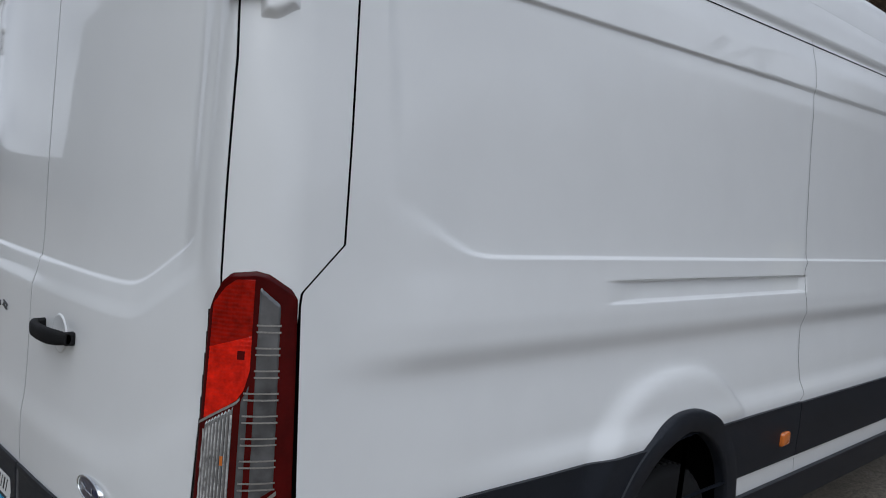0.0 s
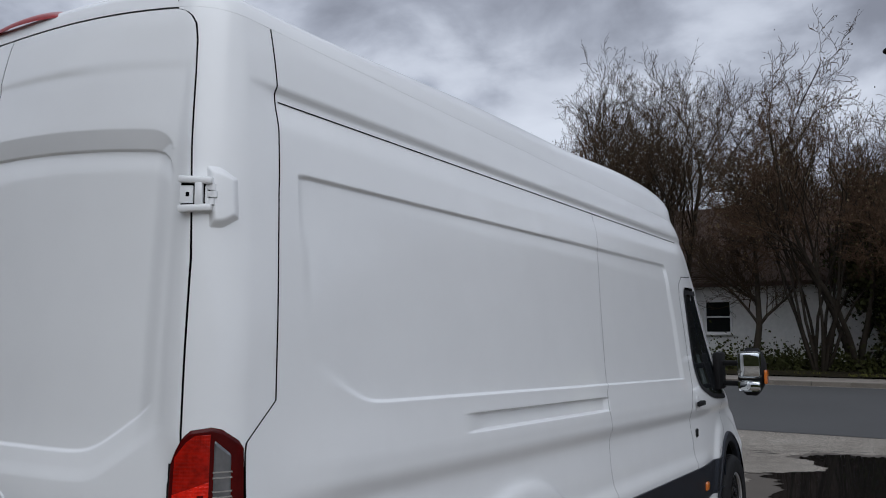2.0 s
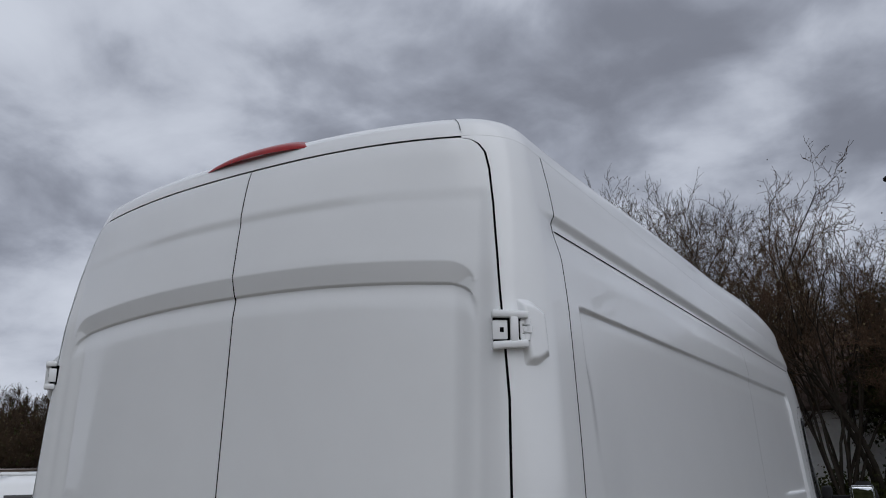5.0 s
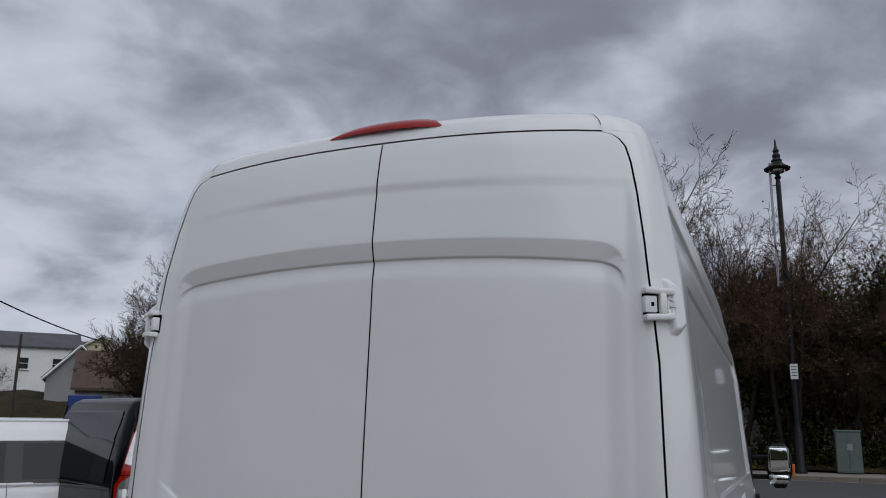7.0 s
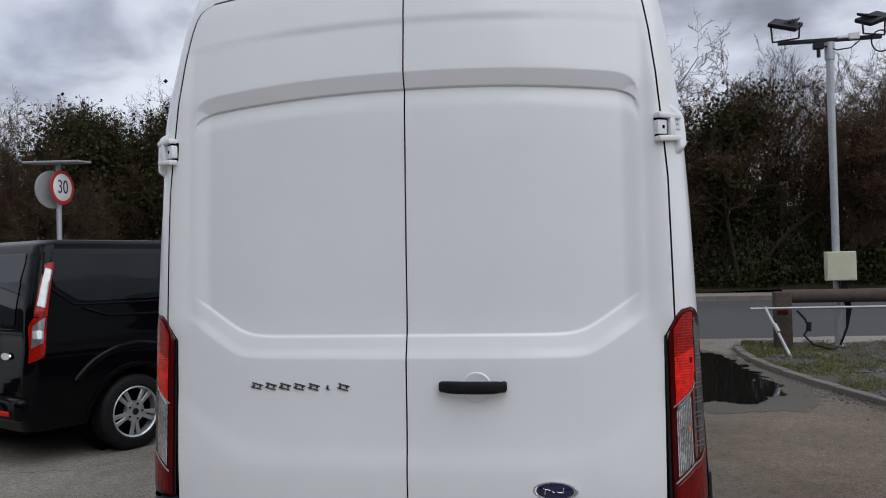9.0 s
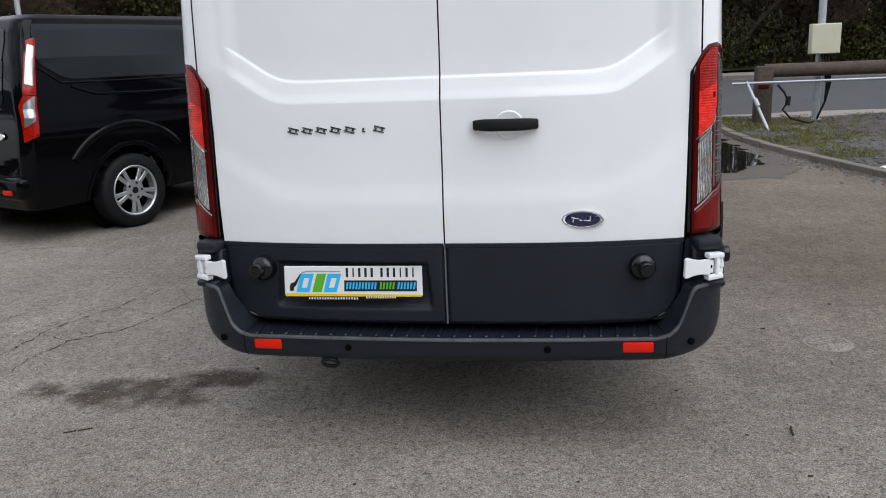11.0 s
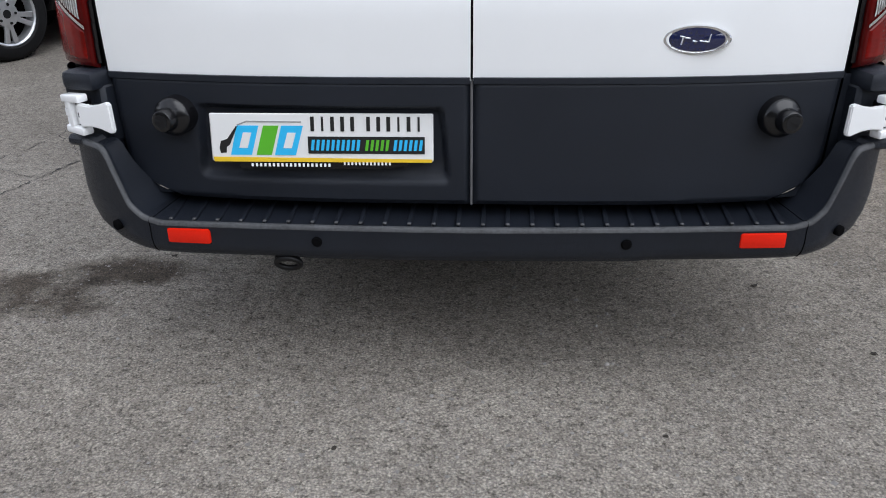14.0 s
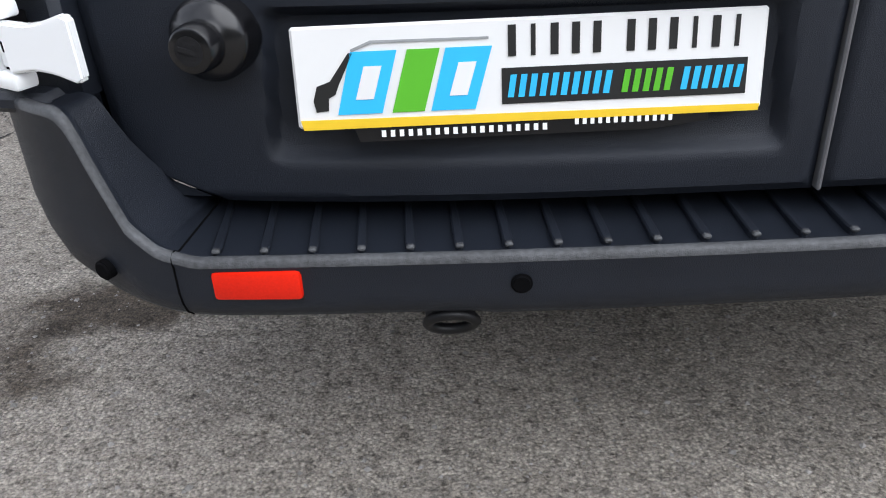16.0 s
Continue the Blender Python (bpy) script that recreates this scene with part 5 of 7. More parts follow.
plan = [(x, bumper_y(x)) for x in np.linspace(-0.72, 0.72, 45)]
wings = []
for sgn in (1, -1):
    reach = 0.272 if sgn > 0 else 0.288
    arc = [(sgn * (0.72 + reach * math.sin(t)), bumper_y(sgn * 0.72) + 0.24 * (1 - math.cos(t))) for t in np.linspace(0, math.pi / 2, 44)][1:]
    wings.append(arc + [(sgn * (0.72 + reach + 0.01 * k), arc[-1][1] + 0.20 * k) for k in (0.25, 0.5, 0.75, 1)])
plan = wings[1][::-1] + plan + wings[0]
secs = []
for i, (x, y) in enumerate(plan):
    a, b = Vector(plan[max(i - 1, 0)]), Vector(plan[min(i + 1, len(plan) - 1)])
    d = (b - a).normalized()
    nrm = Vector((d.y, -d.x))
    ax = abs(x)
    top = float(np.interp(ax, [0, 0.745, 0.79, 0.822, 0.852, 0.867, 0.882, 1.1], [0.463, 0.466, 0.478, 0.506, 0.585, 0.628, 0.643, 0.645]))
    bot = float(np.interp(ax, [0, 0.40, 0.42, 0.65, 0.80, 0.95, 1.1], [0.375, 0.375, 0.379, 0.379, 0.381, 0.392, 0.395]))
    dep = 0.165 - 0.105 * float(ss(0.78, 0.872, ax))
    tuck = 0.018 + 0.020 * float(ss(0.70, 0.96, ax))
    hgt = top - bot
    deck = min(top, 0.461)
    sec = [(0.10, bot + 0.01), (tuck, bot), (tuck * 0.45, bot + 0.12 * hgt), (tuck * 0.16, bot + 0.27 * hgt), (0.0, bot + 0.45 * hgt), (0.0, top - 0.014), (-0.002, top - 0.008), (-0.001, top - 0.001), (0.004, top + 0.003), (0.010, top + 0.0025), (0.016, top - 0.002), (0.020, top - 0.003), (dep, top + 0.001), (dep + 0.016, deck), (dep + 0.09, deck)]
    secs.append([(x - nrm.x * o, y - nrm.y * o, z) for o, z in sec])
    if abs(ax - 0.776) < 0.0049:
        bmj = bmesh.new()
        for (o0, z0), (o1, z1) in zip(sec[1:-2], sec[2:-1]):
            rod(bmj, (x - nrm.x * (o0 + 0.0005), y - nrm.y * (o0 + 0.0005), z0 - 0.0005), (x - nrm.x * (o1 + 0.0005), y - nrm.y * (o1 + 0.0005), z1 - 0.0005), 0.0017, n=5, caps=False)
        part("joint_line", bmj, M_GAP, bp)
me_ = grid("bumper_skin", np.array(secs))
me_.set_sharp_from_angle(angle=radians(50))
link("bumper_skin", me_, M_PLASTIC, bp, "dark grey grained plastic")
# pale strip along the step: wear plus its highlight in the colour
lip = []
for sec in secs[24:-24]:
    lip.append([tuple(Vector(sec[k]) + Vector((0, -0.0006, 0.0006))) for k in (6, 7, 8, 9)])
link("step_edge", grid("step_edge", np.array(lip)), M_LIP, bp, "scuffed step edge, paler from wear and a painted highlight")
rib_me = None
for i in range(26):
    x = -0.725 + i * 0.058
    if rib_me is None:
        bm = bmesh.new()
        slab(bm, [(-0.0035, 0.0), (0.0035, 0.0), (0.0062, 0.008), (0.0048, 0.150), (-0.0048, 0.150), (-0.0062, 0.008)], -0.004, 0.0085)
        bmesh.ops.bevel(bm, geom=[e_ for e_ in bm.edges if e_.calc_length() > 0.008], offset=0.002, segments=1, affect="EDGES")
        rib_me = bpy.data.meshes.new("tread_rib")
        bm.to_mesh(rib_me)
        bm.free()
        rib_me.materials.append(M_PLASTIC)
    ob = new("tread_rib", rib_me)
    ob.parent = bp
    ob.location = (x, bumper_y(x) + 0.021, 0.462)
    ob.rotation_euler = (0, 0, -0.10 * x)
    # pale tip: the highlight a rib catches, put into its colour
    bm = bmesh.new()
    box(bm, (x, bumper_y(x) + 0.0215, 0.4685), (0.010, 0.009, 0.006), 0.002)
    part("rib_tip", bm, M_LIP, bp, "", True)
for sgn in (1, -1):
    x0 = sgn * (0.680 if sgn > 0 else 0.676)
    yb = bumper_y(x0)
    yaw = sgn * 0.070
    bm = bmesh.new()
    box(bm, (x0, yb + 0.0048, 0.4335), (0.108, 0.020, 0.039), 0.006, Euler((0, 0, yaw)).to_matrix(), 2)
    part("reflector", bm, M_REFLECT, bp, "red plastic reflector", True)
    bm = bmesh.new()
    box(bm, (x0, yb + 0.0105, 0.433), (0.116, 0.020, 0.047), 0.006, Euler((0, 0, yaw)).to_matrix(), 2)
    part("reflector_frame", bm, M_GLOSSBLK, bp, "", True)
    for x, y, z, yaw in ((sgn * 0.364, bumper_y(sgn * 0.364) - 0.001, 0.427, sgn * 0.05), (sgn * 0.868, bumper_y(sgn * 0.72) + (0.0355 if sgn > 0 else 0.0315), 0.444, sgn * 0.50)):
        m = Matrix.Translation((x, y, z)) @ Euler((radians(90), 0, yaw)).to_matrix().to_4x4()
        bm = bmesh.new()
        lathe(bm, [(0.0130, -0.01), (0.0130, 0.001), (0.0110, 0.0015), (0.0100, 0.0035), (0.0, 0.0035)], 20, m)
        part("parking_sensor", bm, M_GAP, bp, "small round black sensor", True)
    # plastic block under the tail light, with the lower hinge seat
    bm = bmesh.new()
    box(bm, (sgn * 0.906, 0.068 - 0.02 * (sgn < 0), 0.784), (0.092, 0.15, 0.046), 0.014, Euler((0, 0, sgn * 0.30)).to_matrix(), 2)
    box(bm, (sgn * 0.908, 0.105 - 0.02 * (sgn < 0), 0.70), (0.122, 0.16, 0.15), 0.01, Euler((0, 0, sgn * 0.30)).to_matrix())
    box(bm, (sgn * 0.922, 0.070 - 0.02 * (sgn < 0), 0.638), (0.094, 0.15, 0.026), 0.008, Euler((0, 0, sgn * 0.30)).to_matrix())
    part("corner_block", bm, M_PLASTIC, bp, "dark plastic block under the tail light", True)
bm = bmesh.new()
lathe(bm, [(0.0, 0.0), (0.028, 0.0), (0.030, 0.006), (0.030, 0.030), (0.026, 0.034), (0.0, 0.034)], 20, Matrix.Translation((0.973, 0.09, 0.728)) @ Euler((0, radians(90), 0)).to_matrix().to_4x4())
part("side_stop", bm, M_GLOSSBLK, bp, "round black rubber door stop", True)

# towing eye under the bumper
te = new("towing_eye")
te.parent = van
te["label"] = "black steel towing eye"
pts = [(-0.448 + 0.030 * math.cos(a), -0.085 - 0.012 * math.sin(a), 0.352 + 0.019 * math.sin(a)) for a in np.linspace(0, 2 * math.pi, 21)]
tube("ring", pts, 0.0075, M_BLACKIRON, te)
bm = bmesh.new()
rod(bm, (-0.474, -0.09, 0.36), (-0.474, -0.05, 0.42), 0.0065)
part("shank", bm, M_BLACKIRON, te)
bm = bmesh.new()
rod(bm, (-0.424, -0.09, 0.36), (-0.424, -0.05, 0.42), 0.0065)
part("shank", bm, M_BLACKIRON, te)

# number plate: the writing as plain bars
pl = new("number_plate")
pl.parent = door_l
pl["label"] = "white dealer plate with blue and green marks and black bars"
MP = Matrix.Translation((-0.350, -0.050, 0.662)) @ Euler((radians(90 - 8), 0, radians(0.4))).to_matrix().to_4x4()
PX = 0.524 / 840


def px_(x, y):
    """Plate coordinates from its top left corner in eight-hundred-and-fortieths."""
    return (x - 420) * PX, (86 - y) * PX


def plate_poly(name, poly, mat, lift=0.0042, label=""):
    b = bmesh.new()
    slab(b, [px_(x, y) for x, y in poly][::-1], lift - 0.0012, lift, MP)
    return part(name, b, mat, pl, label)


bm = bmesh.new()
b2 = bmesh.new()
box(b2, (0, 0, 0), (0.524, 0.112, 0.006), 0.003)
join(bm, b2, MP)
part("plate", bm, M_PLATE, pl, "white acrylic plate")
plate_poly("yellow_edge", [(6, 160), (836, 166), (834, 178), (10, 178)], M_YELLOW, 0.0042)
BOX = [(104, 42), (186, 42), (154, 152), (74, 152)]
for dx in (0, 168):
    plate_poly("blue_mark", [(x + dx, y) for x, y in BOX], M_BLUE)
    plate_poly("white_core", [(x + dx, y) for x, y in [(126, 68), (158, 68), (140, 126), (108, 126)]], M_PLATE, 0.0050)
plate_poly("green_mark", [(204, 42), (262, 42), (230, 152), (172, 152)], M_GREEN)
plate_poly("black_mark", [(32, 126), (40, 100), (64, 92), (100, 44), (108, 44), (80, 98), (72, 116), (60, 122), (58, 144), (36, 146)], M_INK)
plate_poly("thin_line", [(104, 38), (140, 24), (348, 26), (348, 30), (142, 29), (106, 43)], M_SIGNGREY)
for i in range(11):
    x = 376 + i * 37.5 + (22 if i > 4 else 0)
    wd = 26 if i not in (1, 8, 10) else 9
    k = 7 if wd > 10 else 4
    plate_poly("black_bar", [(x + 13 - k, 8), (x + 13 + k, 8), (x + 13 + k, 62), (x + 13 - k, 62)], M_INK)
plate_poly("dark_band", [(370, 82), (808, 82), (808, 146), (370, 146)], M_INK)
for n_, x0, mt in ((10, 380, M_BLUE), (5, 584, M_GREEN), (6, 690, M_BLUE)):
    for i in range(n_):
        x = x0 + i * 19
        plate_poly("letter_bar", [(x + 6, 94), (x + 17, 94), (x + 11, 134), (x, 134)], mt, 0.0052)
bm = bmesh.new()
slab(bm, [px_(100, 174), px_(110, 204), px_(640, 204), px_(745, 192), px_(745, 170)], -0.004, 0.003, MP)
part("holder_strip", bm, M_GLOSSBLK, pl, "black plate holder strip")
for i in range(19):
    plate_poly("white_bar", [(150 + i * 16.3, 184), (158 + i * 16.3, 184), (158 + i * 16.3, 196), (150 + i * 16.3, 196)], M_WHITE, 0.004)
for i in range(13):
    plate_poly("white_bar", [(502 + i * 14.2, 176), (509 + i * 14.2, 177), (509 + i * 14.2, 189), (502 + i * 14.2, 189)], M_WHITE, 0.004)


# side cladding, arches, sills, lamps, seams
def sy(y):
    return lambda z: s_of_y(y + 0 * z, z)


for sgn in (1, -1):
    for a, b, z0, z1 in ((0.235, 1.78, 0.48, 0.893), (1.78, 2.757, 0.650, 0.890), (2.763, 5.30, 0.650, 0.886)):
        van_strip("side_cladding", sy(a), sy(b), z0, z1, 0.012, M_PLASTIC, van, "dark grey plastic side cladding", sgn, 300, 44, -0.004)
    van_strip("sill_step", sy(2.19), sy(5.05), 0.43, 0.566, 0.022, M_PLASTIC, van, "black sill step", sgn, 30, 6)
    for wy, wz, wr_ in WHEELS:
        rows_a = []
        for a in np.linspace(radians(-22), radians(202), 72):
            ring = []
            for r, o in ((wr_ - 0.088, -0.03), (wr_ - 0.085, 0.002), (wr_ - 0.080, 0.012), (wr_ - 0.075, 0.0145), (wr_ - 0.014, 0.019), (wr_ - 0.006, 0.017), (wr_ - 0.002, 0.010), (wr_, -0.012)):
                y, z = wy + r * math.cos(a) * (1.09 if math.cos(a) < 0 else 1.0), wz + r * math.sin(a)
                ring.append((sgn * (float(side_x(y, min(max(z, 0.5), 2))) + o), y, z - RAKE * y))
            rows_a.append(ring)
        me_a = grid("wheel_arch_trim", np.array(rows_a), flip=sgn > 0)
        me_a.set_sharp_from_angle(angle=radians(40))
        link("wheel_arch_trim", me_a, M_PLASTIC, van, "dark plastic wheel arch trim")
        # near-black well and inner wall, their deep shade given by the colour
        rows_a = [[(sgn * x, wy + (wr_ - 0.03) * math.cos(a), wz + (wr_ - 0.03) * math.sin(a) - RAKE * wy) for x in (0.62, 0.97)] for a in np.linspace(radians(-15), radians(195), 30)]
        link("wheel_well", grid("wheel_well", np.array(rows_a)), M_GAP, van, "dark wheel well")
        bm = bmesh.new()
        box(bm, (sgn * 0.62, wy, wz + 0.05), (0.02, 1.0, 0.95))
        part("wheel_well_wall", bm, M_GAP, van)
    for y in (2.615, 4.55):
        z = 0.684 + RAKE * y if y < 3 else 0.632 + RAKE * y
        bm = bmesh.new()
        box(bm, (sgn * (float(side_x(y, z)) + 0.012), y, z - RAKE * y), (0.030, 0.078, 0.060), 0.012, seg=3)
        part("marker_lamp", bm, M_AMBER, van, "orange side marker lamp", True)


def seam(pts, sgn, w=0.0021, n_=40, mat=None, parent=None, name="panel_gap"):
    """A thin dark joint along the body, through (y, height) points."""
    y = np.concatenate([np.linspace(a[0], b[0], n_)[:-1] for a, b in zip(pts, pts[1:])] + [[pts[-1][0]]])
    z = np.concatenate([np.linspace(a[1], b[1], n_)[:-1] for a, b in zip(pts, pts[1:])] + [[pts[-1][1]]])
    dy, dz = np.gradient(y), np.gradient(z)
    l_ = np.hypot(dy, dz) + 1e-9
    oy, oz = -dz / l_ * w, dy / l_ * w
    rr_ = []
    for k in (-1, 1):
        yy_, zz_ = y + k * oy, z + k * oz
        rr_.append(shell(s_of_y(yy_, zz_), zz_, 0.0012))
    link(name, grid(name, mirrored(np.stack(rr_), sgn), flip=(sgn < 0)), mat or M_GAP, parent or van)


for sgn in (1, -1):
    seam([(0.376, 2.380 + 0.0062 + 0.052), (4.45, 2.380 + 0.0165 * 4.45 + 0.052)], sgn, 0.0022, 120)
    seam([(2.85, 2.50), (2.84, 2.42), (2.815, 2.02), (2.806, 1.50), (2.768, 1.45), (2.768, 1.36), (2.80, 1.27), (2.775, 1.06), (2.80, 0.92), (2.76, 0.886)], sgn, 0.0013, 24)
    seam([(2.785, 0.63), (2.80, 0.57)], sgn, 0.0012, 6)
    seam([(4.95, 2.30), (4.42, 2.26), (4.32, 2.20), (4.31, 2.10), (4.40, 1.56), (4.42, 1.45), (4.33, 1.27), (4.36, 1.10), (4.36, 0.89)], sgn, 0.0026, 24)
    seam([(5.50, 1.34), (5.42, 1.10), (5.26, 0.98), (5.10, 0.92)], sgn, 0.0024, 16)
    # front door window with its black frame
    sides = edges([(4.45, 2.14), (4.53, 1.58), (4.65, 1.44), (5.02, 1.35), (5.62, 1.33), (5.62, 1.42), (5.02, 2.16)])
    z = np.linspace(1.28, 2.21, 170)[None, :]
    y = np.linspace(4.38, 5.72, 220)[:, None]
    dd = inside(y + 0 * z, z + 0 * y, sides, 0.02)
    p = shell(s_of_y(y + 0 * z, z + 0 * y), z + 0 * y, 0.0035)
    kk = (dd[:-1, :-1] > -0.028) & (dd[1:, 1:] > -0.028)
    link("window_frame", grid("window_frame", mirrored(p, sgn), kk & ~((dd[:-1, :-1] > 0.01) & (dd[1:, 1:] > 0.01)), flip=sgn > 0), M_RUBBER, van, "black window rubber")
    p = shell(s_of_y(y + 0 * z, z + 0 * y), z + 0 * y, -0.006)
    link("door_glass", grid("door_glass", mirrored(p, sgn), kk, flip=sgn > 0), M_GLASSDK, van, "dark tinted cab door glass")
    # cab door handle, fuel lock
    bm = bmesh.new()
    xh = float(side_x(4.51, 1.31))
    box(bm, (sgn * (xh + 0.022), 4.515, 1.206), (0.022, 0.17, 0.034), 0.008, seg=2)
    box(bm, (sgn * (xh + 0.004), 4.58, 1.206), (0.03, 0.03, 0.03), 0.004)
    part("cab_door_handle", bm, M_RUBBER, van, "black cab door handle", True)
    bm = bmesh.new()
    lathe(bm, [(0.055, -0.01), (0.056, 0.001), (0.05, 0.003), (0.0, 0.003)], 24, Matrix.Translation((sgn * (xh - 0.002), 4.50, 1.206)) @ Euler((0, radians(90 * sgn), 0)).to_matrix().to_4x4())
    part("handle_recess", bm, M_PAINT, van, "white round handle recess", True)
    bm = bmesh.new()
    xh = float(side_x(4.47, 1.10))
    box(bm, (sgn * (xh + 0.004), 4.475, 1.005), (0.016, 0.045, 0.06), 0.01, seg=2)
    part("lock_cap", bm, M_GLOSSBLK, van, "small black lock cap", True)
    # mirror
    mi = new("door_mirror")
    mi.parent = van
    mi["label"] = "large black door mirror with orange indicator"
    bm = bmesh.new()
    rr_ = []
    for v in np.linspace(0, 1, 12):
        o = math.sin(math.pi * min(max(v, 0.02), 0.98)) ** 0.35
        zc0 = 1.212 + 0.372 * v
        ring = []
        for k in range(20):
            a = 2 * math.pi * k / 20
            ex = 0.5
            cx_, sx_ = math.cos(a), math.sin(a)
            ring.append((sgn * (1.185 + 0.105 * o * math.copysign(abs(cx_) ** ex, cx_) + 0.012 * v), 5.42 + 0.075 * o * math.copysign(abs(sx_) ** 0.7, sx_) + 0.03 * (sx_ > 0), zc0))
        rr_.append(ring + ring[:1])
    link("housing", grid("housing", np.array(rr_), flip=sgn < 0), M_RUBBER, mi, "black mirror housing")
    bm = bmesh.new()
    box(bm, (sgn * 1.189, 5.343, 1.452), (0.172, 0.012, 0.208), 0.022, Euler((0.0, 0, 0.17 * sgn)).to_matrix(), 3)
    part("mirror_glass", bm, M_MIRROR, mi, "main mirror glass", True)
    bm = bmesh.new()
    box(bm, (sgn * 1.184, 5.349, 1.287), (0.164, 0.012, 0.086), 0.02, Euler((-0.05, 0, 0.05 * sgn)).to_matrix(), 2)
    part("wide_angle_glass", bm, M_MIRROR, mi, "small wide-angle glass", True)
    bm = bmesh.new()
    box(bm, (sgn * 1.300, 5.41, 1.36), (0.022, 0.10, 0.11), 0.01, seg=2)
    part("indicator", bm, M_AMBER, mi, "orange indicator lens", True)
    bm = bmesh.new()
    for z in (1.30, 1.46):
        box(bm, (sgn * 1.03, 5.44, z), (0.20, 0.06, 0.04), 0.012, seg=2)
    box(bm, (sgn * 0.94, 5.42, 1.40), (0.06, 0.20, 0.30), 0.02, seg=2)
    part("arm", bm, M_RUBBER, mi, "black mirror arm", True)


def wheel(parent, x, y, z, r, w, sgn, rim_mat, spokes=0, rim_r=0.6, name="wheel", cover=None):
    wh = new(name)
    wh.parent = parent
    wh.matrix_local = Matrix.Translation((x, y, z)) @ Euler((0, radians(90 * sgn), 0)).to_matrix().to_4x4()
    R = r * rim_r
    b = bmesh.new()
    lathe(b, [(R * 0.96, -w / 2), (r * 0.90, -w / 2), (r * 0.975, -w * 0.42), (r, -w * 0.30), (r, w * 0.30), (r * 0.975, w * 0.42), (r * 0.90, w / 2), (R * 1.05, w * 0.49), (R * 0.96, w * 0.40)], 56, None, False)
    for k in range(56):
        for dz in (-0.2, 0.2):
            a = 2 * math.pi * (k + (0.5 if dz > 0 else 0)) / 56
            box(b, (math.cos(a) * r * 1.0, math.sin(a) * r * 1.0, dz * w), (0.008, 0.022, w * 0.30), 0, Euler((0, 0, a)).to_matrix())
    part("tyre", b, M_RUBBER, wh, "black rubber tyre", True)
    b = bmesh.new()
    lathe(b, [(R * 0.90, -w * 0.4), (R * 0.92, w * 0.30), (R * 1.0, w * 0.44), (R * 0.97, w * 0.46), (R * 0.92, w * 0.42)], 48, None, False)
    part("rim", b, rim_mat, wh, "silver rim", True)
    b = bmesh.new()
    lathe(b, [(R * 0.92, w * 0.02), (0.0, w * 0.02)], 40)
    # black disc standing in for the shade behind the wheel disc
    part("brake_shadow", b, M_GAP, wh)
    b = bmesh.new()
    if spokes:
        for k in range(spokes):
            a = 2 * math.pi * k / spokes
            b4 = bmesh.new()
            for da in (-0.17, 0.17):
                slab(b4, [(R * 0.12, -0.024), (R * 0.55, -0.017), (R * 0.93, -0.021), (R * 0.93, 0.021), (R * 0.55, 0.017), (R * 0.12, 0.024)], w * 0.27, w * 0.37, Matrix.Rotation(a + da, 4, "Z"))
            bmesh.ops.bevel(b4, geom=[e_ for e_ in b4.edges if e_.calc_length() > 0.05], offset=0.003, segments=1, affect="EDGES")
            part("spoke", b4, rim_mat, wh, "silver twin spoke")
        lathe(b, [(R * 0.42, w * 0.2), (R * 0.40, w * 0.38), (R * 0.18, w * 0.40), (0.0, w * 0.40)], 30)
    else:
        lathe(b, [(R * 0.92, w * 0.36), (R * 0.80, w * 0.30), (R * 0.62, w * 0.22), (R * 0.50, w * 0.36), (R * 0.30, w * 0.40), (R * 0.28, w * 0.36), (0.0, w * 0.36)], 40)
        for k in range(10):
            a = 2 * math.pi * k / 10
            b3 = bmesh.new()
            bmesh.ops.create_cone(b3, cap_ends=True, segments=10, radius1=R * 0.085, radius2=R * 0.085, depth=0.004)
            join(b, b3, Matrix.Translation((math.cos(a) * R * 0.72, math.sin(a) * R * 0.72, w * 0.275)))
    part("disc", b, cover or rim_mat, wh, "silver hub disc" if spokes else "silver steel disc", True)
    b = bmesh.new()
    for k in range(5):
        a = 2 * math.pi * k / 5 + 0.3
        rod(b, (math.cos(a) * R * 0.30, math.sin(a) * R * 0.30, w * 0.36), (math.cos(a) * R * 0.30, math.sin(a) * R * 0.30, w * 0.42), 0.011, n=6)
    lathe(b, [(R * 0.14, w * 0.38), (R * 0.13, w * 0.42), (0.0, w * 0.42)], 20)
    part("hub_nuts", b, M_RUBBER, wh, "dark hub cap and nuts")
    return wh


for sgn in (1, -1):
    wheel(van, sgn * 0.872, 1.78, 0.357, 0.357, 0.23, sgn, M_GLOSSBLK)
    wheel(van, sgn * 0.90, 5.56, 0.357, 0.357, 0.23, sgn, M_ALLOY, rim_r=0.62, cover=M_GLOSSBLK)
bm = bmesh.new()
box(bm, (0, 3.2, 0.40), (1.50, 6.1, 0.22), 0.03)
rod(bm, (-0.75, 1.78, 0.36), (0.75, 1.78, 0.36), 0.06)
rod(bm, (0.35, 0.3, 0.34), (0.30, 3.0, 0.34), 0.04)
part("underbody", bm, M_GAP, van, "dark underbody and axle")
bm = bmesh.new()
rod(bm, (0.74, 2.06, 0.76), (0.76, 2.11, 0.56), 0.014, n=10)
rod(bm, (0.76, 2.11, 0.58), (0.77, 2.13, 0.42), 0.026, n=10)
part("damper", bm, M_GALV, van, "grey damper inside the wheel well", True)
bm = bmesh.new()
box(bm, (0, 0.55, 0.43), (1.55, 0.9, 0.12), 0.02)
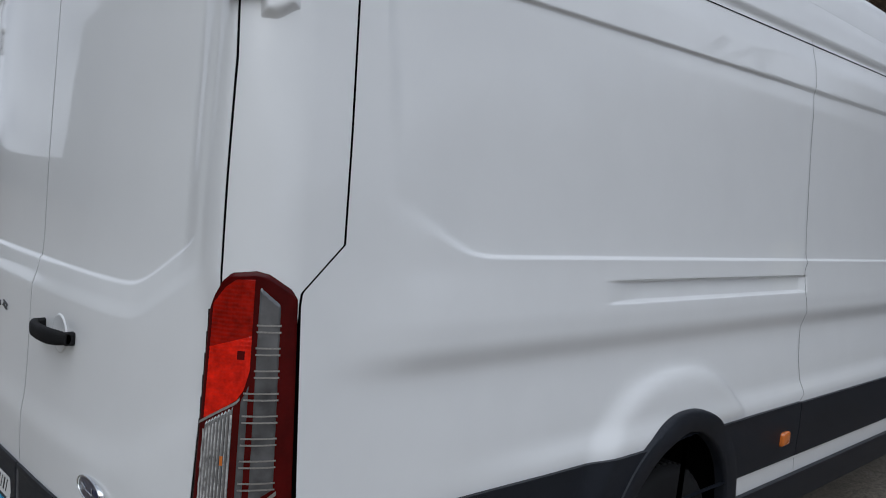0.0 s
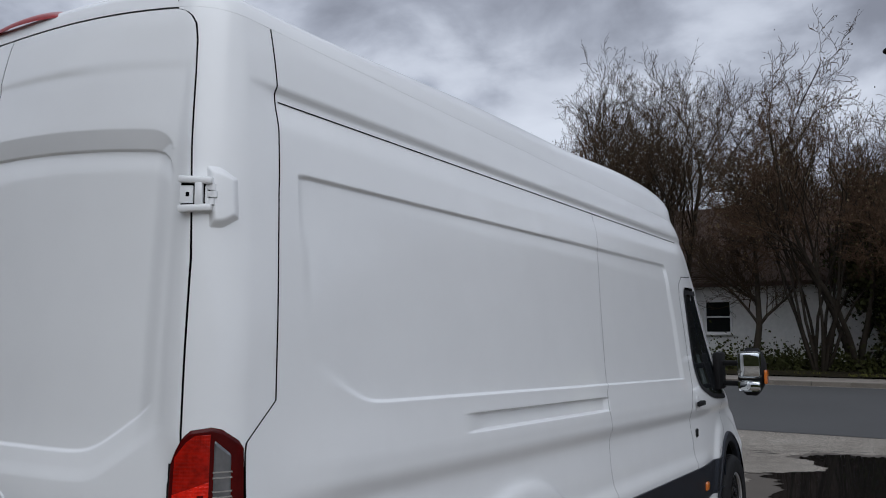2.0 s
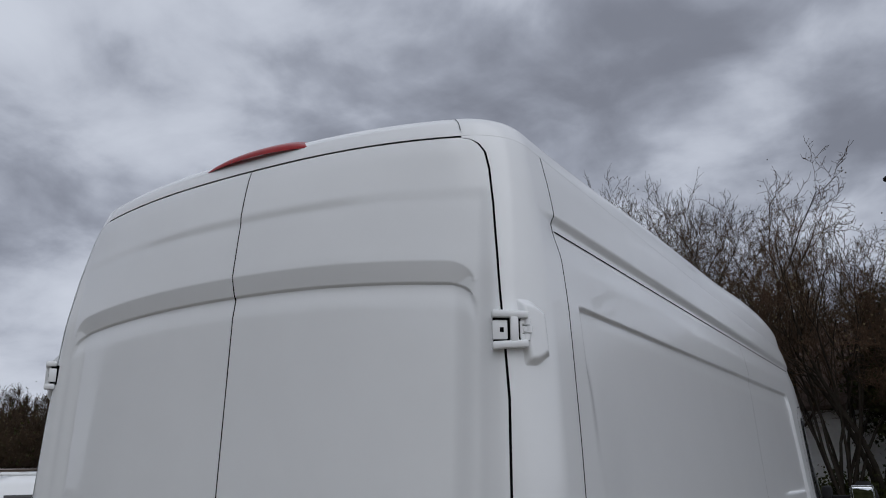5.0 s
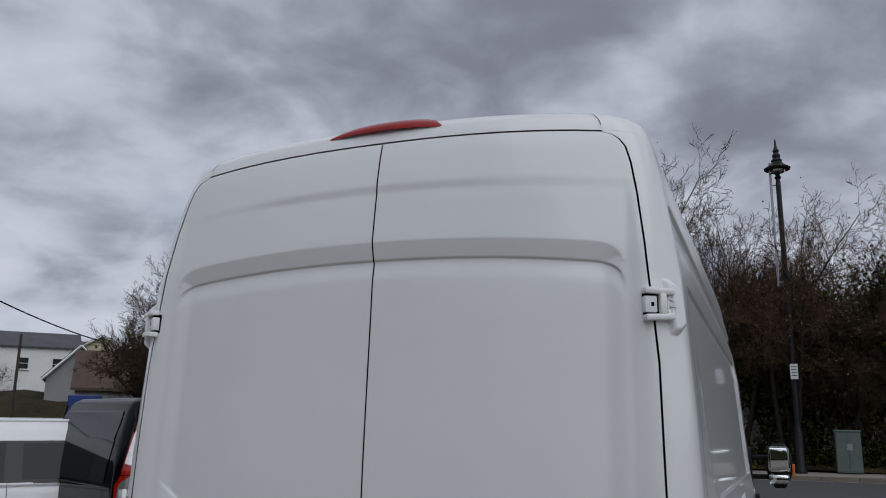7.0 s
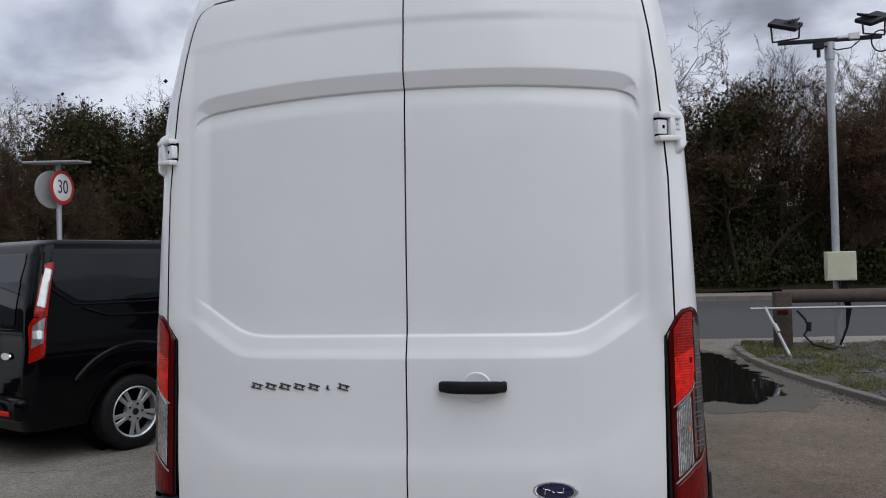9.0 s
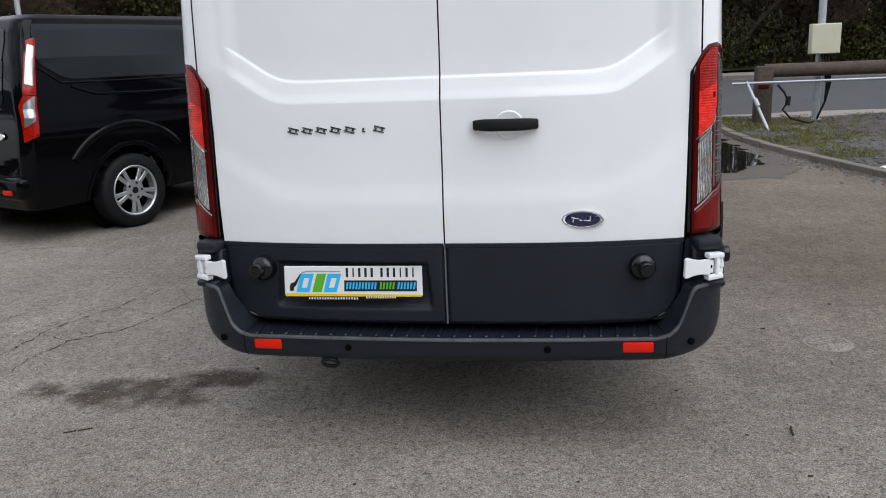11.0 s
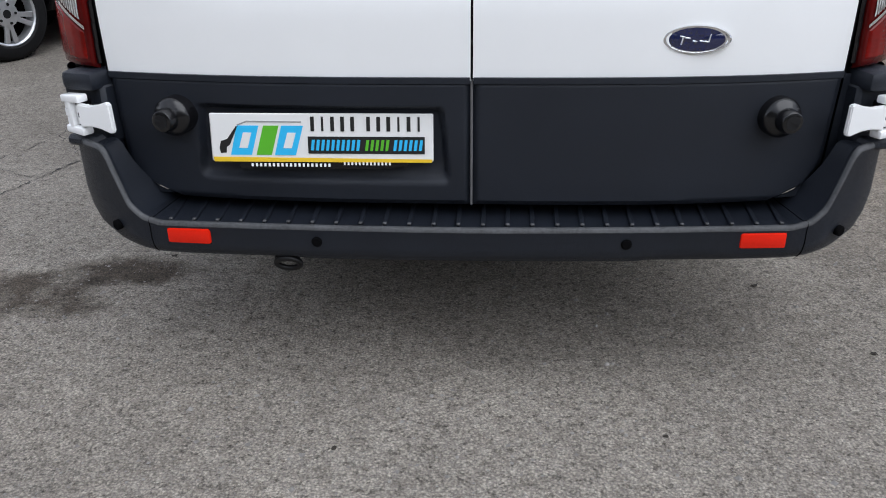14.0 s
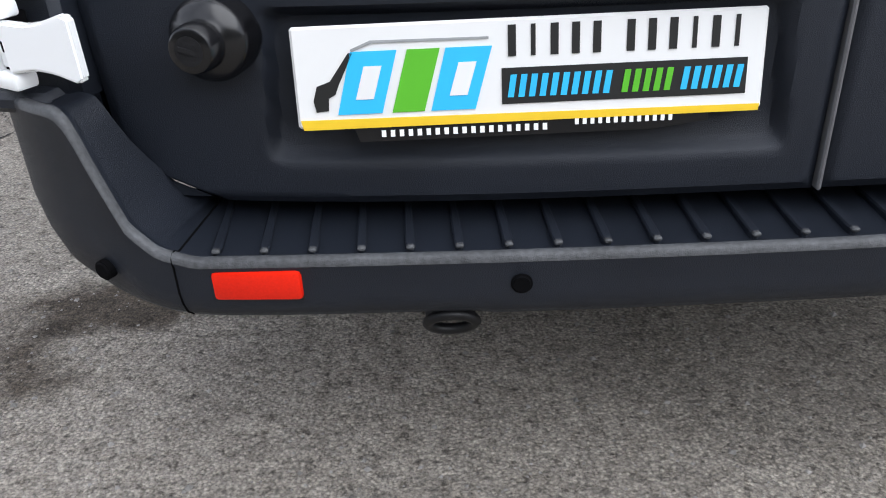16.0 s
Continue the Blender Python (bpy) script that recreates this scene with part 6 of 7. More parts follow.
# added dark filler, hides bright ground seen between doors and step
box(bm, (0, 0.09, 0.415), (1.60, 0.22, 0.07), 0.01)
part("rear_crossmember", bm, M_GAP, van, "dark chassis crossmember and added dark filler behind the bumper")
# short joints in the roof over the rear door corners
for sgn in (1, -1):
    rows_r = []
    for k in np.linspace(0.002, 0.16, 24):
        q = roof_ring(np.array([0.955, 0.9585]), k)
        q[:, 2] += 0.0012
        q[:, 1] -= 0.0008
        rows_r.append(q)
    link("roof_joint", grid("roof_joint", mirrored(np.array(rows_r), sgn)), M_SEAL, van, "thin grey roof joint")
# windscreen band over the front
z = np.linspace(1.42, 2.16, 16)[None, :]
for sgn in (1, -1):
    p = shell(np.linspace(3.35, 5, 30)[:, None], z, 0.006)
    link("windscreen", grid("windscreen", mirrored(p, sgn), flip=sgn > 0), M_GLASSDK, van, "dark windscreen half")


# ---- other vehicles ----
def car_shell(levels, rad, n_lv=34):
    """Rounded-rectangle rings up a car: levels are (z, half width, rear y, front y)."""
    lv = np.array(levels, float)
    t = np.linspace(0, 1, len(lv))
    tt = np.linspace(0, 1, n_lv)
    v = np.stack([np.interp(tt, t, lv[:, k]) for k in range(4)], 1)
    k = np.ones(3) / 3
    for c in range(4):
        v[1:-1, c] = np.convolve(v[:, c], k, "valid")
    rings = []
    for z, w, a, b in v:
        r = min(rad, w * 0.9)
        ring = []
        for cx, cy, a0 in ((w - r, b - 2 * r, 0), (-(w - r), b - 2 * r, 90), (-(w - r), a + r * 0.8, 180), (w - r, a + r * 0.8, 270)):
            for q in np.linspace(0, 90, 9):
                an = radians(a0 + q)
                ry_ = 2 * r if a0 < 180 else r * 0.8
                ring.append((cx + r * math.cos(an), cy + ry_ * math.sin(an), z))
        rings.append(ring + ring[:1])
    p = np.array(rings)
    top = p[-1].copy()
    caps = [p]
    for k_ in (0.25, 0.6, 0.98):
        q = top.copy()
        c = q[:-1].mean(0)
        q[:, 0] = q[:, 0] * (1 - k_)
        q[:, 1] += k_ * (np.clip(q[:, 1], c[1] - 0.5, c[1] + 0.5) - q[:, 1])
        q[:, 2] += 0.03 * math.sin(k_ * math.pi / 2)
        caps.append(q[None])
    return np.concatenate(caps)


def car_mesh(levels, rad, wheels_, r):
    """The car's skin with its wheel openings cut out."""
    p = car_shell(levels, rad, 60)
    n_ = p.shape[1]
    q = np.concatenate([p[:, :1]] + [p[:, k:k + 1] + (p[:, k + 1:k + 2] - p[:, k:k + 1]) * t for k in range(n_ - 1) for t in (np.linspace(0, 1, 61)[1:] if k % 9 == 8 else np.ones(1))], 1)
    c = (q[:-1, :-1] + q[1:, 1:]) / 2
    keep = np.ones(c.shape[:2], bool)
    for y, z in wheels_:
        keep &= np.hypot(c[..., 1] - y, c[..., 2] - z) > r
    return grid("body", q, keep)


def on_side(levels, y, z, off, sgn=1):
    lv = np.array(levels, float)
    w = np.interp(z, lv[:, 0], lv[:, 1])
    return np.stack([sgn * (w + off), y + 0 * z, z + 0 * y], -1)


def patch_poly(name, fn, poly, mat, parent, label="", n_=26, k=0.02):
    """A patch inside a convex outline (a, z) laid on a surface fn(a, z)."""
    pa = np.array(poly)
    a = np.linspace(pa[:, 0].min(), pa[:, 0].max(), n_)[:, None]
    z = np.linspace(pa[:, 1].min(), pa[:, 1].max(), n_)[None, :]
    sd = edges(poly)
    area = sum(p0[0] * p1[1] - p1[0] * p0[1] for p0, p1 in zip(poly, poly[1:] + poly[:1]))
    if area < 0:
        sd = edges(poly[::-1])
    d = inside(a + 0 * z, z + 0 * a, sd, k)
    kk = (d[:-1, :-1] > 0) & (d[1:, 1:] > 0)
    return link(name, grid(name, fn(a + 0 * z, z + 0 * a), kk), mat, parent, label)


BV = [(0.30, 0.86, 0.06, 4.90), (0.45, 0.93, 0.0, 4.96), (0.75, 0.965, 0.0, 4.96), (0.95, 0.975, 0.02, 4.9), (1.08, 0.965, 0.03, 4.7), (1.15, 0.95, 0.035, 4.35), (1.30, 0.935, 0.05, 4.1), (1.55, 0.895, 0.10, 3.75), (1.78, 0.845, 0.17, 3.35), (1.87, 0.81, 0.22, 3.15), (1.905, 0.76, 0.28, 3.0)]


def black_van():
    v = thing("black_van", "glossy black mid-size panel van with silver alloy wheels", "van")
    me_ = car_mesh(BV, 0.14, ((0.98, 0.345), (3.90, 0.345)), 0.41)
    link("body", me_, M_BLACKPAINT, v, "glossy black bodywork")
    lv = np.array(BV)

    def rear(x, z, off=0.0):
        ya = np.interp(z, lv[:, 0], lv[:, 2])
        w = np.interp(z, lv[:, 0], lv[:, 1])
        return np.stack([x, ya + 0.11 * np.clip((np.abs(x) - w + 0.14) / 0.14, 0, 1) ** 2 - off, z], -1)

    patch_poly("rear_window", lambda a, z: rear(a, z, 0.006), [(-0.70, 1.18), (0.70, 1.18), (0.70, 1.30), (0.66, 1.80), (-0.66, 1.80), (-0.70, 1.30)], M_GLASSDK, v, "dark tailgate window", 110)
    for sgn in (1, -1):
        patch_poly("side_window", lambda a, z: on_side(BV, a, z, 0.004, sgn), [(0.24, 1.52), (0.46, 1.37), (2.7, 1.36), (2.7, 1.82), (0.27, 1.83)], M_GLASSDK, v, "dark glossy side window", 190)
        for nm_, line in (("window_ledge", [(0.20, 1.84), (0.17, 1.53), (0.42, 1.345), (0.9, 1.338), (1.8, 1.335), (2.8, 1.335)]), ("side_crease", [(0.50, 1.31), (0.72, 1.235), (1.2, 1.222), (2.0, 1.218), (2.9, 1.218)])):
            fine = [(a0 + (b0 - a0) * t, c0 + (d0 - c0) * t) for (a0, c0), (b0, d0) in zip(line, line[1:]) for t in np.linspace(0, 1, 7)[:-1]] + [line[-1]]
            tube(nm_, [tuple(on_side(BV, np.array(y), np.array(z), 0.001, sgn)) for y, z in fine], 0.010 if nm_ == "window_ledge" else 0.014, M_BLACKPAINT, v, "glossy black pressed edge", 10)
        tl_ = new("tail_light")
        tl_.parent = v
        tl_["label"] = "slim red and clear tail light"

        def corner(a, z, off=0.030, sgn=sgn):
            w = np.interp(z, lv[:, 0], lv[:, 1])
            ya = np.interp(z, lv[:, 0], lv[:, 2])
            th = a * math.pi / 2
            return np.stack([sgn * (w - 0.13 + (0.13 + off) * np.sin(th)), ya + 0.12 - (0.12 + off) * np.cos(th) + 0.01, z], -1)

        patch_poly("lower_lens", corner, [(0.36, 0.88), (0.86, 0.93), (0.945, 1.26), (0.50, 1.26), (0.32, 1.18)], M_REDUPPER, tl_, "red lens", 90, 0.01)
        patch_poly("upper_lens", corner, [(0.50, 1.255), (0.945, 1.255), (1.0, 1.62), (0.96, 1.72), (0.66, 1.70)], M_REDUPPER, tl_, "red lens frame", 90, 0.01)
        patch_poly("clear_lens", lambda a, z: corner(a, z, 0.036), [(0.58, 1.35), (0.86, 1.33), (0.94, 1.65), (0.71, 1.67)], M_CLEARLENS, tl_, "clear upper lens", 60, 0.006)
        patch_poly("clear_lens", lambda a, z: corner(a, z, 0.036), [(0.42, 1.00), (0.80, 1.05), (0.87, 1.26), (0.48, 1.19)], M_CLEARLENS, tl_, "clear lower lens", 60, 0.006)
        rows_a = []
        for a in np.linspace(radians(-5), radians(185), 40):
            ring = []
            for r, o in ((0.40, -0.10), (0.405, 0.006), (0.43, 0.014), (0.455, 0.004)):
                y, z = 0.98 + r * math.cos(a), 0.345 + r * math.sin(a)
                ring.append((sgn * (float(np.interp(z, lv[:, 0], lv[:, 1])) + o), y, z))
            rows_a.append(ring)
        link("wheel_arch", grid("wheel_arch", np.array(rows_a), flip=sgn > 0), M_BLACKPAINT, v, "black arch lip")
        pts_ = [(sgn * 0.945, 0.98 + 0.61 * 1.12 * math.cos(t), 0.345 + 0.61 * math.sin(t)) for t in np.linspace(radians(36), radians(146), 40)]
        tube("arch_flare", pts_, 0.042, M_BLACKPAINT, v, "raised glossy flare over the arch", 12)
        for y in (0.98, 3.90):
            bm_ = bmesh.new()
            b3 = bmesh.new()
            bmesh.ops.create_cone(b3, cap_ends=True, segments=40, radius1=0.40, radius2=0.40, depth=0.03)
            join(bm_, b3, Matrix.Translation((sgn * 0.72, y, 0.345)) @ Euler((0, radians(90), 0)).to_matrix().to_4x4())
            part("wheel_well", bm_, M_GAP, v)
            wheel(v, sgn * 0.865, y, 0.338, 0.338, 0.215, sgn, M_ALLOY, 5, 0.69)
    bm_ = bmesh.new()
    box(bm_, (0, 0.02, 0.50), (1.78, 0.16, 0.20), 0.05, seg=3)
    part("rear_bumper", bm_, M_BLACKPAINT, v, "black rear bumper", True)
    for sgn in (1, -1):
        bm_ = bmesh.new()
        box(bm_, (sgn * 0.70, -0.062, 0.47), (0.13, 0.02, 0.04), 0.005)
        part("reflector", bm_, M_REFLECT, v, "red bumper reflector")
    bm_ = bmesh.new()
    lathe(bm_, [(0.075, 0.0), (0.07, 0.012), (0.0, 0.014)], 30, Matrix.Translation((0.60, 0.008, 0.93)) @ Euler((radians(90), 0, 0)).to_matrix().to_4x4() @ Matrix.Diagonal((1, 0.42, 1, 1)))
    part("oval_badge", bm_, M_CHROME, v, "small chrome oval badge", True)
    bm_ = bmesh.new()
    box(bm_, (0, 0.9, 0.36), (1.3, 1.5, 0.25), 0.03)
    part("underbody", bm_, M_GAP, v)
    rows_a = [[(x, float(np.interp(z, lv[:, 0], lv[:, 2])) - 0.004, z) for z in (1.150, 1.156)] for x in np.linspace(-0.66, 0.66, 10)]
    link("tailgate_trim", grid("tailgate_trim", np.array(rows_a)), M_CHROME, v, "thin bright tailgate crease")
    return v


bv = black_van()
bv.matrix_world = Matrix.Translation((-4.25, 3.72, 0)) @ Euler((0, 0, radians(-24))).to_matrix().to_4x4() @ Matrix.Translation((-0.40, -0.42, 0))

MPV = [(0.22, 0.80, 0.10, 4.45), (0.45, 0.88, 0.02, 4.52), (0.70, 0.905, 0.0, 4.5), (0.92, 0.90, 0.02, 4.3), (1.02, 0.88, 0.05, 3.7), (1.20, 0.82, 0.16, 3.2), (1.45, 0.74, 0.36, 2.75), (1.58, 0.68, 0.50, 2.45), (1.64, 0.60, 0.62, 2.2)]


def estate_car(name, label, paint, k=1.0):
    v = thing(name, label, "car")
    lv = [(z * k, w, a, b) for z, w, a, b in MPV]
    link("body", car_mesh(lv, 0.16, ((0.85, 0.34), (3.55, 0.34)), 0.37), paint, v, "painted bodywork")
    la = np.array(lv)
    for sgn in (1, -1):
        patch_poly("window_band", lambda y, z: on_side(lv, y, z, 0.003, sgn), [(0.50, 1.10 * k), (3.10, 1.085 * k), (2.98, 1.475 * k), (0.62, 1.475 * k)], M_GLOSSBLK, v, "gloss black window pillars", 40, 0.01)
        for a, b, nm in ((0.55, 1.22, "quarter_window"), (1.30, 2.20, "rear_side_window"), (2.28, 3.05, "front_side_window")):
            patch_poly(nm, lambda y, z: on_side(lv, y, z, 0.006, sgn), [(a, 1.125 * k), (b, 1.10 * k), (b - (0.10 if b > 3 else 0), 1.46 * k), (a + (0.10 if a < 1 else 0), 1.46 * k)], M_GLASSDK, v, "dark side glass", 24, 0.012)
        rows_a = [[on_side(lv, np.array(y), np.array(z), o, sgn) for z, o in ((1.072 * k, 0.010), (1.090 * k, 0.013))] for y in np.linspace(0.5, 3.1, 12)]
        link("window_trim", grid("window_trim", np.array(rows_a)), M_CHROME, v, "thin chrome window trim")
        for y in (1.22, 2.24):
            rows_a = [[on_side(lv, np.array(yy_), np.array(z), 0.003, sgn) for yy_ in (y - 0.003, y + 0.003)] for z in np.linspace(0.4 * k, 1.10 * k, 10)]
            link("door_gap", grid("door_gap", np.array(rows_a)), M_GAP, v)
        for y in (1.42, 2.42):
            bm_ = bmesh.new()
            box(bm_, (sgn * (float(np.interp(0.95 * k, la[:, 0], la[:, 1])) + 0.02), y, 0.95 * k), (0.03, 0.19, 0.028), 0.01, seg=2)
            part("door_handle", bm_, paint, v, "body-coloured door handle", True)
        bm_ = bmesh.new()
        box(bm_, (sgn * 0.60, 1.5, 1.645 * k), (0.04, 1.9, 0.03), 0.01)
        part("roof_rail", bm_, paint, v, "slim roof rail", True)
        for y in (0.85, 3.55):
            bm_ = bmesh.new()
            b3 = bmesh.new()
            bmesh.ops.create_cone(b3, cap_ends=True, segments=36, radius1=0.37, radius2=0.37, depth=0.03)
            join(bm_, b3, Matrix.Translation((sgn * 0.66, y, 0.34)) @ Euler((0, radians(90), 0)).to_matrix().to_4x4())
            part("wheel_well", bm_, M_GAP, v)
            wheel(v, sgn * 0.80, y, 0.33, 0.33, 0.20, sgn, M_ALLOY, 5, 0.64)
        bm_ = bmesh.new()
        box(bm_, (sgn * 0.72, 0.12, 0.98 * k), (0.16, 0.14, 0.22), 0.03, seg=2)
        part("tail_light", bm_, M_DARKRED, v, "dark red tail light", True)
    bm_ = bmesh.new()
    box(bm_, (0, 0.42, 1.615 * k), (1.10, 0.34, 0.035), 0.012, seg=2)
    part("spoiler", bm_, paint, v, "roof spoiler", True)
    patch_poly("rear_window", lambda x, z: np.stack([x, np.interp(z, la[:, 0], la[:, 2]) - 0.005, z], -1), [(-0.56, 1.06 * k), (0.56, 1.06 * k), (0.46, 1.52 * k), (-0.46, 1.52 * k)], M_GLASSDK, v, "dark rear window", 24)
    return v


wc = estate_car("white_car", "white family car with dark windows parked beyond the black van", M_PAINT, 1.03)
wc.matrix_world = Matrix.Translation((-6.7, 2.72, 0)) @ Euler((0, 0, radians(-32))).to_matrix().to_4x4()
bc = estate_car("bronze_car", "dull bronze car parked behind the white car", M_CARBROWN, 1.05)
bc.matrix_world = Matrix.Translation((-11.0, 4.2, 0)) @ Euler((0, 0, radians(-40))).to_matrix().to_4x4()


# ---- street furniture ----
lamp = thing("street_lamp", "tall black heritage street lamp on the far pavement", "street lamp", (1.80, 22.4, 0.46))
bm = bmesh.new()
lathe(bm, [(0.16, 0), (0.16, 0.1), (0.13, 0.15), (0.13, 1.1), (0.10, 1.2), (0.085, 1.3), (0.07, 8.2), (0.06, 8.35)], 16)
part("column", bm, M_BLACKIRON, lamp, "black tapered column", True)
bm = bmesh.new()
lathe(bm, [(0.05, 8.35), (0.10, 8.42), (0.06, 8.48), (0.10, 8.62), (0.36, 8.66), (0.37, 8.70), (0.20, 8.82), (0.14, 8.90), (0.16, 8.94), (0.10, 9.02), (0.12, 9.10), (0.07, 9.18), (0.09, 9.25), (0.04, 9.36), (0.012, 9.62)], 20)
part("lantern", bm, M_BLACKIRON, lamp, "black lantern with a spiked finial", True)
bm = bmesh.new()
lathe(bm, [(0.08, 8.60), (0.22, 8.64), (0.20, 8.58), (0.0, 8.55)], 16)
part("lamp_glass", bm, M_CLEARLENS, lamp, "frosted lamp glass", True)
bm = bmesh.new()
rod(bm, (-0.20, 0.05, 5.2), (-0.20, 0.05, 8.9), 0.035)
rod(bm, (-0.20, 0.05, 5.3), (0, 0, 5.3), 0.02)
rod(bm, (-0.20, 0.05, 8.2), (0, 0, 8.2), 0.02)
part("side_pipe", bm, M_GALV, lamp, "grey pipe strapped to the column", True)
bm = bmesh.new()
box(bm, (0.02, -0.12, 2.75), (0.20, 0.012, 0.42), 0.004)
part("notice", bm, M_WHITE, lamp, "small white notice plate")
bm = bmesh.new()
for k in range(4):
    box(bm, (0.02, -0.128, 2.88 - 0.08 * k), (0.14, 0.004, 0.02))
part("notice_bars", bm, M_INK, lamp, "grey writing bars")

cab = thing("street_cabinet", "green steel street cabinet on the far pavement", "cabinet", (3.05, 23.0, 0.46))
bm = bmesh.new()
box(bm, (0, 0, 0.58), (0.64, 0.38, 1.10), 0.012)
part("body", bm, M_GREENBOX, cab)
bm = bmesh.new()
box(bm, (0, 0, 1.15), (0.69, 0.43, 0.05), 0.012)
part("cap", bm, M_GREENBOX, cab, "overhanging lid")
for sgn in (-1, 1):
    bm = bmesh.new()
    box(bm, (sgn * 0.155, -0.197, 0.58), (0.295, 0.014, 1.0), 0.004)
    part("door", bm, M_GREENBOX, cab)
bm = bmesh.new()
box(bm, (0.03, -0.207, 0.72), (0.14, 0.006, 0.17))
part("sticker", bm, M_SIGNGREY, cab, "pale sticker")

fp = thing("floodlight_pole", "galvanised steel pole carrying two black floodlights", "floodlight pole", (4.42, 11.05, float(rise(11.0)) + 0.05))
bm = bmesh.new()
rod(bm, (0, 0, 0), (0, 0, 4.72), 0.058, n=20)
lathe(bm, [(0.10, 0.0), (0.10, 0.02), (0.06, 0.03)], 20)
part("pole", bm, M_GALV, fp, "grey galvanised tube", True)
bm = bmesh.new()
rod(bm, (0, 0, 4.58), (0, 0, 4.86), 0.075, n=20)
part("collar", bm, M_GALV, fp, "", True)
bm = bmesh.new()
box(bm, (0, 0, 4.90), (1.55, 0.07, 0.06), 0.006)
part("crossbar", bm, M_BLACKIRON, fp, "dark crossbar")
bm = bmesh.new()
box(bm, (0.36, -0.02, 4.93), (0.16, 0.09, 0.11), 0.01)
box(bm, (0.20, -0.02, 4.93), (0.18, 0.05, 0.05), 0.01)
part("junction_box", bm, M_WHITE, fp, "pale junction box", True)
bm = bmesh.new()
box(bm, (-0.18, -0.06, 4.80), (0.16, 0.09, 0.10), 0.01)
rod(bm, (-0.18, -0.06, 4.62), (-0.18, -0.06, 4.76), 0.03)
part("camera_unit", bm, M_BLACKIRON, fp, "small dark unit under the crossbar", True)
for sgn in (-1, 1):
    fl = new("floodlight")
    fl.parent = fp
    fl.matrix_local = Matrix.Translation((sgn * 0.66, -0.02, 5.0)) @ Euler((0, 0, radians(25 * sgn))).to_matrix().to_4x4()
    bm = bmesh.new()
    box(bm, (0, 0, 0.19), (0.46, 0.32, 0.07), 0.015, Euler((radians(28), radians(-20 * sgn), 0)).to_matrix(), 2)
    part("lamp_body", bm, M_BLACKIRON, fl, "black finned floodlight")
    for k in range(8):
        bm = bmesh.new()
        box(bm, (-0.18 + k * 0.05, 0.02, 0.235), (0.008, 0.24, 0.04), 0, Euler((radians(28), radians(-20 * sgn), 0)).to_matrix())
        part("fin", bm, M_BLACKIRON, fl)
    bm = bmesh.new()
    box(bm, (0, -0.005, 0.150), (0.40, 0.26, 0.012), 0.004, Euler((radians(28), radians(-20 * sgn), 0)).to_matrix())
    part("lamp_glass", bm, M_GLASSDK, fl, "dark floodlight glass")
    bm = bmesh.new()
    for a, b in (((-0.22, 0, 0.19), (-0.20, 0, -0.06)), ((0.22, 0, 0.19), (0.20, 0, -0.06)), ((-0.20, 0, -0.06), (0.20, 0, -0.06))):
        rod(bm, a, b, 0.014, n=8)
    part("yoke", bm, M_BLACKIRON, fl, "", True)
pts = [(0.75 + 0.14 * math.cos(a), -0.05, 4.82 + 0.17 * math.sin(a)) for a in np.linspace(0.6, 6.0, 18)]
tube("cable_loop", pts, 0.012, M_RUBBER, fp, "loop of black cable")
tube("cable", [(-0.1, -0.05, 4.8), (0.1, -0.06, 4.72), (0.3, -0.06, 4.74), (0.45, -0.05, 4.86)], 0.010, M_RUBBER, fp, "hanging black cable")
bx = new("switch_box")
bx.parent = fp
bx["label"] = "cream plastic switch box"
bm = bmesh.new()
box(bm, (0.02, -0.13, 1.28), (0.44, 0.16, 0.46), 0.012, seg=2)
part("case", bm, M_CREAMBOX, bx, "", True)
bm = bmesh.new()
box(bm, (0.02, -0.213, 1.28), (0.42, 0.012, 0.44), 0.004)
for a in (-1, 1):
    for c in (-1, 1):
        box(bm, (0.02 + a * 0.17, -0.221, 1.28 + c * 0.18), (0.03, 0.008, 0.03), 0.004)
part("lid", bm, M_CREAMBOX, bx)
for dx in (0.0, 0.05, 0.09):
    tube("cable", [(0.0 + dx, -0.12, 1.06), (0.02 + dx, -0.13, 0.9), (0.10 + dx * 0.6, -0.13, 0.6), (0.10, -0.10, 0.3), (0.02, -0.08, 0.08), (0.0, -0.06, 0.0)], 0.018, M_RUBBER, fp, "black cable")

ky0 = float(rise(10.6)) + 0.05
bar = thing("timber_barrier", "low barrier of weathered round timber", "barrier", (3.52, 10.75, ky0))
bm = bmesh.new()
box(bm, (0, 0, 0.42), (0.25, 0.25, 0.98), 0.03, seg=2)
part("post", bm, M_TIMBER, bar, "dark weathered post", True)
bm = bmesh.new()
rod(bm, (0.0, 0.0, 0.835), (5.2, 0.0, 0.835), 0.105, n=18)
part("rail", bm, M_TIMBER, bar, "round timber rail", True)
bm = bmesh.new()
box(bm, (5.1, 0, 0.42), (0.25, 0.25, 0.98), 0.03, seg=2)
part("post", bm, M_TIMBER, bar, "", True)
bm = bmesh.new()
box(bm, (-0.02, -0.135, 0.60), (0.16, 0.02, 0.06), 0.004)
part("bracket", bm, M_DARKRED, bar, "rusty red bracket")
gate = thing("barrier_pole", "thin galvanised barrier pole on a slanting strut", "barrier", (3.1, 10.1, ky0))
bm = bmesh.new()
rod(bm, (-0.12, 0.32, 0.665), (5.6, 0.55, 0.685), 0.020, n=12)
part("pole", bm, M_GALV, gate, "", True)
bm = bmesh.new()
rod(bm, (0.10, 0.33, 0.685), (0.36, -0.18, -0.06), 0.024, n=12)
rod(bm, (0.19, 0.12, 0.44), (0.23, 0.05, 0.33), 0.034, n=12)
part("strut", bm, M_GALV, gate, "", True)
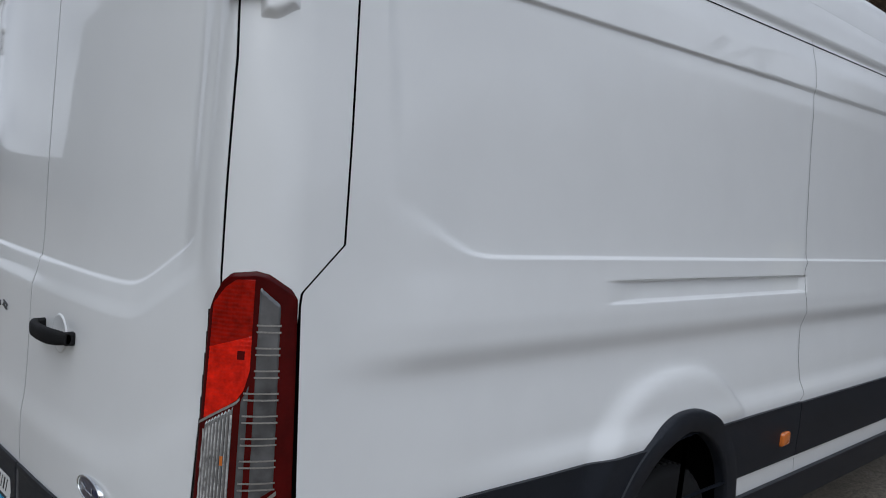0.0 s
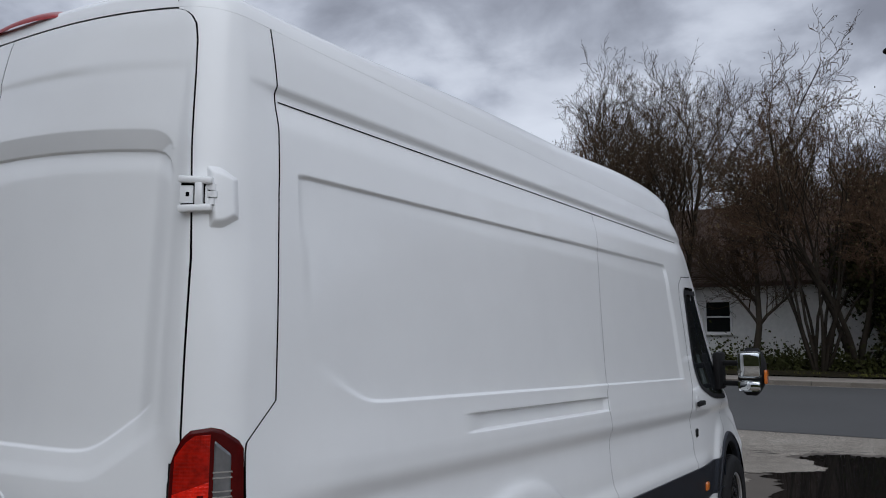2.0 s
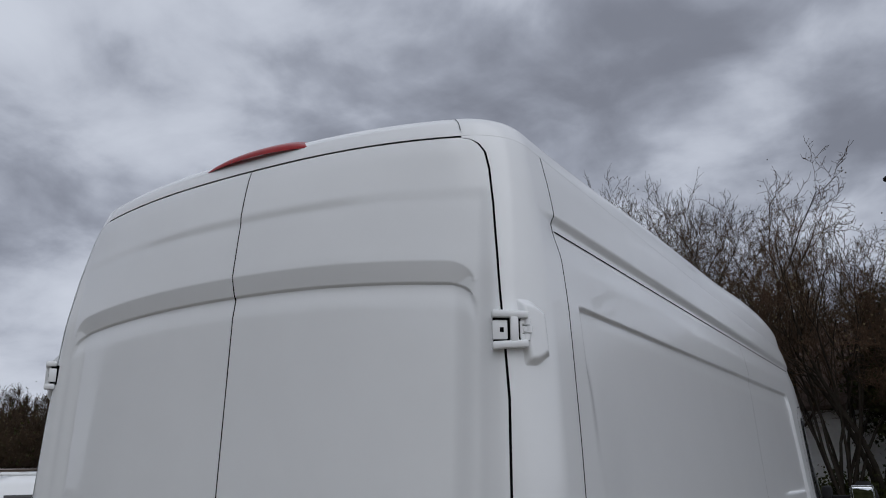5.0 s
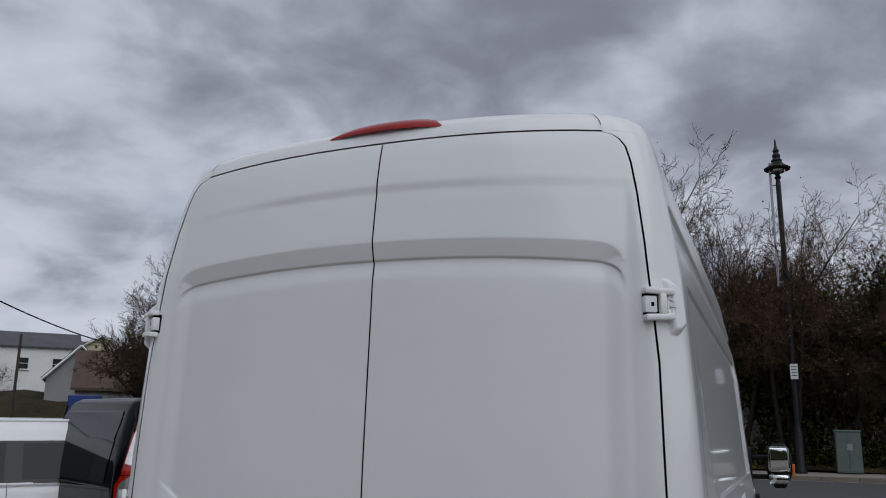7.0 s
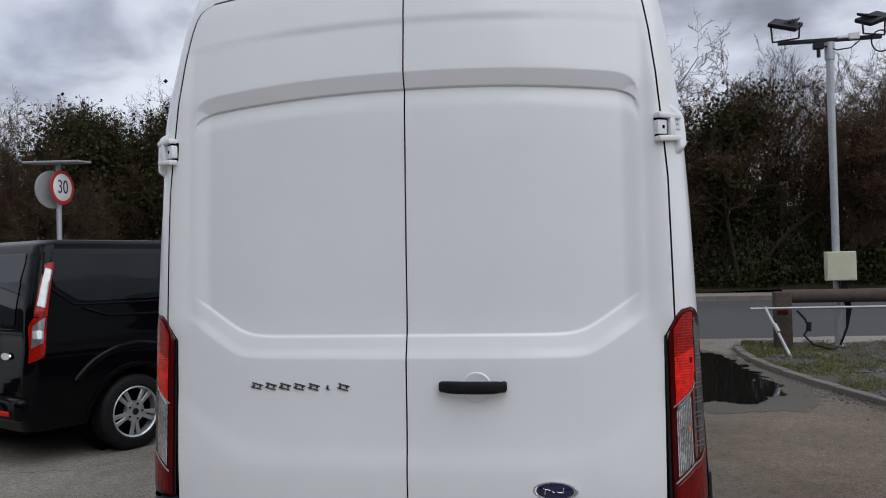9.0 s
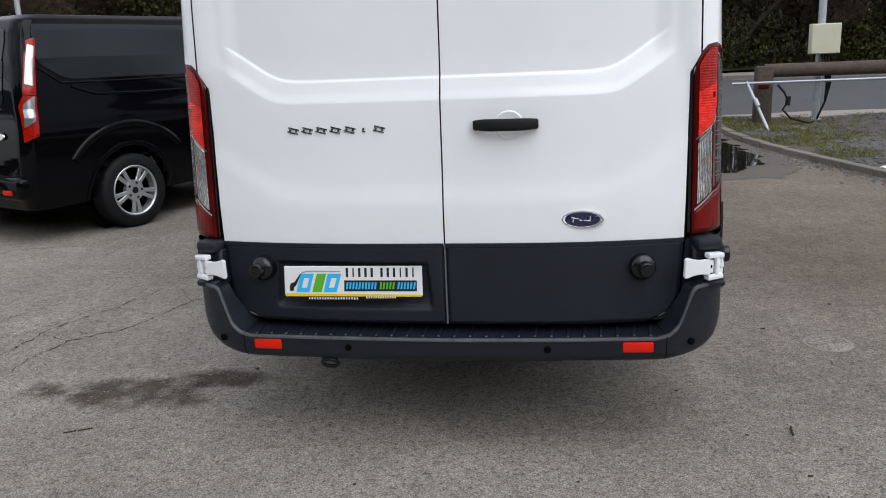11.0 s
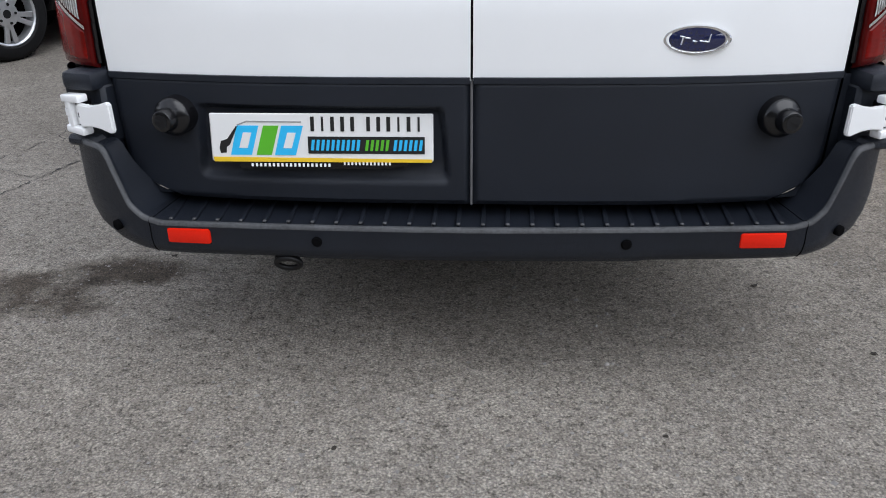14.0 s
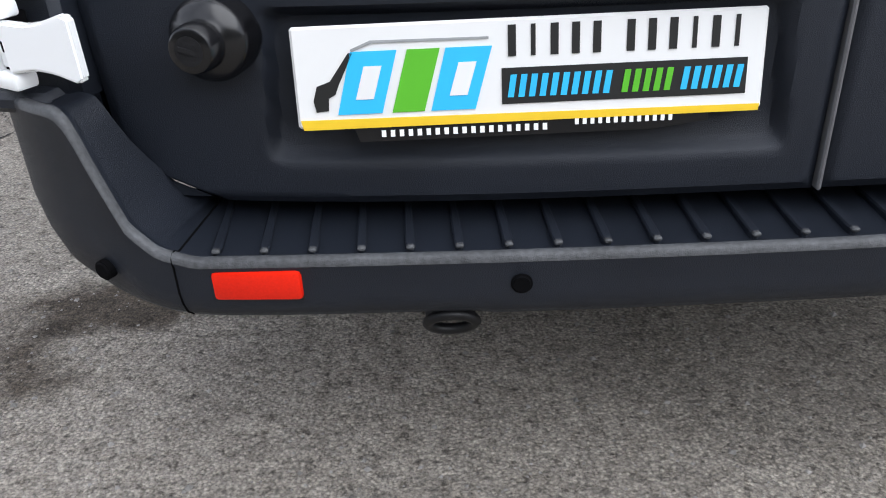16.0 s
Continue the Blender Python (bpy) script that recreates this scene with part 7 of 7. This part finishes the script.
cb = thing("loose_cable", "black cable trailing over the verge", "cable", (3.7, 10.6, ky0))
tube("cable", [(0.0, 0, 0.62), (0.10, -0.04, 0.5), (0.16, -0.05, 0.36), (0.08, -0.06, 0.24), (0.20, -0.1, 0.10), (0.45, -0.12, 0.03), (0.72, 0.2, 0.02)], 0.017, M_RUBBER, cb)
bm = bmesh.new()
rod(bm, (0.16, -0.05, 0.44), (0.15, -0.06, 0.30), 0.038, n=12)
part("connector", bm, M_RUBBER, cb, "black cable connector", True)

sg = thing("speed_sign", "round red-rimmed speed limit sign under a flat solar panel", "road sign", (-8.85, 10.24, 0.1))
SR = Euler((0, 0, radians(88))).to_matrix().to_4x4()
bm = bmesh.new()
rod(bm, (0, 0, 0), (0.0, 0, 3.50), 0.045, n=14)
part("post", bm, M_GALV, sg, "grey post", True)
bm = bmesh.new()
lathe(bm, [(0.0, 0.0), (0.305, 0.0), (0.31, 0.006), (0.305, 0.012), (0.0, 0.012)], 40, Matrix.Translation((0.08, -0.02, 3.04)) @ SR @ Euler((radians(90), 0, 0)).to_matrix().to_4x4())
part("sign_rim", bm, M_SIGNRED, sg, "red sign rim", True)
MS = Matrix.Translation((0.08, -0.02, 3.04)) @ SR @ Euler((radians(90), 0, 0)).to_matrix().to_4x4()
bm = bmesh.new()
lathe(bm, [(0.0, 0.012), (0.245, 0.013), (0.24, 0.016), (0.0, 0.016)], 40, MS)
part("sign_face", bm, M_WHITE, sg, "white sign face", True)
cu = bpy.data.curves.new("digits", "FONT")
cu.body, cu.align_x, cu.align_y, cu.size, cu.extrude = "30", "CENTER", "CENTER", 0.33, 0.002
tmp = bpy.data.objects.new("digits", cu)
scene.collection.objects.link(tmp)
bpy.context.view_layer.update()
me_ = bpy.data.meshes.new_from_object(tmp.evaluated_get(bpy.context.evaluated_depsgraph_get()))
bpy.data.objects.remove(tmp)
me_.transform(MS @ Matrix.Translation((0, 0, 0.019)) @ Matrix.Diagonal((0.85, 1.05, 1, 1)))
link("digits", me_, M_INK, sg, "black number on the sign")
bm = bmesh.new()
lathe(bm, [(0.0, 0.0), (0.33, 0.0), (0.34, 0.01), (0.33, 0.02), (0.0, 0.02)], 36, Matrix.Translation((-0.07, -0.10, 3.0)) @ Euler((radians(90), 0, radians(72))).to_matrix().to_4x4())
part("second_sign", bm, M_SIGNGREY, sg, "grey back of a second round sign", True)
bm = bmesh.new()
box(bm, (-0.02, 0, 3.50), (1.0, 0.55, 0.04), 0.01, Euler((radians(4), 0, radians(10))).to_matrix())
part("solar_panel", bm, M_SIGNGREY, sg, "flat grey panel on top")
up = thing("utility_pole", "slim wooden utility pole", "utility pole", (-29.4, 23.6, 0))
bm = bmesh.new()
rod(bm, (0, 0, 0), (0, 0, 5.3), 0.075, 0.055, n=10)
part("pole", bm, M_TIMBER, up, "", True)
up = thing("utility_pole", "dark wooden utility pole carrying an overhead wire", "utility pole", (-26.26, 19.08, 0))
bm = bmesh.new()
rod(bm, (-0.5, -0.2, 0), (0, 0, 6.42), 0.17, 0.13, n=10)
part("pole", bm, M_TIMBER, up, "", True)
bm = bmesh.new()
rod(bm, (0.05, 0.05, 6.26), (0.18, 0.2, 6.25), 0.05, n=8)
part("insulator", bm, M_RUBBER, up, "dark insulator", True)
wire = thing("overhead_wire", "thin dark overhead wire", "wire", (0, 0, 0))
tube("wire", [(-26.2 - 0.5 * k, 19.1 + 0.95 * k, 6.25 - 0.03 * k + 0.003 * k * (k - 14)) for k in range(15)], 0.03, M_RUBBER, wire, n=5)


# ---- houses ----
def house(name, label, at, yaw, w, d, h, rh, wall, roof, windows, gable_front=False):
    hs = thing(name, label, "house", at)
    hs.rotation_euler = (0, 0, radians(yaw))
    b = bmesh.new()
    if gable_front:
        slab(b, [(-w / 2, 0), (w / 2, 0), (w / 2, h), (0, h + rh), (-w / 2, h)], 0, d, Euler((radians(90), 0, 0)).to_matrix().to_4x4() @ Matrix.Diagonal((1, 1, -1, 1)))
    else:
        slab(b, [(0, 0), (d, 0), (d, h), (d / 2, h + rh), (0, h)], -w / 2, w / 2, Matrix(((0, 0, 1, 0), (1, 0, 0, 0), (0, 1, 0, 0), (0, 0, 0, 1))))
    part("wall", b, wall, hs, "rendered walls")
    for s_ in (-1, 1):
        b = bmesh.new()
        if gable_front:
            a, c = Vector((s_ * (w / 2 + 0.3), h - 0.3 * rh / (w / 2))), Vector((0, h + rh))
            n_ = Vector((-(c - a).y, (c - a).x)).normalized() * 0.12 * (1 if s_ > 0 else -1) * -1
            slab(b, [tuple(a), tuple(c), tuple(c + n_), tuple(a + n_)], -0.3, d + 0.3, Euler((radians(90), 0, 0)).to_matrix().to_4x4() @ Matrix.Diagonal((1, 1, -1, 1)))
        else:
            e0 = -0.3 if s_ < 0 else d + 0.3
            slab(b, [(e0, h - 0.3 * rh / (d / 2)), (d / 2, h + rh), (d / 2, h + rh + 0.14), (e0, h - 0.3 * rh / (d / 2) + 0.14)], -w / 2 - 0.25, w / 2 + 0.25, Matrix(((0, 0, 1, 0), (1, 0, 0, 0), (0, 1, 0, 0), (0, 0, 0, 1))))
        part("roof_slope", b, roof, hs, "dark roof covering")
    for x, z, ww, wh_ in windows:
        wi = new("window")
        wi.parent = hs
        b = bmesh.new()
        for dx, dz, sx, sz in ((0, wh_ / 2, ww, 0.07), (0, -wh_ / 2, ww, 0.07), (-ww / 2, 0, 0.07, wh_ + 0.07), (ww / 2, 0, 0.07, wh_ + 0.07), (0, 0, ww, 0.05)):
            box(b, (x + dx, -0.03, z + dz), (sx, 0.08, sz), 0.008)
        part("frame", b, M_WHITE, wi, "white frame")
        b = bmesh.new()
        box(b, (x, -0.006, z), (ww - 0.02, 0.02, wh_ - 0.02))
        part("pane", b, M_GLASSDK, wi, "dark pane")
        b = bmesh.new()
        box(b, (x, -0.07, z - wh_ / 2 - 0.06), (ww + 0.2, 0.16, 0.06), 0.01)
        part("sill", b, M_WHITE, wi)
    if gable_front:
        for s_ in (-1, 1):
            b = bmesh.new()
            a, c = Vector((s_ * (w / 2 + 0.3), -0.32, h - 0.3 * rh / (w / 2) - 0.05)), Vector((0, -0.32, h + rh - 0.02))
            rod(b, a, c, 0.09, n=4)
            part("bargeboard", b, M_WHITE, hs, "white bargeboard")
    return hs


house("white_bungalow", "white rendered bungalow with brown roof behind the trees", (-1.95, 26.5, 0.72), 0, 8.4, 6.5, 2.75, 2.8, M_RENDERW, M_TILE, [(-2.06, 1.50, 0.84, 1.06)])
house("white_house", "white rendered house with slate roof", (-63.7, 52.7, 1.0), 50, 10.0, 7.0, 7.2, 1.5, M_RENDERW, M_SLATE, [(-2.6, 5.6, 0.8, 1.1), (0.4, 5.6, 0.8, 1.1), (3.2, 5.6, 0.8, 1.1)])
house("small_house", "pale house with brown tiled roof", (-68.4, 62.5, 1.0), 47, 3.6, 5.0, 7.5, 1.3, M_RENDERC, M_TILE, [(-0.9, 6.4, 0.7, 0.9), (0.9, 6.4, 0.7, 0.9)])
house("gabled_house", "grey gabled house with white bargeboards", (-49.4, 46.2, 1.0), 46, 4.6, 9.0, 3.9, 2.4, M_RENDERG, M_SLATE, [(0.3, 4.6, 0.6, 0.9)], True)
house("cream_house", "cream rendered gabled house with slate roof", (-61.1, 60.0, 1.0), 45, 4.6, 6.0, 7.4, 1.4, M_RENDERC, M_SLATE, [], True)
house("grey_house", "grey gabled house beside the tree", (-49.9, 51.3, 1.0), 44, 5.4, 7.0, 4.6, 2.4, M_RENDERG, M_SLATE, [(0.0, 5.0, 0.7, 0.9)], True)
house("dark_shed", "low building with dark tiled roof", (-30.6, 31.0, 0.0), 44, 4.2, 5.0, 3.3, 1.9, M_RENDERG, M_TILE, [])
cont = thing("blue_container", "blue painted steel container", "container", (-18.9, 17.2, 0.1))
cont.rotation_euler = (0, 0, radians(44))
bm = bmesh.new()
box(bm, (0.10, 0.6, 1.15), (0.98, 1.2, 2.3), 0.02)
for k in range(7):
    box(bm, (-0.28 + k * 0.125, -0.012, 1.15), (0.05, 0.03, 2.1), 0.008)
part("body", bm, M_BLUESHEET, cont, "ribbed blue steel")
fen = thing("post_fence", "old dark post and wire fence", "fence", (-24, 17, 0.2))
fen.rotation_euler = (0, 0, radians(46))
for k in range(9):
    bm = bmesh.new()
    rod(bm, (-8 + 2 * k, 0, 0), (-8 + 2 * k, 0, 1.5), 0.06, n=8)
    part("post", bm, M_FENCE, fen)
for z in (0.6, 1.0, 1.4):
    tube("wire", [(-8, 0, z), (8, 0, z)], 0.012, M_GALV, fen, n=5)
bm = bmesh.new()
box(bm, (0, 0.15, 0.55), (16, 0.08, 1.1), 0.01)
part("low_boards", bm, M_FENCE, fen, "dark low boarding")


# ---- trees ----
def skeleton_tree(seed, height, stems, spread_, upright=0.6, density=1.0, bare=0.1):
    """Branch segments of a bare tree: start, end, two radii, level."""
    rg_ = np.random.default_rng(seed)
    segs, tips = [], []

    def grow(p, d, length, r, lev):
        n_ = 6 if lev == 0 else (5 if lev == 1 else 4)
        step = length / n_
        for i in range(n_):
            jit = rg_.normal(size=3) * (0.09 + 0.04 * lev)
            d2 = d + jit + np.array([0, 0, upright * (0.10 if lev else 0.05)])
            d2 /= np.linalg.norm(d2)
            q = p + d2 * step
            r2 = r * (0.86 if lev < 3 else 0.8)
            segs.append((p, q, r, r2, lev))
            if lev < 4 and (lev > 0 or i >= 1) and q[2] > bare * height:
                k = (2.1, 1.8, 1.5, 1.4)[lev] * density
                for _ in range(int(k) + (rg_.random() < k % 1)):
                    ax = rg_.normal(size=3)
                    ax -= ax.dot(d2) * d2
                    ax /= np.linalg.norm(ax)
                    cd = d2 * rg_.uniform(0.55, 0.9) + ax * rg_.uniform(0.45, 0.8) * spread_
                    cd[2] += 0.18 * upright
                    cd /= np.linalg.norm(cd)
                    grow(q, cd, length * rg_.uniform(0.42, 0.62) * (1 - 0.25 * i / n_), r2 * rg_.uniform(0.42, 0.62), lev + 1)
            p, d, r = q, d2, r2
        tips.append(p)

    for s_ in range(stems):
        a = 2 * math.pi * s_ / stems + rg_.uniform(0, 1)
        lean = 0.0 if stems == 1 else rg_.uniform(0.12, 0.42)
        d = np.array([math.cos(a) * lean, math.sin(a) * lean, 1.0])
        grow(np.array([math.cos(a) * 0.12 * (stems > 1), math.sin(a) * 0.12 * (stems > 1), -0.1]), d / np.linalg.norm(d), height * rg_.uniform(0.55, 0.72), height * (0.013 if stems > 1 else 0.02), 0)
    return segs, tips


def seg_mesh(name, segs, mat, rmin=0.007):
    a = np.array([s_[0] for s_ in segs])
    b = np.array([s_[1] for s_ in segs])
    r0 = np.maximum(np.array([s_[2] for s_ in segs]), rmin)[:, None]
    r1 = np.maximum(np.array([s_[3] for s_ in segs]), rmin)[:, None]
    d = b - a
    d /= np.linalg.norm(d, axis=1, keepdims=True) + 1e-9
    h = np.where(np.abs(d[:, 2:3]) > 0.9, np.array([[1.0, 0, 0]]), np.array([[0, 0, 1.0]]))
    u = np.cross(d, h)
    u /= np.linalg.norm(u, axis=1, keepdims=True) + 1e-9
    v = np.cross(d, u)
    n_ = 3 if len(segs) > 600 else 6
    ring0 = [a + r0 * (u * math.cos(2 * math.pi * k / n_) + v * math.sin(2 * math.pi * k / n_)) for k in range(n_)]
    ring1 = [b + r1 * (u * math.cos(2 * math.pi * k / n_) + v * math.sin(2 * math.pi * k / n_)) for k in range(n_)]
    verts = np.stack(ring0 + ring1, 1).reshape(-1, 3)
    base = (np.arange(len(segs)) * 2 * n_)[:, None]
    f = np.concatenate([base + np.array([[k, (k + 1) % n_, n_ + (k + 1) % n_, n_ + k]]) for k in range(n_)])
    me_ = mesh_of(name, verts, f.tolist())
    me_.materials.append(mat)
    return me_


def make_tree(label, seed, height, stems, spread_, twig, leaf=None, n_leaf=0, leaf_size=0.07, density=1.0, ivy=0, bare=0.1, slim=1.0, upright=0.6):
    t = thing("tree", label, "tree", group="trees along the road")
    segs, tips = skeleton_tree(seed, height, stems, spread_, upright=upright, density=density, bare=bare)
    segs = [(a, b, r0 * slim, r1 * slim, l_) for a, b, r0, r1, l_ in segs]
    rg_ = np.random.default_rng(seed + 50)
    tr = new("trunk", seg_mesh("trunk", [s_ for s_ in segs if s_[4] <= 1], M_BARK, 0.012))
    tr.parent = t
    br = new("crown", seg_mesh("crown", [s_ for s_ in segs if s_[4] > 1], twig, 0.0052))
    br.parent = t
    br["label"] = "dense fine bare branches"
    if n_leaf:
        base = np.array(tips)[rg_.integers(0, len(tips), n_leaf)] + rg_.normal(size=(n_leaf, 3)) * 0.10
        lf = new("young_leaves", scatter_quads("young_leaves", base, leaf_size, leaf, seed=seed))
        lf.parent = t
    if ivy:
        src = [s_ for s_ in segs if s_[4] <= 2 and s_[0][2] < height * 0.9]
        k = rg_.integers(0, len(src), ivy)
        base = np.array([src[i][0] for i in k]) + rg_.normal(size=(ivy, 3)) * 0.32
        lf = new("ivy", scatter_quads("ivy", base, 0.115, M_IVY, aspect=1.4, seed=seed + 1))
        lf.parent = t
        lf["label"] = "dark green ivy leaves"
    return t


T_TALL = make_tree("tall bare many-stemmed tree with fine twigs", 11, 11.2, 3, 0.85, M_TWIG, M_BUD, 500, density=0.95, bare=0.24, upright=0.45)
T_RED = make_tree("bare tree with reddish-brown twigs", 23, 8.4, 4, 1.05, M_REDTWIG, M_BUD, 900, density=0.95, bare=0.27, upright=0.4)
T_IVY = make_tree("bare tree thickly grown with dark ivy", 37, 7.2, 3, 0.85, M_TWIG, M_BUD, 500, ivy=17000)
T_BUSH = make_tree("bushy bare thicket tree", 41, 5.2, 6, 1.0, M_TWIG, M_BUD, 1400, 0.06, ivy=900)
T_ONE = make_tree("single-stemmed bare spreading tree", 59, 7.4, 1, 1.0, M_TWIG, M_BUD, 500, density=1.15)

T_FAN = make_tree("thicket shrub with many thin stems fanning from the ground", 83, 7.0, 13, 0.7, M_TWIG, M_BUD, 500, density=0.55, bare=0.34, slim=0.6)


def put(t, x, y, s_=1.0, yaw=0.0):
    z = float(rise(y)) + (0.45 if y > 25 else 0.15)
    return copy_thing(t, Matrix.Translation((x, y, z)) @ Euler((0, 0, yaw)).to_matrix().to_4x4() @ Matrix.Scale(s_, 4))


rt = random.Random(7)
first = {}
plan_t = [
    (T_TALL, -7.4, 24.6, 0.96), (T_TALL, -5.0, 24.9, 0.92), (T_FAN, -0.7, 24.5, 1.1), (T_RED, -0.9, 34.2, 1.15), (T_RED, 1.4, 24.9, 0.96), (T_RED, 0.2, 25.2, 0.94), (T_ONE, -2.66, 24.9, 0.9), (T_RED, -3.4, 34.0, 1.42), (T_TALL, -9.0, 34.4, 1.15), (T_RED, -6.9, 25.6, 0.9), (T_IVY, 1.6, 25.0, 1.0), (T_TALL, 2.4, 26.2, 0.55),
    (T_BUSH, 3.2, 25.0, 1.1), (T_IVY, 4.4, 25.4, 1.0), (T_RED, 5.4, 25.0, 1.0), (T_TALL, 6.6, 26.0, 0.71), (T_RED, 7.6, 25.2, 0.86), (T_BUSH, 8.4, 25.0, 1.15), (T_TALL, 9.6, 26.2, 0.66), (T_RED, 10.8, 25.4, 0.95),
    (T_BUSH, 12.2, 25.4, 1.2), (T_TALL, 13.8, 26.0, 0.68), (T_IVY, 15.6, 25.6, 1.0), (T_RED, 18.0, 26.0, 1.0), (T_BUSH, 20.5, 26.0, 1.3), (T_TALL, 23.5, 27.0, 0.8),
    (T_IVY, -8.0, 25.2, 0.85), (T_TALL, -9.6, 25.6, 0.70), (T_BUSH, -10.6, 24.8, 1.2), (T_TALL, -12.2, 25.0, 0.72), (T_IVY, -13.6, 24.2, 1.06), (T_IVY, -15.6, 23.4, 1.06), (T_TALL, -14.5, 23.2, 0.68), (T_BUSH, -14.4, 23.0, 1.1), (T_IVY, -10.8, 23.4, 0.9), (T_IVY, -12.4, 22.9, 1.02), (T_IVY, -17.4, 22.8, 1.0), (T_RED, -17.4, 23.4, 0.82),
    (T_TALL, -18.8, 23.6, 0.52), (T_BUSH, -20.2, 22.6, 1.15), (T_BUSH, -21.0, 24.6, 0.5),
    (T_ONE, -14.6, 16.9, 0.76), (T_BUSH, -14.0, 17.4, 0.8), (T_ONE, -28.6, 20.4, 0.62), (T_BUSH, -27.6, 18.2, 0.62), (T_BUSH, -29.0, 19.4, 0.7), (T_BUSH, -26.0, 17.4, 0.66),
    (T_BUSH, -24.6, 14.6, 0.85), (T_BUSH, -27.5, 12.5, 0.9), (T_IVY, -31.0, 14.0, 0.62), (T_BUSH, -22.0, 12.2, 0.7)]
for k, (t, x, y, s_) in enumerate(plan_t):
    yaw = rt.uniform(0, 6.28)
    if t.name not in first:
        first[t.name] = True
        t.matrix_basis = Matrix.Translation((x, y, float(rise(y)) + 0.15)) @ Euler((0, 0, yaw)).to_matrix().to_4x4() @ Matrix.Scale(s_, 4)
    else:
        put(t, x, y, s_ / t.scale[0], yaw)

# undergrowth and far woods
rg = np.random.default_rng(9)
n_u = 90000
ux = rg.uniform(-20, 28, n_u)
uy = 24.2 + rg.gamma(1.6, 1.1, n_u)
clear = 1 - 0.85 * ss(-7.5, -6.0, ux) * ss(2.2, 0.6, ux)
tall = np.where(rg.random(n_u) < 0.45, 1.0, 0.0) * clear
uz = 0.5 + tall * rg.gamma(2.4, 0.85, n_u) + clear * rg.gamma(1.5, 0.55, n_u) * (0.7 + 0.6 * np.array([noise.noise((x * 0.35, 1.0, 0.0)) for x in ux]))
uz = np.where(uz > 4.2, 0.6 + uz % 3.4, uz)
tagged(new("undergrowth", scatter_quads("undergrowth", np.stack([ux, uy, uz], 1), 0.11, M_IVY, aspect=1.1, seed=3)), "tangle of dark bramble and ivy under the trees", "undergrowth", kind="stuff")
ns = 9000
sx_ = rg.uniform(-19, 30, ns)
sy_ = rg.uniform(25.0, 34.0, ns)
sy_ = np.where((sx_ > -8) & (sx_ < 3.5), sy_ + 12, sy_)
sh = np.minimum(rg.gamma(3.0, 0.5, ns) + 0.5, 2.4)
lean = rg.normal(size=(ns, 2)) * 0.22
z0_ = rise(sy_) + 0.4
st_ = rg.uniform(0, 1, ns) ** 1.2 * 3.2
thick = [((sx_[i], sy_[i], z0_[i] + st_[i]), (sx_[i] + lean[i, 0] * sh[i], sy_[i] + lean[i, 1] * sh[i], z0_[i] + st_[i] + sh[i]), 0.014, 0.006, 2) for i in range(ns)]
thick = [(np.array(a), np.array(b), r0, r1, l_) for a, b, r0, r1, l_ in thick]
tagged(new("thicket", seg_mesh("thicket", thick, M_TWIG, 0.006)), "dense leafless saplings and brambles filling the wood", "thicket", kind="stuff")
# dark wood and hills closing the distance all round
aa = np.linspace(0, 2 * math.pi, 181)
rows_h = []
for r, hh in ((46, 0.0), (50, 3.2), (60, 4.6), (90, 6.0), (160, 9.0), (300, 12.0)):
    row = []
    for a in aa:
        back = 0.75 if math.sin(a) < -0.1 else 1.0
        hgt = hh * back * (0.75 + 0.35 * noise.noise((math.cos(a) * 4, math.sin(a) * 4, r * 0.02)) + 0.12 * noise.noise((math.cos(a) * 30, math.sin(a) * 30, r)))
        rr0 = r + (14 if math.cos(a) < -0.3 and math.sin(a) > -0.2 else 0)
        row.append((rr0 * math.cos(a), rr0 * math.sin(a), hgt - 0.3))
    rows_h.append(row)
tagged(link("hills", grid("hills", np.array(rows_h)), M_LITTER), "low brown wooded hills closing the distance", "hills", kind="structure")

# added, unseen tall hedge behind the camera, to block low light and darken reflections
hx, hz = np.linspace(-45, 45, 160), np.linspace(0, 1, 14)
gx, gz = np.meshgrid(hx, hz, indexing="ij")
hy = np.array([[-15 + 0.8 * noise.noise((x * 0.4, v * 3, 2)) + 0.4 * noise.noise((x * 1.5, v * 9, 5)) for v in hz] for x in hx])
hh_ = np.array([6.4 + 4.0 * float(ss(-3, -10, x)) + 1.2 * noise.noise((x * 0.15, 3, 0)) + 0.5 * noise.noise((x * 0.9, 3, 0)) for x in hx])[:, None]
tagged(link("hedge", grid("hedge", np.stack([gx, hy - 1.5 * gz, hh_ * gz], -1)), M_IVY), "added unseen dark hedge that blocks light and darkens reflections", "hedge", kind="structure")
